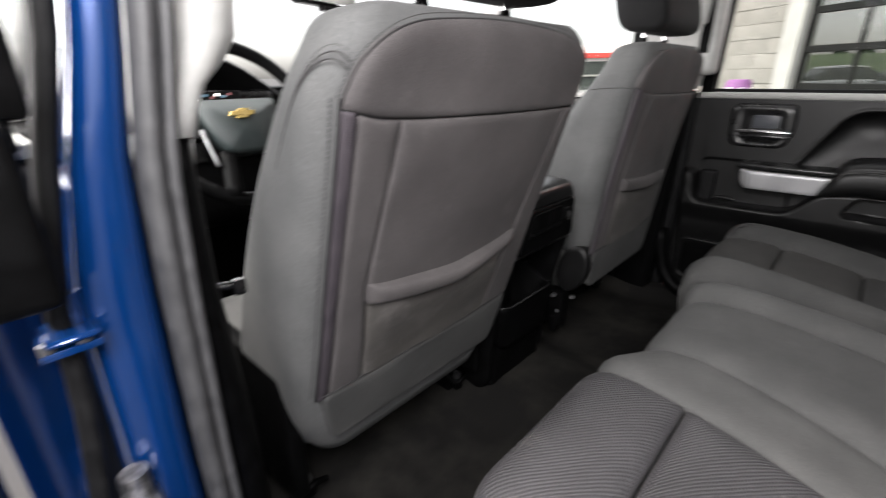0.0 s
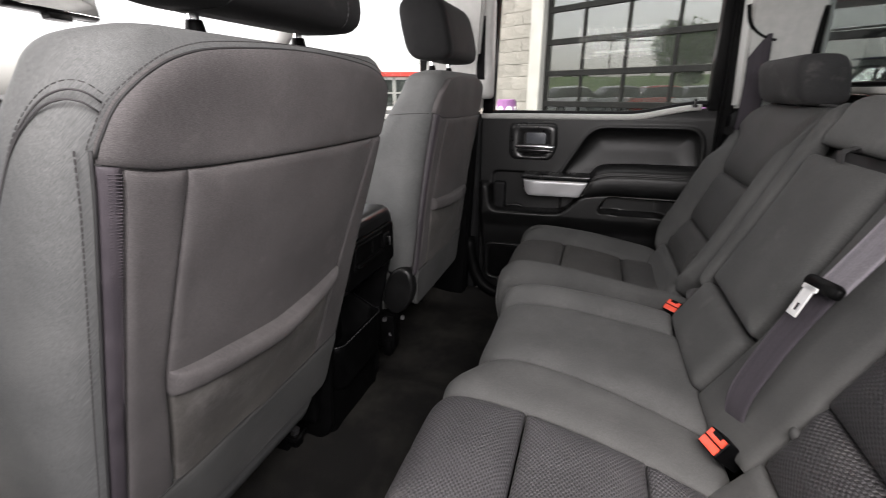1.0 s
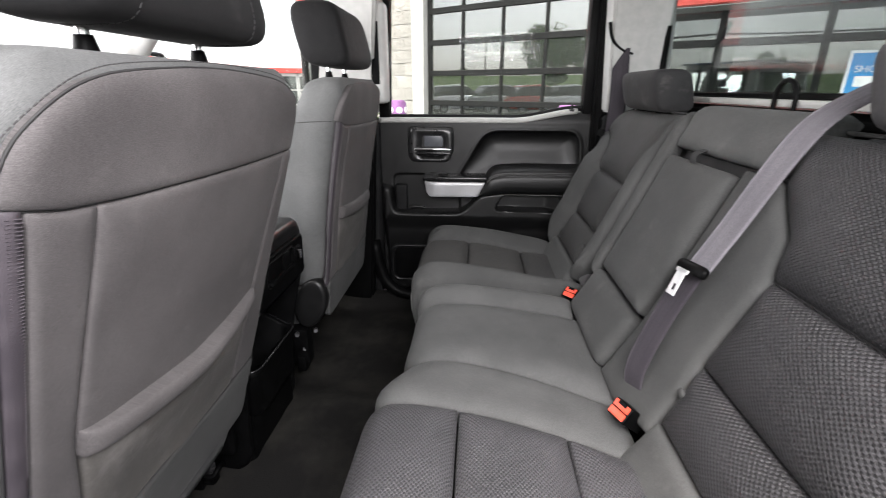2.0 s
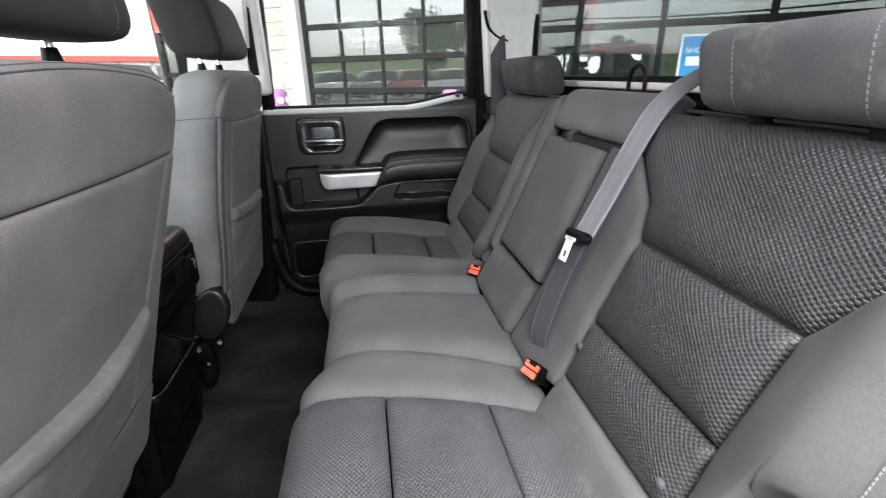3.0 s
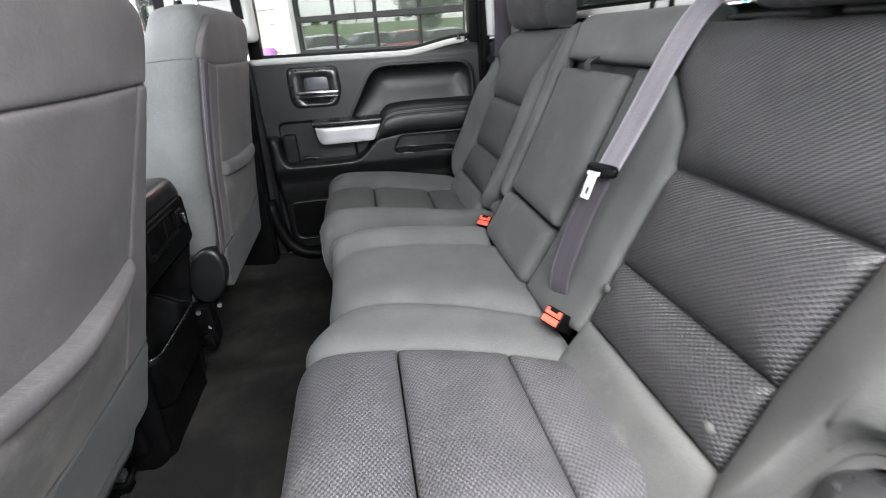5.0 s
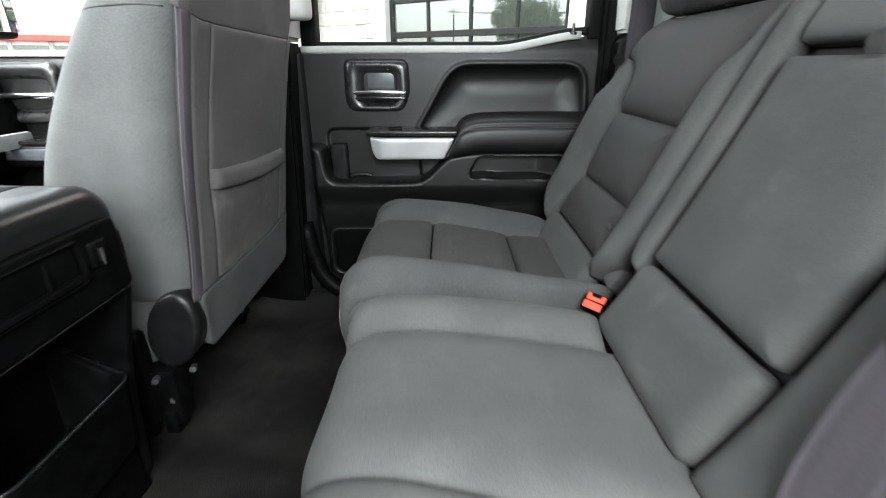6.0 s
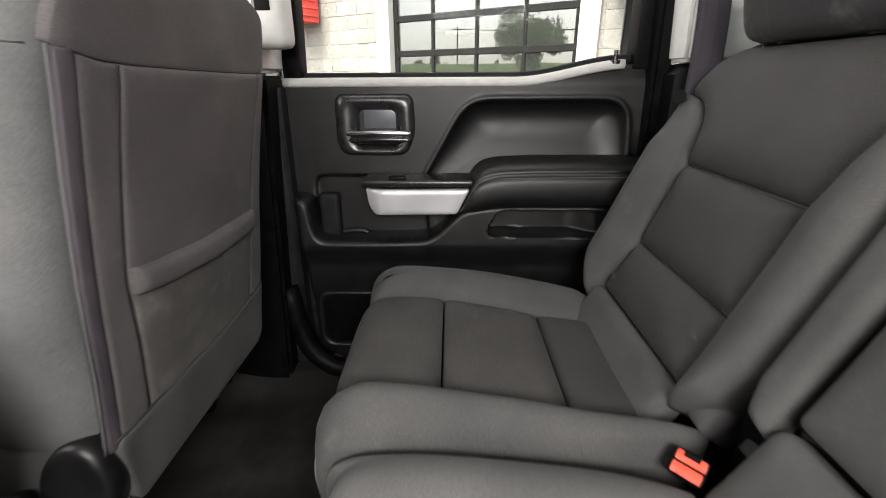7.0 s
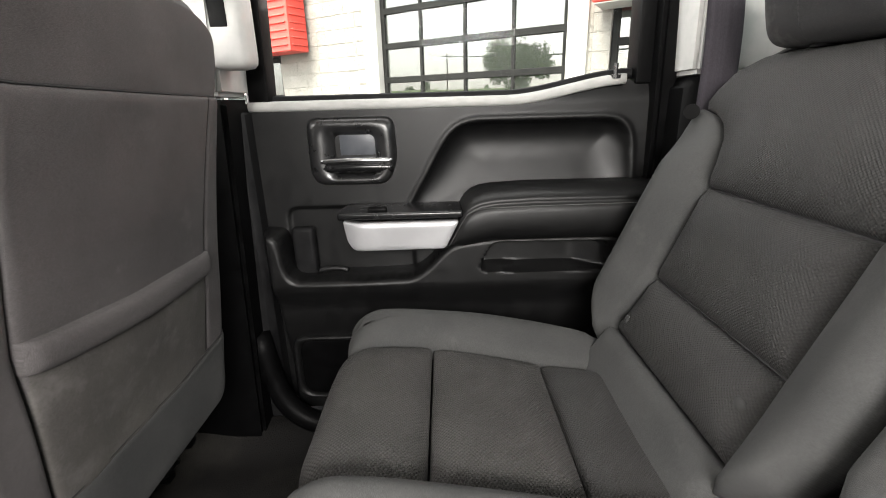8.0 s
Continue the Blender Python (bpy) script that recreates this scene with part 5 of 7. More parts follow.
# ---- belts and buckles ----
def buckle(at, turn, rise, label):
    b = thing("belt_buckle", at, label, "belt buckle", "belt buckles")
    m = Matrix.Translation(at) @ Matrix.Rotation(radians(turn), 4, "Z") @ Matrix.Rotation(radians(rise - 90), 4, "X") @ Matrix.Rotation(radians(180), 4, "Z") @ Matrix.Scale(0.8, 4)
    part("housing", boxed((-0.0225, -0.0185, -0.055), (0.0225, 0.0185, 0.006), 0.004, 3, m), BLACK, b, "black buckle housing")
    part("button", boxed((-0.0195, -0.016, 0.0), (0.0195, -0.001, 0.0085), 0.002, 2, m), RED, b, "bright red release button")
    part("slot_surround", boxed((-0.0195, 0.0015, 0.0), (0.0195, 0.016, 0.0085), 0.002, 2, m), RED, b, "red slot surround")
    part("slot", boxed((-0.0105, 0.0095, 0.005), (0.0105, 0.0170, 0.0091), 0.0006, 1, m), BLACK, b, "black slot")
    part("stalk", boxed((-0.016, -0.007, -0.11), (0.016, 0.007, -0.05), 0.004, 2, m), BLACK, b)
    return b


buckle((-0.276, -0.008, 0.389), 24, 40, "red-buttoned belt buckle between driver-side and middle rear places")
buckle((0.192, -0.020, 0.374), 42, 45, "red-buttoned belt buckle between middle and passenger-side rear places")

centre_belt = thing("seat_belt", (-0.2, -0.1, 0.4), "grey webbing centre seat belt hanging slack over the seat back", "seat belt", "seat belts")
top = [(-0.315, -0.335, 0.915), (-0.270, -0.285, 0.890), (-0.232, -0.252, 0.858), (-0.212, -0.226, 0.828), (-0.203, -0.196, 0.765), (-0.198, -0.165, 0.69), (-0.197, -0.138, 0.635), (-0.196, -0.122, 0.603)]
top = rounded(top, 2, closed=False)
ribbon("webbing", top, [(1, 0.10, 0.05)] * len(top), 0.0255, WEB, centre_belt)
low = rounded([(-0.192, -0.116, 0.595), (-0.192, -0.094, 0.545), (-0.198, -0.068, 0.484), (-0.212, -0.043, 0.425), (-0.226, -0.040, 0.392), (-0.236, -0.055, 0.35)], 2, closed=False)
ribbon("lap_webbing", low, [(1, 0.2, -0.1)] * len(low), 0.0258, WEB_SHADED, centre_belt, "folded lap webbing darkened for shade")
tm = Matrix.Translation((-0.198, -0.112, 0.605)) @ Matrix.Rotation(radians(22), 4, "X") @ Matrix.Rotation(radians(8), 4, "Y")
grip = corner_round([(-0.041, 0.004), (-0.038, -0.010), (0.038, -0.010), (0.041, 0.004), (0.030, 0.009), (-0.030, 0.009)], 0.006)
loft("tongue_grip", [[tm @ Vector((x * k, y, z * k)) for x, z in grip] for y, k in ((-0.005, 0.9), (-0.003, 1.0), (0.004, 1.0), (0.0065, 0.9))], BLACK, centre_belt, "black tongue grip")
bm = bmesh.new()
for x0, x1, z0, z1 in ((-0.005, 0.002, -0.052, -0.006), (0.012, 0.019, -0.052, -0.006), (0.0018, 0.0122, -0.052, -0.044), (0.0018, 0.0122, -0.033, -0.006), (-0.010, 0.024, -0.013, -0.006)):
    box(bm, (x0, 0.0075, z0), (x1, 0.0100, z1), 0.0006, 1, tm)
part("tongue", bm, LATCH, centre_belt, "bright steel tongue with a slot", smooth=False)

side_belt = thing("seat_belt", (0.70, -0.2, 0.6), "shoulder belt in shade-darkened webbing hanging down the rear pillar", "seat belt", "seat belts")
pts = rounded([(0.733, -0.225, 0.995), (0.727, -0.228, 0.93), (0.716, -0.230, 0.84), (0.710, -0.226, 0.74), (0.70, -0.215, 0.6), (0.69, -0.22, 0.42)], 2, closed=False)
ribbon("webbing", pts, [(0.28, 1.0, 0.0)] * len(pts), 0.0265, WEB_SHADED, side_belt)
slot = rounded([(0.733, -0.262, 0.978), (0.732, -0.232, 0.986), (0.730, -0.205, 1.004), (0.727, -0.186, 1.03), (0.724, -0.178, 1.07)], 3, closed=False)
tube("guide_slot", slot, 0.0055, BLACK, side_belt, "black curved slot in the pillar trim", 8)
bm = bmesh.new()
rod(bm, (0.70, -0.185, 0.735), (0.686, -0.178, 0.735), 0.012, 12)
part("stop_button", bm, BLACK, side_belt)

# ---- front seats ----
DRIVER_BACK = profile_surface([(0.700, 0.235), (0.676, 0.33), (0.640, 0.46), (0.612, 0.558), (0.573, 0.68), (0.536, 0.795), (0.511, 0.862), (0.513, 0.897), (0.545, 0.917), (0.60, 0.925)], 3, 1.0)
PASSENGER_BACK = profile_surface([(0.652, 0.20), (0.645, 0.26), (0.628, 0.38), (0.615, 0.50), (0.606, 0.57), (0.587, 0.68), (0.562, 0.795), (0.541, 0.862), (0.543, 0.897), (0.575, 0.917), (0.63, 0.925)], 3, 1.0)


BODY_Z = (0.20, 0.26, 0.34, 0.46, 0.58, 0.68, 0.76, 0.82, 0.858, 0.878, 0.890, 0.897)
BODY_W = (0.225, 0.262, 0.278, 0.286, 0.286, 0.284, 0.281, 0.274, 0.260, 0.250, 0.235, 0.205)


def bowed(cx, back):
    """The seat back: it stands out a little in its middle and turns in with the body at its edges."""
    zs = np.linspace(0.24, 0.889, 60)
    vs = np.array([back.along(z=z) for z in zs])

    def surf(u, v, h):
        u = np.asarray(u, float)
        v = np.asarray(v, float)
        z = np.interp(v, vs, zs)
        k = np.clip(1 - ((u - cx) / 0.27) ** 2, 0, 1) * smooth((z - 0.36) / 0.15) * smooth((0.88 - z) / 0.12)
        d = np.clip(np.abs(u - cx) - (np.interp(z, BODY_Z, BODY_W) - 0.048), 0, 0.045)
        turn = 0.048 - np.sqrt(0.048 ** 2 - d ** 2)
        return back(u, v, np.asarray(h, float) + 0.012 * k - turn * smooth((z - 0.24) / 0.1) * smooth((0.885 - z) / 0.05))
    return surf


def front_seat(cx, label, pocket, back, squeeze, depths, slack_out, hem_line, recliner, head):
    driver = back is DRIVER_BACK
    pz = lambda z: back.along(z=z)
    seat = thing("front_seat", (cx, 0.85, 0.05), label, "car seat", "front seats")
    # padded body
    rings = []
    for z, hw, dep, rr in zip(BODY_Z if driver else (0.345, 0.352, 0.370, 0.46) + BODY_Z[4:], BODY_W if driver else (0.21, 0.235, 0.262, 0.282) + BODY_W[4:], depths, (0.05, 0.06, 0.06, 0.055, 0.05, 0.05, 0.048, 0.046, 0.045, 0.042, 0.034, 0.024)):
        yb = float(back(0.0, pz(min(z, 0.86)), 0.0)[..., 1]) + (0.004 if driver else 0.011) + (0.012 if z < 0.24 else 0)
        yb += max(0, z - 0.86) * 0.24
        rings.append([(x, y, z) for x, y in round_rect(cx, yb + dep / 2, hw, dep / 2, rr, 7)])
    columns = [rounded(col, 3, closed=False) for col in zip(*rings)]
    fine = [list(ring) for ring in zip(*columns)]
    loft("backrest", fine, CLOTH_FLANK_LIT, seat, "padded cloth backrest sides")
    w = 0.252
    BOW = bowed(cx, back)
    q = lambda pts: [(cx + x, v) for x, v in pts]
    sag, bend, low = pz(0.795), pz(0.785), pz(0.778)
    hi = pz(0.889)
    x1 = -0.176
    side = [(w - 0.002, pz(0.81)), (w - 0.008, pz(0.828)), (w - 0.018, pz(0.845)), (w - 0.036, pz(0.861)), (w - 0.066, pz(0.875)), (w - 0.11, pz(0.884))]
    TOPEDGE = [tuple(e) for e in rounded(side + [(0, hi + 0.003)] + [(-x, v) for x, v in side[::-1]], 2, closed=False)]
    pad("upper_panel", q([(-w, sag), (x1 - 0.03, bend + 0.002), (x1 + 0.03, bend - 0.001), (w, low)] + TOPEDGE), BOW, CLOTH_BACK, seat, r=0.012 if driver else 0.05, puff=0.004 if driver else 0.0015, lift=0.0 if driver else -0.0015, extra=soft_wave(0.003), gap=0.0004)
    zip_w = 0.0175
    pad("zip_strip", q([(-w, pz(0.36)), (-w + 0.016, pz(0.36)), (-w + 0.016, sag - 0.0012), (-w, sag - 0.0012)]), BOW, ZIP, seat, "dark purple-grey zip strip", r=0.006, puff=0.003 if driver else 0.0006, lift=0.0 if driver else 0.0026, depth=0.01)
    if driver:
        bm = bmesh.new()
        for v in np.arange(pz(0.56), sag - 0.004, 0.0030):
            a, b = BOW(np.array([cx - w + 0.005, cx - w + 0.014]), np.array([v, v]), np.array([0.0024, 0.0026]))
            rod(bm, a, b, 0.0006, 4)
        part("zip_teeth", bm, ZIP, seat, "closed row of zip teeth")
    pad("side_panel", q([(-w + zip_w, pz(0.36)), (pocket[0] + 0.02, pz(0.36)), (pocket[0], pz(0.56)), (x1, bend - 0.0012), (x1 - 0.03, bend + 0.0008), (-w + zip_w, sag - 0.004)]), BOW, CLOTH_BACK, seat, r=0.01, puff=0.004, extra=soft_wave(0.002))
    pad("centre_panel", q([(pocket[0] + 0.012, pz(0.50)), (pocket[1], pz(0.50)), (w - 0.045, low - 0.0004), (x1 + 0.03, bend - 0.0022), (x1, bend - 0.0012), (pocket[0] + 0.001, pz(0.56))]), BOW, CLOTH_BACK, seat, r=0.01, puff=0.004, extra=soft_wave(0.003), centre=(cx + (pocket[0] + pocket[1]) / 2, pz(0.64)))
    pad("side_panel", q([(pocket[1] + 0.003, pz(0.36)), (w, pz(0.36)), (w, low - 0.0012), (w - 0.042, low - 0.0012), (pocket[1] + 0.003, pz(0.50))]), BOW, CLOTH_BACK, seat, r=0.01, puff=0.004)

    # map pocket that sags open, with a padded flat hem
    def slack(u, v, d):
        t = smooth((v - pz(0.37)) / (pz(0.55) - pz(0.37)))
        return slack_out * t * smooth(d / 0.05) + 0.002 * np.array([noise.noise(Vector((a * 14, b * 10, 5))) for a, b in zip(u, v)])

    (l0, l1), (m0, m1), (r0, r1) = hem_line
    pk = pad("pocket", q([(pocket[0] + 0.024, pz(0.362)), (pocket[1] - 0.002, pz(0.362)), (pocket[1] + 0.002, pz(r1 - 0.008)), ((pocket[0] + pocket[1]) / 2, pz(m1 - 0.010)), (pocket[0] + 0.004, pz(l1 - 0.008))]), BOW, CLOTH_DUSTY, seat, "dusty map pocket sewn to the seat back", r=0.012, puff=0.004, lift=0.001, extra=slack)
    tt = np.linspace(0, 1, 24)
    us = pocket[0] + 0.003 + (pocket[1] + 0.003 - pocket[0]) * tt
    along = lambda a, b, c: [pz(z) for z in np.interp(tt, (0, 0.10, 0.5, 0.9, 1), (a, a + (b - a) * 0.35, b, b + (c - b) * 0.72, c))]

    def stand(v, u, d):
        t = np.clip((u - cx - pocket[0]) / (pocket[1] - pocket[0]), 0, 1)
        return slack_out * 1.1 * np.sin(math.pi * t) ** 0.7

    strip("hem", list(zip(along(l0, m0, r0), cx + us)), list(zip(along(l1, m1, r1), cx + us)), lambda v, u, h: BOW(u, v, h), CLOTH_BACK, pk, "padded pocket hem", r=0.013, puff=0.0075, lift=0.0075, depth=0.03, extra=stand, gap=0.0005, n=12)
    hang = 0.0 if driver else 0.024
    pad("flap", q(corner_round([(-w + 0.030, pz(0.252)), (w - 0.022, pz(0.255)), (w + hang - 0.002, pz(0.30)), (w + hang, pz(0.383)), (0.1, pz(0.372)), (-w + 0.004, pz(0.372))], 0.02)), BOW, CLOTH_SIDE_LIT, seat, "lower closing flap", r=0.012, puff=0.004, lift=0.003, extra=soft_wave(0.004))
    us = np.linspace(-w + 0.006, w - 0.002, 30)
    tube("seam", BOW(cx + us, np.interp(us, (-w, 0.1, w), (pz(0.374), pz(0.374), pz(0.385))), np.full(30, 0.0045)), 0.0013, SEAM_AND_GAP, seat, "", 6)
    # piping round the upper panel with a stitch row on both sides, seam across
    edge = [(w, sag + 0.005)] + TOPEDGE + [(-w, sag + 0.005)]
    e = np.array(edge)
    if driver:
        tube("piping", BOW(cx + e[:, 0], e[:, 1], np.full(len(e), 0.0004)), 0.0012, SEAM_AND_GAP, seat, "", 6)
        e2 = dense(edge, 0.01)
        way = np.gradient(e2, axis=0)
        way /= np.linalg.norm(way, axis=1)[:, None]
        for off in (0.0055, -0.0055):
            row = e2 + off * np.stack([way[:, 1], -way[:, 0]], 1)
            stitches("stitching", BOW(cx + row[:, 0], row[:, 1], np.full(len(e2), 0.0018 if off < 0 else 0.0012)), PIPING, seat, 0.0055, 0.0038, 0.0006)
    us = np.linspace(-w, w, 30)
    tube("seam", BOW(cx + us, np.interp(us, (-w, x1 - 0.03, x1 + 0.03, w), (sag, bend + 0.002, bend - 0.001, low)) - 0.0006, np.full(30, -0.001)), 0.0010, SEAM_AND_GAP, seat, "", 6)
    if driver:
        tube("edge_seam", BOW(np.full(40, cx - w - 0.002), np.linspace(pz(0.36), sag + 0.01, 40), np.full(40, 0.0)), 0.0015, SEAM_AND_GAP, seat, "", 6)
        stitches("stitching", BOW(np.full(40, cx - w - 0.010), np.linspace(pz(0.37), sag + 0.01, 40), np.full(40, 0.0015)), PIPING, seat, 0.006, 0.004, 0.0008)
        # double shoulder seam that runs from the panel's corner over the side
        arc = np.array(rounded([(cx - 0.247, 0.526, 0.840), (cx - 0.2560, 0.527, 0.848), (cx - 0.2640, 0.537, 0.850), (cx - 0.2695, 0.557, 0.842), (cx - 0.2760, 0.583, 0.817), (cx - 0.2800, 0.61, 0.775), (cx - 0.2815, 0.633, 0.735)], 3, closed=False))
        for dy, dz, dx in ((0.0, 0.0, 0.0), (0.0035, -0.0065, -0.0012)):
            tube("shoulder_seam", arc + np.array([dx + 0.0008, dy, dz]), 0.0008, PIPING, seat, "", 6)
        stitches("stitching", arc + np.array([0.0012, -0.003, 0.006]), PIPING, seat, 0.006, 0.004, 0.0005)
    else:
        # the cover's cross seam goes on round the side
        yb = float(back(0.0, pz(0.795), 0.0)[..., 1])
        side_seam = [(cx - 0.2585, yb + 0.020, 0.796), (cx - 0.272, yb + 0.035, 0.797), (cx - 0.2778, yb + 0.058, 0.797), (cx - 0.2778, yb + 0.089, 0.795), (cx - 0.2722, yb + 0.111, 0.793), (cx - 0.261, yb + 0.125, 0.791)]
        tube("side_seam", rounded(side_seam, 2, closed=False), 0.0011, PIPING, seat, "", 6)
        tube("edge_seam", BOW(np.full(40, cx - w - 0.003), np.linspace(pz(0.36), sag, 40), np.full(40, 0.0004)), 0.0010, CLOTH_FLANK_LIT, seat, "", 6)
    # cushion and its plastic side shields
    ring = []
    for y, hw, z0, z1 in ((0.72, 0.24, 0.24, 0.38), (0.76, 0.265, 0.20, 0.41), (0.95, 0.275, 0.19, 0.405), (1.10, 0.27, 0.19, 0.42), (1.19, 0.25, 0.21, 0.41), (1.22, 0.22, 0.24, 0.37)):
        ring.append([(x, y, z) for x, z in round_rect(cx, (z0 + z1) / 2, hw, (z1 - z0) / 2, 0.05, 6)])
    if driver:
        ring = [[(cx + (x - cx) * 0.92, y, 0.19 + (z - 0.19) * 0.66) for x, y, z in r] for r in ring]
    loft("cushion", ring, CLOTH_TOP_LIT, seat, "charcoal cloth cushion")
    for sgn in (-1, 1):
        x = cx + sgn * 0.262
        part("side_shield", boxed((min(x - 0.012 * sgn, x + 0.02 * sgn), 0.735, 0.12), (max(x - 0.012 * sgn, x + 0.02 * sgn), 1.17, 0.385 if driver else 0.31), 0.012, 3), BLACK, seat, "black side shield")
        xr = cx + sgn * 0.235
        rail = part("rail", boxed((xr - 0.02, 0.80, 0.05), (xr + 0.02, 1.25, 0.085), 0.006), BLACK, seat, "black steel seat rail")
        bm = bmesh.new()
        box(bm, (xr - 0.015, 0.775, 0.06), (xr + 0.015, 0.83, 0.095), 0.006, 1)
        box(bm, (xr - 0.018, 0.80, 0.085), (xr + 0.018, 0.86, 0.21), 0.008, 1)
        part("bracket", bm, BLACK, rail, "black steel rail bracket")
        bm = bmesh.new()
        rod(bm, (xr, 0.79, 0.09), (xr, 0.785, 0.108), 0.011, 6)
        part("bolt", bm, STEEL, rail, "bright bolt head")
        loom = [(xr - 0.035, 0.80, 0.12), (xr - 0.02, 0.775, 0.085), (xr + 0.01, 0.77, 0.10), (xr + 0.04, 0.785, 0.075)]
        tube("wire_loom", rounded(loom, 3, closed=False), 0.006, BLACK, rail)
    for o in seat.children_recursive:
        for v in o.data.vertices if o.type == "MESH" else ():
            x, z = v.co.x + BASE[seat].x - cx, v.co.z + BASE[seat].z
            if driver and x > 0.0:
                # the side by the console draws in a little towards the floor
                x -= min(x / w, 1.05) * float(np.interp(z, (0.3, 0.5, 0.75, 0.9), (0.020, 0.014, 0.007, 0.004)))
            v.co.x = x * squeeze + cx - BASE[seat].x
    if recliner:
        # an upright oval cap with a rounded rim
        x, y, z = recliner
        rings = [[(x + dx, y + 0.045 * k * math.cos(a) - 0.015 * k * math.sin(a), z + 0.073 * k * math.sin(a)) for a in np.linspace(0, 2 * math.pi, 40, endpoint=False)] for dx, k in ((0.03, 0.98), (-0.006, 1.0), (-0.013, 0.975), (-0.017, 0.91), (-0.018, 0.80))]
        loft("recliner_cover", rings, PANEL, seat, "black oval recliner cover")
        bm = bmesh.new()
        box(bm, (x - 0.022, y + 0.015, 0.12), (x + 0.018, y + 0.075, 0.232), 0.008, 2)
        box(bm, (x - 0.030, y + 0.025, 0.10), (x + 0.012, y + 0.050, 0.150), 0.006, 2)
        stay = part("seat_bracket", bm, BLACK, seat, "black steel bracket under the recliner")
        for dx, dy, z in ((-0.034, 0.042, 0.222), (-0.020, 0.030, 0.170), (0.022, 0.010, 0.205)):
            bm = bmesh.new()
            rod(bm, (x + dx + 0.010, y + dy, z), (x + dx - 0.002, y + dy - 0.004, z + 0.002), 0.0062, 6)
            part("bolt", bm, STEEL, stay, "bright bolt head")
    headrest(seat, head[0], (head[1], head[2] + 0.005), 0.148, 0.064, 0.077, 0.908, CLOTH_HEAD_BACKLIT, 0.05, 0.011, SEAM_AND_GAP, head[3], 0.006, 0.13)
    return seat


front_seat(-0.378, "driver seat with charcoal cloth back, sewn map pocket and headrest", (-0.192, 0.162), DRIVER_BACK, 0.975, (0.205, 0.256, 0.256, 0.224, 0.192, 0.166, 0.133, 0.112, 0.104, 0.094, 0.076, 0.050), 0.012, ((0.534, 0.566), (0.520, 0.546), (0.545, 0.562)), None, (-0.385, 0.578, 0.992, 0.085))
front_seat(0.433, "front passenger seat with charcoal cloth back, sewn map pocket and headrest", (-0.190, 0.181), PASSENGER_BACK, 0.862, (0.18, 0.215, 0.225, 0.220, 0.203, 0.172, 0.140, 0.112, 0.104, 0.094, 0.076, 0.050), 0.004, ((0.540, 0.574), (0.523, 0.558), (0.516, 0.552)), (0.217, 0.679, 0.310), (0.452, 0.630, 0.996, 0.075))

# latch striker on the door side of the driver seat
lever = thing("belt_anchor", (-0.70, 0.70, 0.5), "chromed lower belt anchor beside the driver seat", "belt anchor")
bm = bmesh.new()
rod(bm, (-0.725, 0.715, 0.578), (-0.694, 0.707, 0.575), 0.006)
box(bm, (-0.702, 0.694, 0.564), (-0.686, 0.708, 0.586), 0.004, 2)
part("bolt", bm, GLOSS, lever)


# ---- centre console, dash, wheel ----
console = thing("centre_console", (0, 0.95, 0.05), "black moulded centre console with slots and bins in its rear face", "console")


def console_section(y, grow):
    """The console's cross-section: broad shoulders that roll over into the flat top."""
    r, top, half = 0.052 + grow * 0.4, 0.598 + grow, 0.116 + grow
    pts = [(-0.006 - half - 0.012, 0.446), (-0.006 - half - 0.004, 0.50)]
    pts += [(-0.006 - half + r - r * math.cos(t), top - r + r * math.sin(t)) for t in np.linspace(0, math.pi / 2, 9)]
    pts += [(-0.006 + half - r + r * math.sin(t), top - r + r * math.cos(t)) for t in np.linspace(0, math.pi / 2, 9)]
    pts += [(-0.006 + half + 0.004, 0.50), (-0.006 + half + 0.012, 0.446)]
    return [(x, y + 0.10 * (0.56 - z) * float(smooth((0.80 - y) / 0.16)), z) for x, z in pts]


ring = [console_section(y, g) for y, g in ((0.642, -0.030), (0.6385, -0.020), (0.640, -0.011), (0.646, -0.004), (0.655, 0.0), (0.708, 0.0), (0.7095, -0.003), (0.7125, -0.003), (0.714, 0.0), (0.80, 0.002), (0.94, 0.0), (0.958, -0.006), (0.966, -0.02))]
loft("lid", ring, LID, console, "smooth black armrest lid rolling over at its sides")
part("body", boxed((-0.128, 0.70, 0.44), (0.116, 1.32, 0.545), 0.02, 3), BLACK, console, "black console body")
part("base", boxed((-0.118, 0.80, 0.04), (0.118, 1.32, 0.46), 0.015, 2), BLACK, console)
part("foot", boxed((-0.112, 0.715, 0.04), (0.118, 0.81, 0.195), 0.02, 3), BLACK, console)


def console_face(u, v, h):
    u, v, h = np.broadcast_arrays(np.asarray(u, float), np.asarray(v, float), np.asarray(h, float))
    return np.stack([u, 0.636 + 0.10 * (0.56 - v) - h, v], -1)


pad("rear_plate", corner_round([(-0.126, 0.452), (0.110, 0.452), (0.092, 0.556), (-0.106, 0.556)], 0.014), console_face, BLACK, console, "black rear plate", r=0.006, puff=0.004, depth=0.012)
SLOT = corner_round([(-0.098, 0.497), (0.028, 0.497), (0.020, 0.543), (-0.096, 0.543)], 0.007)
pad("slot", SLOT, console_face, BLACK, console, "recessed slot", r=0.002, puff=0.0, lift=0.0045, depth=0.003)
frame_ring("slot_rim", corner_round([(-0.104, 0.491), (0.035, 0.491), (0.026, 0.548), (-0.102, 0.548)], 0.009), SLOT, lambda u, v, h: console_face(u, v, np.asarray(h) + 0.004), 0.006, BLACK, console)
part("divider", boxed((-0.022, 0.632, 0.500), (-0.018, 0.640, 0.541), 0.001), BLACK, console)
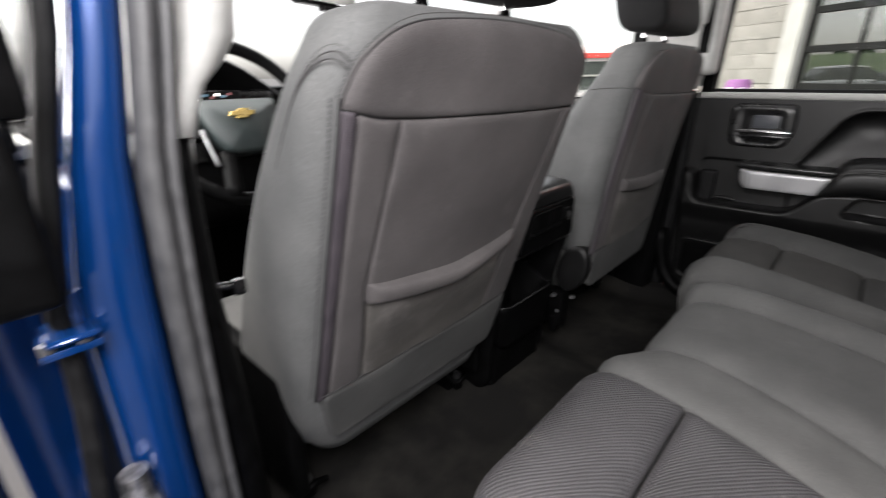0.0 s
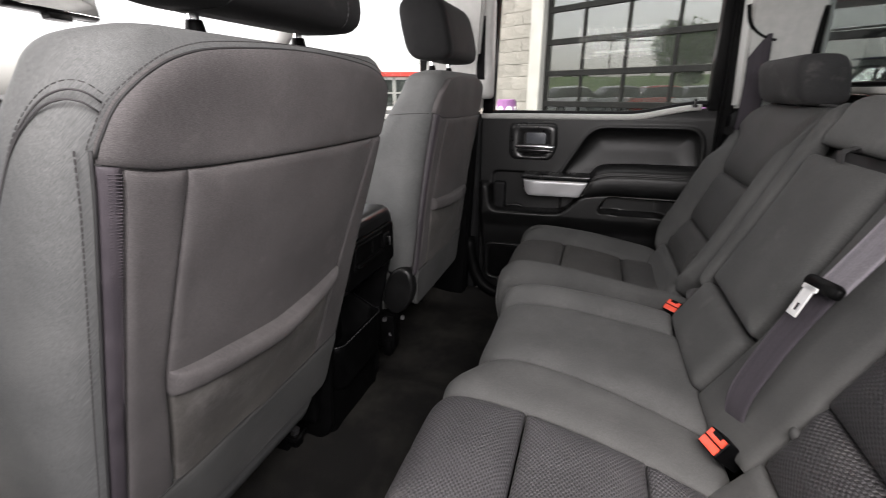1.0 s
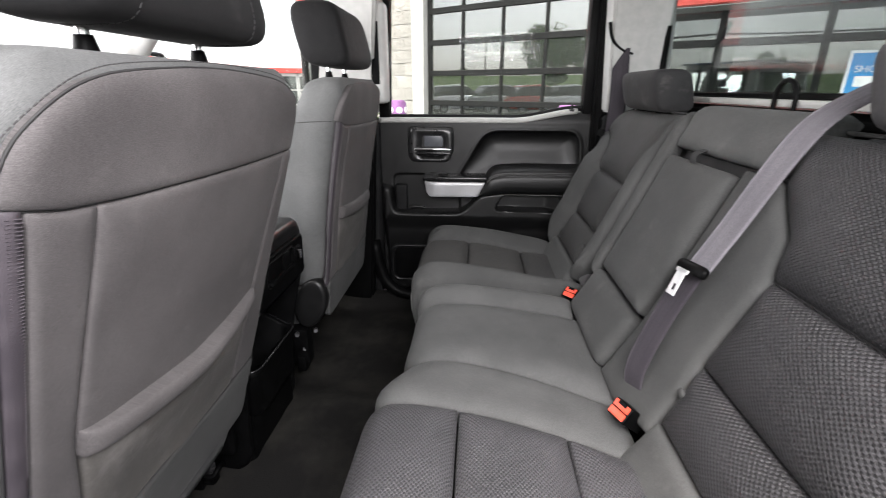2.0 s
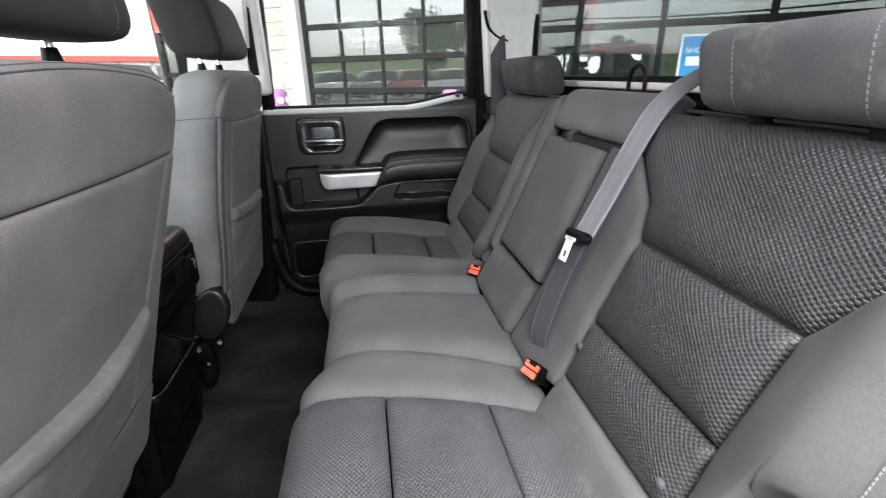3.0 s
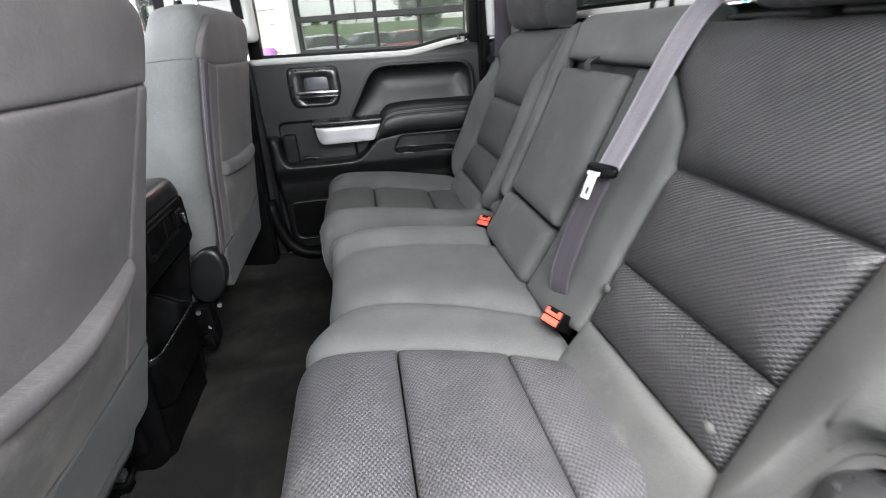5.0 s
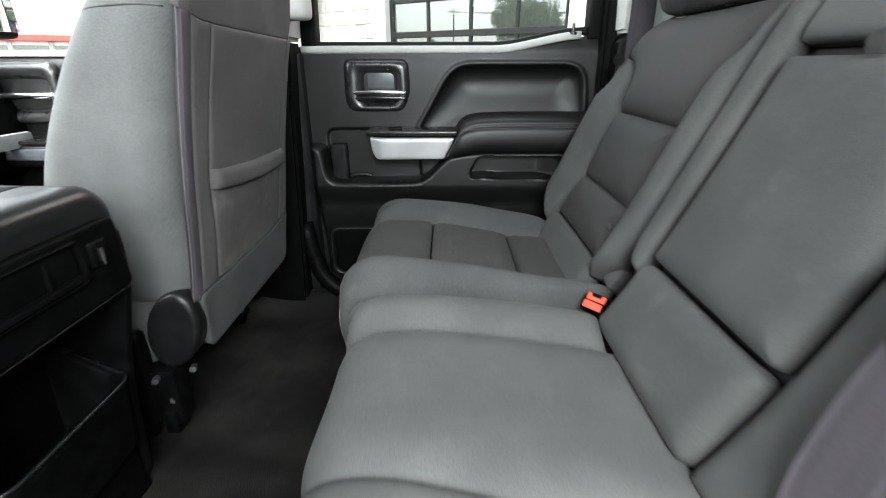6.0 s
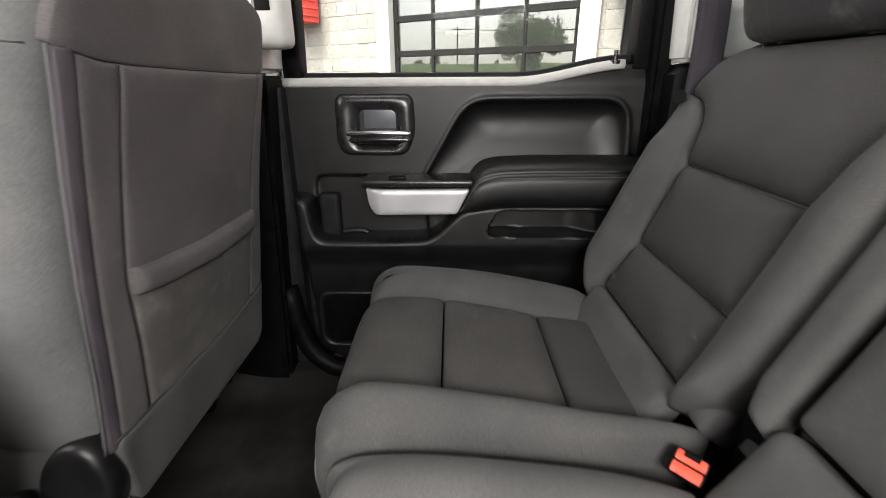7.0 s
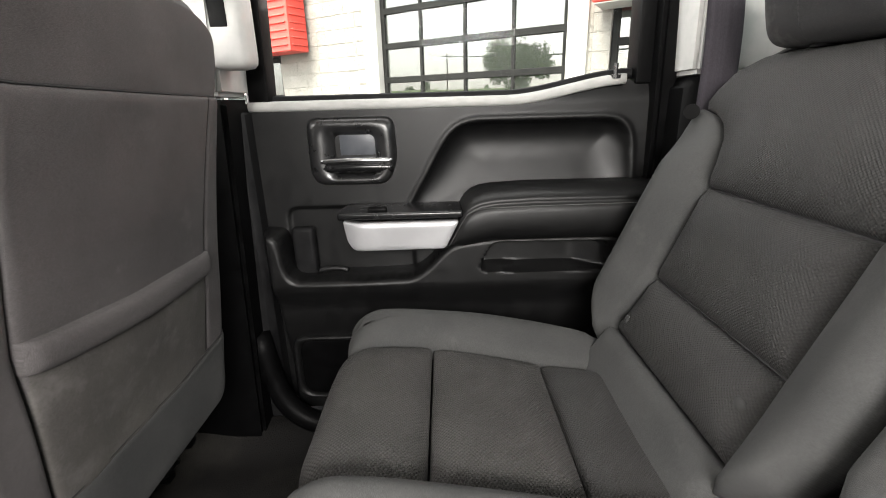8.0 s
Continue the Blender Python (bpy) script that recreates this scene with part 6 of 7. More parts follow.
part("slot_ledge", boxed((-0.094, 0.628, 0.4985), (0.024, 0.637, 0.506), 0.002, 2), BLACK, console)
cover = pad("socket_cover", corner_round([(0.040, 0.500), (0.072, 0.500), (0.068, 0.537), (0.038, 0.537)], 0.006), console_face, BLACK, console, "square socket cover", r=0.006, puff=0.006, lift=0.003)
part("socket_clip", boxed((0.041, 0.620, 0.508), (0.047, 0.630, 0.530), 0.002, 2), CHROME, cover, "chromed clip")
for x0, x1 in ((-0.134, -0.119), (0.106, 0.121)):
    outline = rounded([(0.652, 0.556), (0.650, 0.47), (0.668, 0.40), (0.690, 0.31), (0.706, 0.2), (0.712, 0.05), (0.90, 0.05), (0.90, 0.556)], 2)
    loft("side_panel", [[(x, 0.775 + (y - 0.775) * k, 0.303 + (z - 0.303) * k) for y, z in outline] for x, k in ((x0, 0.97), (x0 + 0.004, 1.0), (x1 - 0.004, 1.0), (x1, 0.97))], BLACK, console)
# open storage bin under the plate
rings = []
for z, grow, depth in ((0.185, -0.012, 0.0), (0.195, 0.0, 0.0), (0.29, 0.004, -0.006), (0.303, 0.006, -0.008), (0.306, 0.002, -0.004), (0.300, -0.004, 0.004), (0.205, -0.012, 0.012)):
    rings.append([(x, y, z + 0.05 * float(smooth((y - 0.70) / 0.09)) * float(smooth((z - 0.2) / 0.08))) for x, y in round_rect(-0.006, 0.755 + depth / 2, 0.105 + grow, 0.066 - depth / 2, 0.028, 6)])
storage = loft("storage_bin", rings, BLACK, console, "open black storage bin")
lip = [(x, y, 0.3065 + 0.05 * float(smooth((y - 0.70) / 0.09))) for x, y in round_rect(-0.006, 0.751, 0.1085, 0.071, 0.028, 6) if y < 0.80]
lip = sorted([p for p in lip if p[0] < -0.006], key=lambda p: (-round(p[1], 4), p[0])) + sorted([p for p in lip if p[0] >= -0.006], key=lambda p: (round(p[1], 4), p[0]))
tube("lip", lip, 0.0028, GLOSS, storage, "glossy lip", 8)
part("shift_trim", boxed((-0.09, 0.98, 0.555), (0.09, 1.28, 0.572), 0.006, 2), SILVER, console, "silver trim plate")

dash = thing("dashboard", (0, 1.55, 0.5), "dark moulded dashboard across the cab", "dashboard")
ring = []
for x in np.linspace(-0.82, 0.82, 48):
    hood = 0.05 * math.exp(-((x + 0.40) / 0.20) ** 4)
    rise = 0.15 * math.exp(-((x + 0.41) / 0.18) ** 2)
    ring.append([(x, y, z) for y, z in rounded([(1.40, 0.42), (1.37, 0.55), (1.40, 0.66), (1.42, 0.69 + 0.8 * rise), (1.40 - hood, 0.735 + rise), (1.52, 0.735 + 0.9 * rise), (1.66, 0.735 + 0.2 * rise), (1.76, 0.735), (1.76, 0.42)], 2)])
loft("shell", ring, BLACK, dash)
part("instrument_panel", boxed((-0.56, 1.375, 0.62), (-0.26, 1.41, 0.80), 0.02, 3), GLOSS, dash, "dark instrument cluster")
glass = part("display", boxed((-0.50, 1.370, 0.745), (-0.355, 1.3765, 0.80), 0.003, 1), GLOSS, dash, "lit instrument display")
for i, (x, z, w, m) in enumerate(((-0.472, 0.787, 0.010, LAMP_RED), (-0.458, 0.781, 0.006, LAMP_WHITE), (-0.446, 0.788, 0.012, LAMP_BLUE), (-0.428, 0.783, 0.007, LAMP_RED), (-0.416, 0.789, 0.009, LAMP_WHITE), (-0.400, 0.785, 0.010, LAMP_BLUE), (-0.385, 0.790, 0.006, LAMP_RED))):
    part("display_bar", boxed((x - w / 2, 1.3685, z - 0.003), (x + w / 2, 1.3702, z + 0.003), 0.0004, 1), m, glass)
part("centre_stack", boxed((-0.16, 1.32, 0.42), (0.16, 1.39, 0.70), 0.02, 3), BLACK, dash)
part("screen", boxed((-0.11, 1.314, 0.57), (0.11, 1.322, 0.68), 0.004, 1), GLOSS, dash, "dark display")
part("trim_band", boxed((0.18, 1.345, 0.52), (0.80, 1.365, 0.56), 0.008, 2), SILVER, dash, "silver trim band")

wheel = thing("steering_wheel", (-0.405, 1.25, 0.70), "grey-black steering wheel with silver spokes and gold emblem", "steering wheel")
WM = Matrix.Translation((-0.437, 1.227, 0.736)) @ Matrix.Rotation(radians(62), 4, "X")
rim = [WM @ Vector((0.188 * math.cos(a), 0.188 * math.sin(a), 0)) for a in np.linspace(0, 2 * math.pi, 64, endpoint=False)]
tube("rim", rim, 0.0155, BLACK, wheel, "", 12, closed=True)
bm = bmesh.new()
hub = [WM @ Vector((x, y, 0.0)) for x, y in corner_round([(-0.098, 0.038), (0.098, 0.038), (0.078, -0.03), (0.052, -0.085), (-0.052, -0.085), (-0.078, -0.03)], 0.022)]
top_l = [WM @ Vector((x * 0.93, y * 0.93, 0.035)) for x, y in corner_round([(-0.098, 0.038), (0.098, 0.038), (0.078, -0.03), (0.052, -0.085), (-0.052, -0.085), (-0.078, -0.03)], 0.022)]
mid_l = [WM @ Vector((x, y, 0.022)) for x, y in corner_round([(-0.098, 0.038), (0.098, 0.038), (0.078, -0.03), (0.052, -0.085), (-0.052, -0.085), (-0.078, -0.03)], 0.022)]
bm.free()
loft("hub", [hub, mid_l, top_l], HUB, wheel, "padded blue-grey hub")
for a, b in (((-0.09, 0.015), (-0.185, 0.03)), ((0.09, 0.015), (0.185, 0.03)), ((-0.088, -0.022), (-0.080, -0.105)), ((0.088, -0.022), (0.080, -0.105)), ((-0.05, -0.075), (-0.07, -0.175)), ((0.05, -0.075), (0.07, -0.175))):
    pts = [WM @ Vector((a[0] + (b[0] - a[0]) * t, a[1] + (b[1] - a[1]) * t, 0.012)) for t in np.linspace(0, 1, 6)]
    bright = -0.07 < a[1] < 0
    tube("spoke_trim" if bright else "spoke", pts, 0.007 if bright else 0.018, SILVER if bright else BLACK, wheel, "silver spoke trim" if bright else "", 10, flat=0.5)
bm = bmesh.new()
for lo, hi in (((-0.028, -0.006, 0.036), (0.028, 0.006, 0.041)), ((-0.012, -0.012, 0.036), (0.014, 0.012, 0.0405))):
    box(bm, lo, hi, 0.0015, 1, WM @ Matrix(((1, 0.35, 0, 0), (0, 1, 0, 0), (0, 0, 1, 0), (0, 0, 0, 1))))
part("emblem", bm, GOLD, wheel, "small gold emblem", smooth=False)
bm = bmesh.new()
rod(bm, (-0.437, 1.28, 0.71), (-0.437, 1.42, 0.64), 0.04, 16)
part("column", bm, BLACK, wheel)
bm = bmesh.new()
rod(bm, (-0.44, 1.29, 0.70), (-0.62, 1.25, 0.69), 0.008)
part("stalk", bm, BLACK, wheel, "indicator stalk")

mirror = thing("rear_view_mirror", (0.0, 1.40, 1.05), "black framed rear-view mirror under the windscreen header", "mirror")
mm = Matrix.Translation((-0.055, 1.38, 1.050)) @ Matrix.Rotation(radians(14), 4, "Z") @ Matrix.Rotation(radians(-6), 4, "X")
part("housing", boxed((-0.125, -0.005, -0.034), (0.125, 0.03, 0.034), 0.014, 3, mm), BLACK, mirror)
part("mirror_glass", boxed((-0.112, -0.008, -0.026), (0.112, -0.0052, 0.026), 0.001, 1, mm), MIRROR, mirror)
part("switch_pod", boxed((-0.03, -0.004, -0.046), (0.035, 0.02, -0.030), 0.006, 2, mm), BLACK, mirror, "black switch pod")
bm = bmesh.new()
rod(bm, mm @ Vector((0, 0.02, 0.02)), (-0.02, 1.43, 1.16), 0.012)
part("stem", bm, BLACK, mirror)


# ---- outdoors ----
GROUND = -0.70


def asphalt():
    m, nt, lk, bs = nodes_of("asphalt")
    big = contrast(nt, lk, noise_node(nt, lk, 0.6, 5.0), 0.3, 0.7)
    lk.new(ramp_mix(nt, lk, big, (0.045, 0.045, 0.047), (0.085, 0.083, 0.08)), bs.inputs["Base Color"])
    bump(nt, lk, noise_node(nt, lk, 90.0, 3.0), 0.6, 0.01, bs)
    bs.inputs["Roughness"].default_value = 0.85
    return m


def grass_material():
    m, nt, lk, bs = nodes_of("grass")
    big = contrast(nt, lk, noise_node(nt, lk, 1.5, 5.0), 0.3, 0.7)
    lk.new(ramp_mix(nt, lk, big, (0.05, 0.10, 0.025), (0.10, 0.15, 0.04)), bs.inputs["Base Color"])
    bump(nt, lk, noise_node(nt, lk, 30.0, 4.0), 1.0, 0.06, bs)
    bs.inputs["Roughness"].default_value = 1.0
    return m


def block_material():
    m, nt, lk, bs = nodes_of("split_face_block")
    big = contrast(nt, lk, noise_node(nt, lk, 2.2, 4.0), 0.3, 0.7)
    info = nt.new("ShaderNodeObjectInfo")
    c = ramp_mix(nt, lk, big, (0.23, 0.222, 0.20), (0.32, 0.31, 0.28))
    hs = nt.new("ShaderNodeHueSaturation")
    mr = nt.new("ShaderNodeMapRange")
    mr.inputs["To Min"].default_value, mr.inputs["To Max"].default_value = 0.9, 1.08
    lk.new(info.outputs["Random"], mr.inputs["Value"])
    lk.new(mr.outputs["Result"], hs.inputs["Value"])
    lk.new(c, hs.inputs["Color"])
    lk.new(hs.outputs["Color"], bs.inputs["Base Color"])
    rough = noise_node(nt, lk, 9.0, 7.0, 0.66)
    bump(nt, lk, rough, 1.0, 0.03, bs)
    bs.inputs["Roughness"].default_value = 0.95
    return m


ASPHALT, GRASS, BLOCK = asphalt(), grass_material(), block_material()
WHITE_TRIM = surface("pale_wall_trim", (0.36, 0.36, 0.335), (0.43, 0.43, 0.40), 0.7, scale=4)
FRAME_GREY = surface("dark_bronze_frame", (0.009, 0.0095, 0.009), (0.015, 0.0155, 0.0148), 0.6, scale=6, spec=0.12)
RED_METAL = surface("red_painted_metal", (0.60, 0.06, 0.045), (0.68, 0.075, 0.055), 0.5, scale=5)
DARK_ROOM = surface("dim_shop_interior", (0.10, 0.10, 0.10), (0.17, 0.168, 0.16), 0.9, scale=2)
PURPLE = surface("purple_sleeve", (0.28, 0.12, 0.29), (0.34, 0.15, 0.35), 0.6)
DOTS = surface("white_dots", (0.8, 0.78, 0.8), (0.85, 0.84, 0.85), 0.6)
BARK = surface("bark", (0.06, 0.045, 0.035), (0.11, 0.085, 0.065), 0.95, scale=12)
LEAF = surface("leaves", (0.035, 0.085, 0.018), (0.085, 0.15, 0.035), 0.7, scale=2.5)
PAPER = surface("white_sheet", (0.78, 0.77, 0.74), (0.84, 0.83, 0.8), 0.8, scale=5)
SIGN_BLUE = surface("sign_blue", (0.03, 0.25, 0.55), (0.035, 0.28, 0.6), 0.5)
SIGN_WHITE = surface("sign_white", (0.8, 0.8, 0.8), (0.84, 0.84, 0.84), 0.5)
TYRE = surface("tyre_rubber", (0.015, 0.015, 0.015), (0.025, 0.025, 0.025), 0.8)
# white for the bar that stands in for a bright reflection
GLINT_WHITE = surface("glint_white", (0.8, 0.8, 0.8), (0.8, 0.8, 0.8), 0.5)
LAMP_WHITE.node_tree.nodes["Principled BSDF"].inputs["Emission Color"].default_value = (1, 1, 0.97, 1)
LAMP_WHITE.node_tree.nodes["Principled BSDF"].inputs["Emission Strength"].default_value = 1.5

bm = bmesh.new()
N = 40
g = [[bm.verts.new((x, y, GROUND + 0.02 * noise.noise(Vector((x * 0.2, y * 0.2, 0))))) for x in np.concatenate([[-2500, -400, -100], np.linspace(-40, 40, N), [100, 400, 2500]])] for y in np.concatenate([[-2500, -400, -100], np.linspace(-40, 40, N), [100, 400, 2500]])]
for a, b in zip(g[:-1], g[1:]):
    for i in range(len(a) - 1):
        bm.faces.new((a[i], a[i + 1], b[i + 1], b[i]))
solo("ground", bm, ASPHALT, "worn grey asphalt car park", "ground", "structure")

# the shop: a wall set at an angle to the truck. s runs along it, towards the truck's front; o out from it
WD, WN = Vector((0.512, 0.859, 0)), Vector((-0.859, 0.512, 0))
W0 = Vector((6.27, -0.043, 0))
WALL = Matrix(((WN.x, WD.x, 0, W0.x), (WN.y, WD.y, 0, W0.y), (0, 0, 1, 0), (0, 0, 0, 1)))  # local x = out, y = along


def wbox(bm, s0, s1, o0, o1, z0, z1, bevel=0.0):
    return box(bm, (o0, s0, z0), (o1, s1, z1), bevel, 1, WALL)


def wboxed(*a, **k):
    bm = bmesh.new()
    wbox(bm, *a, **k)
    return bm


shop = thing("shop_building", W0 + Vector((0, 0, GROUND)), "single-storey shop of pale split-face block with glazed openings", "building")
bm = bmesh.new()
wbox(bm, -9.0, 4.5, -0.9, -0.88, GROUND, 4.2)
wbox(bm, 4.48, 4.5, -0.9, -0.04, GROUND, 4.2)
part("back_wall", bm, DARK_ROOM, shop, "dark interior seen through the glass")
bm = bmesh.new()
for s0, s1, z0, z1 in ((1.60, 2.70, GROUND, 4.2), (-1.86, -1.62, GROUND, 4.2), (2.70, 3.48, GROUND, 1.55), (-1.62, 1.60, 3.3, 4.2), (-9, -1.86, 2.3, 4.2), (3.48, 4.5, 2.2, 4.2), (-9, -1.86, GROUND, -0.25), (3.48, 4.5, GROUND, -0.3), (2.70, 3.48, 1.55, 4.2)):
    wbox(bm, s0, s1, -0.30, -0.055, z0, z1)
part("wall", bm, BLOCK, shop, "pale block wall")
for s0, s1 in ((1.36, 1.60), (-1.62, -1.385)):
    part("jamb", wboxed(s0, s1, -0.28, 0.02, GROUND, 3.3, bevel=0.01), WHITE_TRIM, shop, "pale smooth door jamb")
part("roof_slab", wboxed(-9, 4.5, -6.0, 0.1, 4.2, 4.4), FRAME_GREY, shop)

# glazed overhead door
gdoor = thing("garage_door", W0 + Vector((0, 0, GROUND)), "closed glazed overhead shop door with dark bronze bars", "garage door")
RAILS = [1.114 + 0.4575 * k for k in range(-4, 5)]
BARS = [1.345, 0.69, 0.0, -0.68, -1.36]
for z in RAILS:
    part("rail", wboxed(-1.385, 1.36, -0.16, -0.10, z - 0.042, z + 0.042, bevel=0.006), FRAME_GREY, gdoor)
for i, s in enumerate(BARS):
    w = 0.05 if i in (0, 4) else 0.022
    part("stile", wboxed(s - w, s + w, -0.155, -0.103, GROUND, 3.25, bevel=0.004), FRAME_GREY, gdoor)
for z0, z1 in zip(RAILS[:-1], RAILS[1:]):
    for a, b in zip(BARS[:-1], BARS[1:]):
        part("pane", wboxed(b + 0.02, a - 0.02, -0.131, -0.127, z0 + 0.04, z1 - 0.04), SHOP_GLASS, gdoor)
# shop windows on both sides
def shop_window(name, s0, s1, bars, rails, label):
    w = thing(name, WALL @ Vector((0, (s0 + s1) / 2, 0)), label, "shop window")
    for s in [s0, *bars, s1]:
        part("bar", wboxed(s - 0.035, s + 0.035, -0.17, -0.09, -0.25, 2.3, bevel=0.005), FRAME_GREY, w)
    for z in rails:
        part("rail", wboxed(min(s0, s1), max(s0, s1), -0.165, -0.095, z - 0.04, z + 0.04, bevel=0.005), FRAME_GREY, w)
    edges = sorted([s0, *bars, s1])
    for a, b in zip(edges[:-1], edges[1:]):
        for z0, z1 in zip(sorted(rails)[:-1], sorted(rails)[1:]):
            part("pane", wboxed(a + 0.03, b - 0.03, -0.132, -0.128, z0 + 0.035, z1 - 0.035), SHOP_GLASS, w)
    return w


shop_window("shop_window", -1.90, -8.5, (-2.80, -3.75, -4.85, -5.95, -7.1), (-0.2, 1.37, 2.26), "large shop window with bronze bars behind the truck")
shop_window("shop_window", 3.52, 4.45, (4.0,), (-0.25, 0.95, 1.55), "large shop window with bronze bars ahead of the truck")
# added white bar: imitates a reflection on the overhead door's glass
glint = thing("ceiling_light", WALL @ Vector((-0.75, 0.4, 1.42)), "long white bar inside the shop, put in for a reflection on the glass", "ceiling light")
part("diffuser", wboxed(-0.15, 0.85, -0.80, -0.70, 1.40, 1.445, bevel=0.01), GLINT_WHITE, glint)

# red awnings
for s0, s1, z0 in ((-8.8, -1.74, 1.70),):
    aw = thing("awning", WALL @ Vector((0.2, (s0 + s1) / 2, z0)), "red painted metal awning over the shop window", "awning", "shop awnings")
    part("fascia", wboxed(s0, s1, -0.04, 0.42, z0, z0 + 0.5, bevel=0.015), RED_METAL, aw)
    part("soffit", wboxed(s0 + 0.02, s1 - 0.02, 0.0, 0.40, z0 - 0.012, z0 - 0.002), WHITE_TRIM, aw, "pale soffit")
vent = thing("louvre_box", WALL @ Vector((0.2, 3.2, 1.6)), "red louvred metal box on the shop wall", "louvre box")
part("body", wboxed(2.74, 3.95, 0.0, 0.36, 1.60, 3.4, bevel=0.01), RED_METAL, vent)
for k in range(16):
    z = 1.68 + 0.105 * k
    part("slat", wboxed(2.80, 3.90, 0.36, 0.385, z, z + 0.018, bevel=0.004), RED_METAL, vent)
    part("slat", wboxed(2.715, 2.74, 0.04, 0.33, z, z + 0.018, bevel=0.004), RED_METAL, vent)

# blue advertising board behind the rear window
board = thing("advert_board", WALL @ Vector((0.05, -4.25, 0.9)), "blue and white advertising board in the shop window", "sign")
part("panel", wboxed(-4.60, -3.97, -0.088, -0.075, 0.74, 1.24, bevel=0.004), SIGN_WHITE, board)
part("blue_field", wboxed(-4.575, -3.995, -0.075, -0.070, 0.765, 1.215), SIGN_BLUE, board, "blue field")
for text, size, s, z in (("SHOW ME THE", 0.092, -4.03, 1.035),):
    cu = bpy.data.curves.new("lettering", "FONT")
    cu.body, cu.size, cu.extrude = text, size, 0.002
    tmp = new("lettering_curve", cu)
    dg = bpy.context.evaluated_depsgraph_get()
    me = bpy.data.meshes.new_from_object(tmp.evaluated_get(dg))
    bpy.data.objects.remove(tmp)
    # letters read from outside the shop
    me.transform(WALL @ Matrix(((0, 0, 1, -0.066), (-1, 0, 0, s), (0, 1, 0, z), (0, 0, 0, 1))))
    finish(me, SIGN_WHITE, False)
    link_part("lettering", me, board, "white lettering")
bm = bmesh.new()
for a, b in ((-4.05, -4.53),):
    wbox(bm, b, a, -0.070, -0.066, 0.90, 1.00)
part("brand_bar", bm, SIGN_WHITE, board, "white bar in place of a brand name")


# bollards with dotted sleeves
def bollard(x, y, top):
    at = Vector((x, y, GROUND))
    b = thing("bollard", at, "bollard in a purple sleeve with white dots", "bollard", "bollards")
    bm = bmesh.new()
    rod(bm, at, at + Vector((0, 0, top - GROUND)), 0.075, 24)
    bmesh.ops.bevel(bm, geom=[e for e in bm.edges if e.calc_length() < 0.05], offset=0.012, segments=2, affect="EDGES")
    part("sleeve", bm, PURPLE, b)
    bm = bmesh.new()
    for k in range(9):
        for j in range(7):
            a = 2 * math.pi * (j + 0.5 * (k % 2)) / 7
            z = top - 0.07 - k * 0.12
            n = Vector((math.cos(a), math.sin(a), 0))
            rod(bm, at + n * 0.073 + Vector((0, 0, z - GROUND)), at + n * 0.078 + Vector((0, 0, z - GROUND)), 0.024, 10)
    part("dot_pattern", bm, DOTS, b, "white dots")


bollard(2.72, 0.86, 0.79)
bollard(2.95, -0.49, 0.75)

# shrub beside the wall
shrub = thing("shrub", WALL @ Vector((0.3, 2.3, GROUND)), "small green shrub against the block wall", "shrub")


def leaf_cloud(centre, radius, count, size, seed, squash=0.8):
    rnd = random.Random(seed)
    verts, faces = [], []
    clumps = [(centre + Vector((rnd.gauss(0, 0.45), rnd.gauss(0, 0.45), rnd.gauss(0, 0.35))) * radius, radius * rnd.uniform(0.25, 0.5)) for _ in range(22)]
    for _ in range(count):
        c, r = rnd.choice(clumps)
        d = Vector((rnd.gauss(0, 1), rnd.gauss(0, 1), rnd.gauss(0, squash))).normalized() * r * rnd.uniform(0.5, 1.05)
        p = c + d
        a = Vector((rnd.gauss(0, 1), rnd.gauss(0, 1), rnd.gauss(0, 1))).normalized()
        b = a.cross(Vector((rnd.gauss(0, 1), rnd.gauss(0, 1), rnd.gauss(0, 1)))).normalized()
        k = size * rnd.uniform(0.6, 1.3)
        i = len(verts)
        verts += [p - a * k, p + b * k * 0.45, p + a * k, p - b * k * 0.45]
        faces.append((i, i + 1, i + 2, i + 3))
    me = bpy.data.meshes.new("crown")
    me.from_pydata([tuple(v) for v in verts], [], faces)
    return me


me = leaf_cloud(WALL @ Vector((0.3, 2.3, 0.0)), 0.5, 2500, 0.05, 4)
finish(me, LEAF, False)
link_part("crown", me, shrub)
bm = bmesh.new()
rod(bm, WALL @ Vector((0.3, 2.3, GROUND)), WALL @ Vector((0.3, 2.3, 0.1)), 0.03, 8, 0.015)
part("stem", bm, BARK, shrub)


# trees and parked cars across the lot: they stand in the shop's reflections
def tree(x, y, h, seed):
    t = thing("tree", (x, y, GROUND), "leafy green tree on the grass bank", "tree", "trees")
    rnd = random.Random(seed)
    bm = bmesh.new()
    rod(bm, (x, y, GROUND), (x + 0.1, y, GROUND + h * 0.45), 0.22, 10, 0.13)
    for _ in range(7):
        a = rnd.uniform(0, 6.28)
        rod(bm, (x + 0.1, y, GROUND + h * rnd.uniform(0.3, 0.45)), (x + math.cos(a) * h * 0.22, y + math.sin(a) * h * 0.22, GROUND + h * rnd.uniform(0.55, 0.8)), 0.08, 8, 0.03)
    part("trunk", bm, BARK, t)
    me = leaf_cloud(Vector((x, y, GROUND + h * 0.66)), h * 0.36, 9000, 0.16, seed)
    finish(me, LEAF, False)
    link_part("crown", me, t)


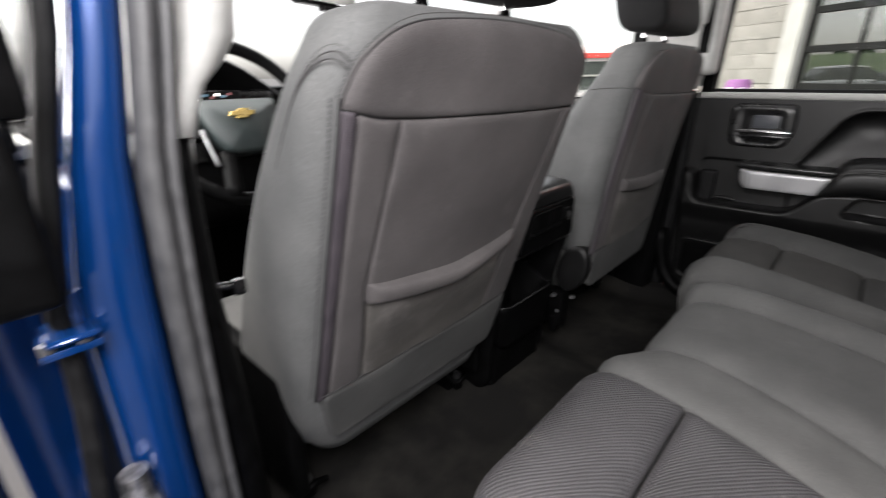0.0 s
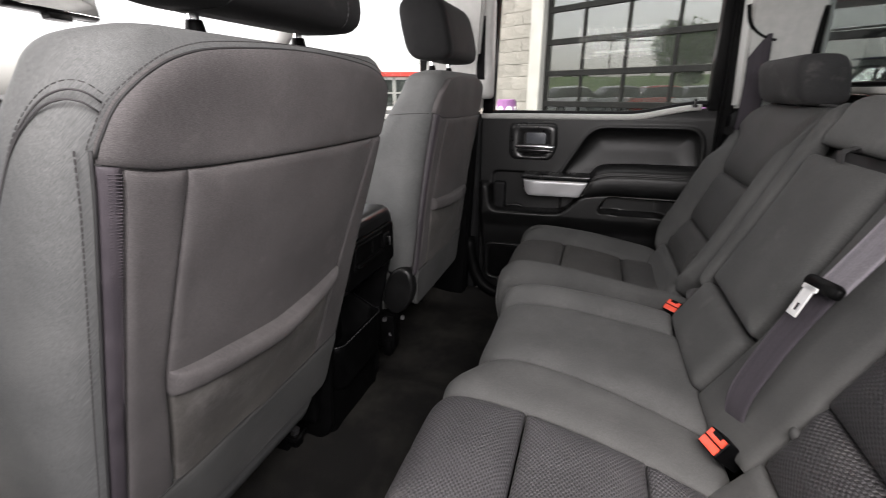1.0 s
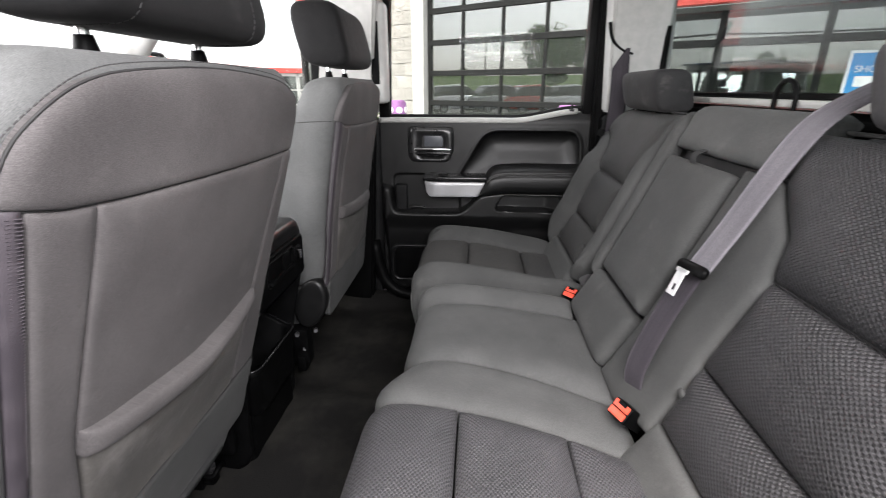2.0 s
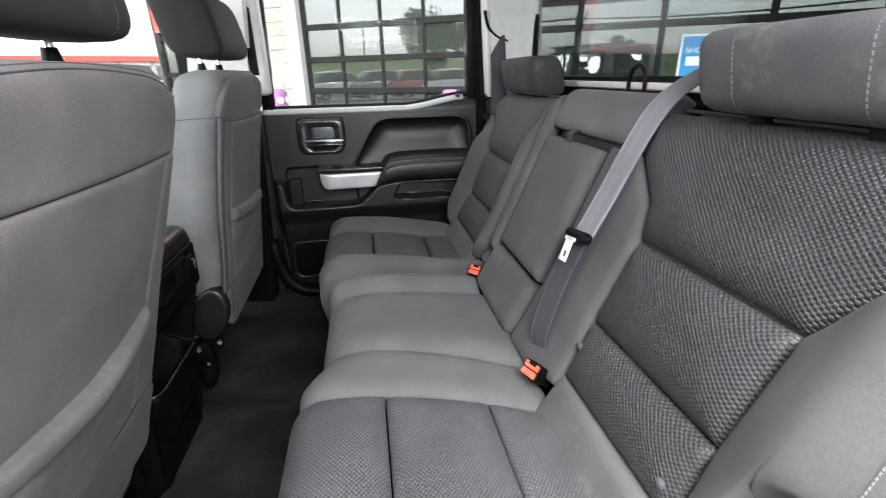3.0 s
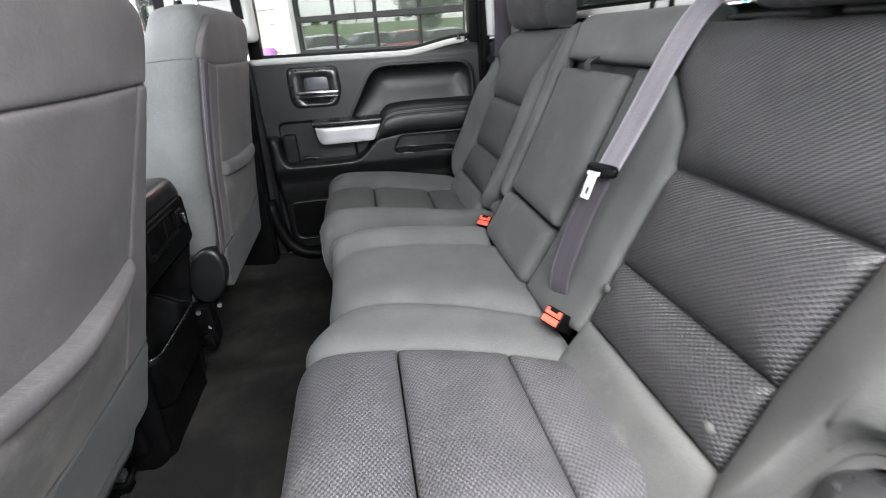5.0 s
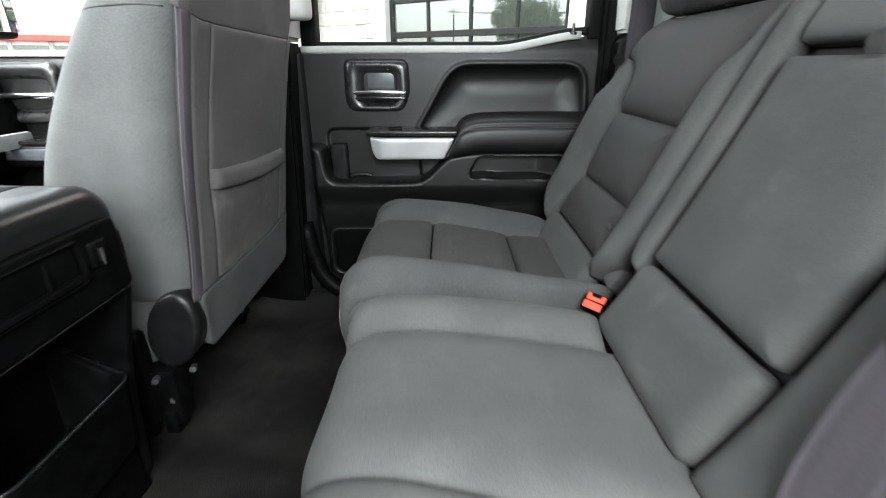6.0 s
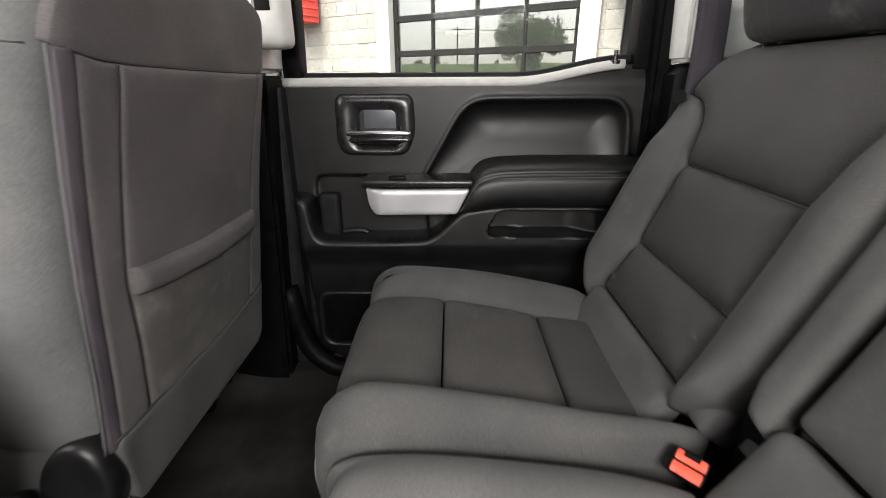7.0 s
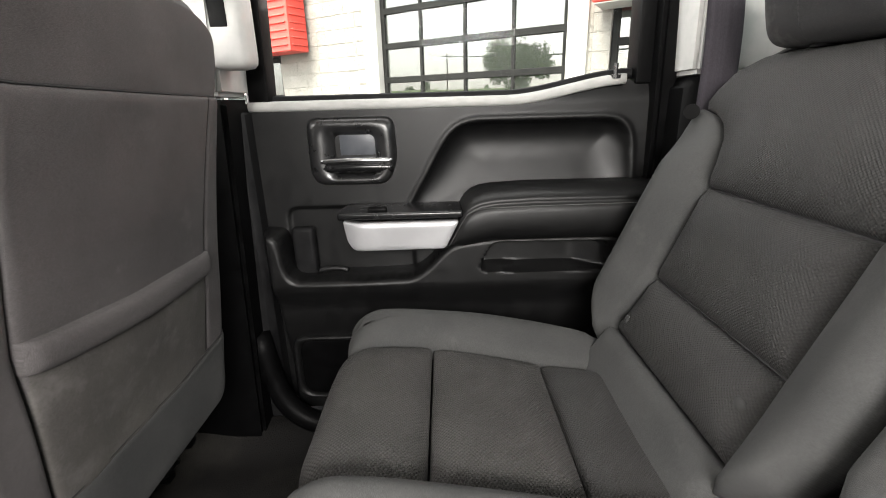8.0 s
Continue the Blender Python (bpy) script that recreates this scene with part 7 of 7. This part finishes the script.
def parked_car(x, y, turn, paint, label):
    c = thing("parked_car", (x, y, GROUND), label, "car", "parked cars")
    m = Matrix.Translation((x, y, GROUND)) @ Matrix.Rotation(radians(turn), 4, "Z") @ Matrix.Diagonal((1.05, 1.05, 1.22, 1))
    rings = []
    for px, z0, z1, hw in ((-2.25, 0.45, 0.75, 0.70), (-2.1, 0.3, 0.92, 0.85), (-1.0, 0.25, 0.98, 0.90), (0.8, 0.25, 0.98, 0.90), (1.9, 0.28, 0.86, 0.86), (2.2, 0.4, 0.7, 0.72)):
        rings.append([m @ Vector((px, yy, zz)) for yy, zz in round_rect(0, (z0 + z1) / 2, hw, (z1 - z0) / 2, 0.12, 4)])
    loft("body", rings, paint, c)
    rings = []
    for px, z1, hw in ((-1.9, 1.0, 0.78), (-1.35, 1.42, 0.68), (-0.2, 1.5, 0.68), (0.5, 1.42, 0.68), (1.2, 1.0, 0.78)):
        rings.append([m @ Vector((px, yy, zz)) for yy, zz in round_rect(0, (0.9 + z1) / 2, hw, max((z1 - 0.9) / 2, 0.03), 0.03, 4)])
    loft("cabin", rings, GLOSS, c, "dark glazed cabin")
    rings = []
    for px, z, hw in ((-1.35, 1.43, 0.62), (-1.1, 1.48, 0.66), (-0.2, 1.53, 0.67), (0.4, 1.46, 0.64)):
        rings.append([m @ Vector((px, yy, zz)) for yy, zz in round_rect(0, z - 0.03, hw + 0.02, 0.05, 0.03, 4)])
    loft("roof", rings, paint, c)
    for px in (-1.4, 1.4):
        for sy in (-1, 1):
            bm = bmesh.new()
            rod(bm, m @ Vector((px, sy * 0.72, 0.32)), m @ Vector((px, sy * 0.91, 0.32)), 0.32, 20)
            w = part("wheel", bm, TYRE, c, "black tyre")
            bm = bmesh.new()
            rod(bm, m @ Vector((px, sy * 0.90, 0.32)), m @ Vector((px, sy * 0.92, 0.32)), 0.20, 16)
            part("rim", bm, STEEL, w)


WHITE_CAR = surface("white_car_paint", (0.7, 0.7, 0.7), (0.75, 0.75, 0.75), 0.25, coat=1.0, fine_bump=0)
RED_CAR = surface("red_car_paint", (0.35, 0.02, 0.015), (0.4, 0.03, 0.02), 0.25, coat=1.0, fine_bump=0)
GREY_CAR = surface("grey_car_paint", (0.2, 0.21, 0.22), (0.25, 0.26, 0.27), 0.25, coat=1.0, fine_bump=0)
for az, paint, word in ((-17, GREY_CAR, "grey"), (-24, WHITE_CAR, "white"), (-31, GREY_CAR, "dark grey"), (-36.5, RED_CAR, "red"), (-42, WHITE_CAR, "white"), (-48.5, WHITE_CAR, "white")):
    parked_car(6.2 + 25 * math.sin(radians(az)), 25 * math.cos(radians(az)), 90 - az + 62, paint, word + " parked car across the lot")
for x, y, h, sd in ((-15.4, 27.0, 7.0, 1), (-15.0, 45.0, 3.6, 2), (-17.5, 44.0, 3.0, 3), (-34.0, 21.0, 4.0, 5)):
    tree(x, y, h, sd)
bm = bmesh.new()
rows = []
for t in np.linspace(0, 1, 8):
    rows.append([bm.verts.new((x, 34.0 + 14 * t + 0.69 * x, GROUND + 0.03 + 2.9 * t * t * (3 - 2 * t) + 0.12 * noise.noise(Vector((x * 0.3, t * 4, 2))))) for x in np.linspace(-60, -3, 50)])
for a, b in zip(rows[:-1], rows[1:]):
    for i in range(49):
        bm.faces.new((a[i], a[i + 1], b[i + 1], b[i]))
solo("grass_bank", bm, GRASS, "low mown grass bank beyond the car park", "grass", "structure")

# tether loop standing up between the seat back and the rear window
hose = thing("cable_loop", (0.035, -0.332, 0.04), "black tether cable loop standing up behind the rear seat back", "cable")
loop = [(0.035 + 0.030 * math.cos(a), -0.332, 0.852 + 0.034 * math.sin(a)) for a in np.linspace(0, math.pi, 30)]
loop = [(loop[0][0], -0.332, 0.035)] + loop + [(loop[-1][0], -0.332, 0.035)]
tube("cable", dense(loop, 0.02), 0.0045, BLACK, hose, "", 10)
bed = thing("truck_bed", (0, -1.3, 0.2), "blue truck bed behind the cab", "truck bed")
part("side", boxed((-0.98, -2.4, 0.05), (-0.90, -0.47, 0.62), 0.02, 2), BLUE, bed)
part("side", boxed((0.90, -2.4, 0.05), (0.98, -0.47, 0.62), 0.02, 2), BLUE, bed)
part("tailgate", boxed((-0.90, -2.42, 0.05), (0.90, -2.36, 0.60), 0.02, 2), BLUE, bed)
part("bed_floor", boxed((-0.90, -2.36, 0.05), (0.90, -0.47, 0.10), 0.01, 1), BLACK, bed)
# chassis under the cab
chassis = thing("chassis", (0, 0, GROUND), "dark truck chassis and wheels under the cab", "chassis")
for sx in (-1, 1):
    for y in (-1.6, 2.3):
        bm = bmesh.new()
        rod(bm, (0.72 * sx, y, GROUND + 0.40), (0.98 * sx, y, GROUND + 0.40), 0.40, 24)
        part("tyre", bm, TYRE, chassis)
part("frame_rail", boxed((-0.45, -2.4, -0.35), (0.45, 2.8, -0.14), 0.02), BLACK, chassis)
part("hood", boxed((-0.93, 1.84, -0.10), (0.93, 3.1, 0.52), 0.10, 4), BLUE, chassis, "blue engine bonnet")

# power poles and lines, and the woods on the skyline
for px, py in ((-28.0, 62.0), (-52.0, 40.0), (-68.0, 8.0)):
    pole = thing("utility_pole", (px, py, GROUND), "tall timber utility pole beside the lot", "utility pole", "utility poles")
    bm = bmesh.new()
    rod(bm, (px, py, GROUND), (px, py, 8.5), 0.13, 10, 0.09)
    part("shaft", bm, BARK, pole)
    part("crossarm", boxed((px - 0.9, py - 0.05, 7.9), (px + 0.9, py + 0.05, 8.05), 0.01, 1), BARK, pole)
lines = thing("power_line", (-35, 58, 7.9), "thin black power line between the poles", "power line")
for k, off in enumerate((-0.8, 0.0, 0.8)):
    for a, b in (((-28.0, 62.0), (-52.0, 40.0)), ((-52.0, 40.0), (-68.0, 8.0))):
        pts = [(a[0] + (b[0] - a[0]) * t + off, a[1] + (b[1] - a[1]) * t, 8.05 - 2.2 * t * (1 - t)) for t in np.linspace(0, 1, 12)]
        tube("wire", pts, 0.05, BLACK, lines, "", 5)


def far_woods():
    rnd = random.Random(11)
    verts, faces = [], []
    for k in range(90):
        a = radians(-85 + 70 * k / 89)
        d = rnd.uniform(90, 125)
        c = Vector((math.sin(a) * d, math.cos(a) * d, GROUND + rnd.uniform(0.2, 1.4)))
        r = rnd.uniform(2.2, 4.0)
        for _ in range(120):
            p = c + Vector((rnd.gauss(0, 1), rnd.gauss(0, 1), rnd.gauss(0, 0.55))) * r * 0.6
            u = Vector((rnd.gauss(0, 1), rnd.gauss(0, 1), rnd.gauss(0, 1))).normalized()
            w = u.cross(Vector((rnd.gauss(0, 1), rnd.gauss(0, 1), rnd.gauss(0, 1)))).normalized()
            s = rnd.uniform(0.6, 1.4)
            i = len(verts)
            verts += [p - u * s, p + w * s * 0.6, p + u * s, p - w * s * 0.6]
            faces.append((i, i + 1, i + 2, i + 3))
    me = bpy.data.meshes.new("far_woods")
    me.from_pydata([tuple(v) for v in verts], [], faces)
    finish(me, LEAF, False)
    tagged(new("far_woods", me), "distant green tree line on the skyline", "woods", "", "stuff")


far_woods()

# pale glazed showroom far ahead, with a red roof edge
FAR = Matrix.Translation((38.0, 18.2, GROUND)) @ Matrix.Rotation(radians(28), 4, "Z")
showroom = thing("showroom", (38.0, 18.2, GROUND), "distant white glazed showroom with red roof edge", "building")


def fbox(lo, hi, b=0.0):
    return boxed(lo, hi, b, 1, FAR)


part("wall", fbox((0, -10, 0), (6, 22, 3.9)), PAPER, showroom, "white wall")
part("roof_edge", fbox((-0.35, -10.3, 2.85), (6.3, 22.3, 3.25), 0.03), RED_METAL, showroom, "red roof edge")
for k in range(14):
    y = -9.2 + 2.2 * k
    part("window", fbox((-0.06, y, 0.35), (-0.02, y + 1.9, 2.6)), SHOP_GLASS, showroom)
    part("mullion", fbox((-0.14, y + 1.92, 0.2), (-0.02, y + 2.16, 2.8), 0.01), WHITE_TRIM, showroom)
part("rail", fbox((-0.13, -10, 1.42), (-0.03, 22, 1.56), 0.01), WHITE_TRIM, showroom)

# split-face blocks of the shop wall
BLOCK_L, BLOCK_H = 0.398, 0.198
bm = bmesh.new()
box(bm, (-0.055, 0.0015, 0.0015), (-0.047, BLOCK_L - 0.0015, BLOCK_H - 0.0015), 0.004, 1)
block_mesh = bpy.data.meshes.new("block")
bm.to_mesh(block_mesh)
bm.free()
finish(block_mesh, BLOCK, False)
bm = bmesh.new()
box(bm, (-0.055, 0.0015, 0.0015), (-0.047, BLOCK_L / 2 - 0.0015, BLOCK_H - 0.0015), 0.004, 1)
half_mesh = bpy.data.meshes.new("half_block")
bm.to_mesh(half_mesh)
bm.free()
finish(half_mesh, BLOCK, False)
wall_part = [o for o in shop.children if o.name.startswith("wall")][0]
rnd = random.Random(3)
for s0, s1, z0, z1 in ((1.605, 2.70, GROUND, 3.4), (-1.86, -1.62, GROUND, 3.4), (2.70, 3.48, GROUND, 1.5)):
    row = 0
    z = z0
    while z + BLOCK_H <= z1:
        s = s0
        half = row % 2 == 1
        while s < s1 - 0.03:
            use_half = half or s1 - s < BLOCK_L - 0.02
            ob = new("block", half_mesh if use_half else block_mesh)
            ob.parent = wall_part
            ob.matrix_basis = Matrix.Translation(-BASE[shop]) @ WALL @ Matrix.Translation((rnd.uniform(-0.006, 0.006), s, z))
            s += BLOCK_L / 2 if use_half else BLOCK_L
            half = False
        row += 1
        z += BLOCK_H
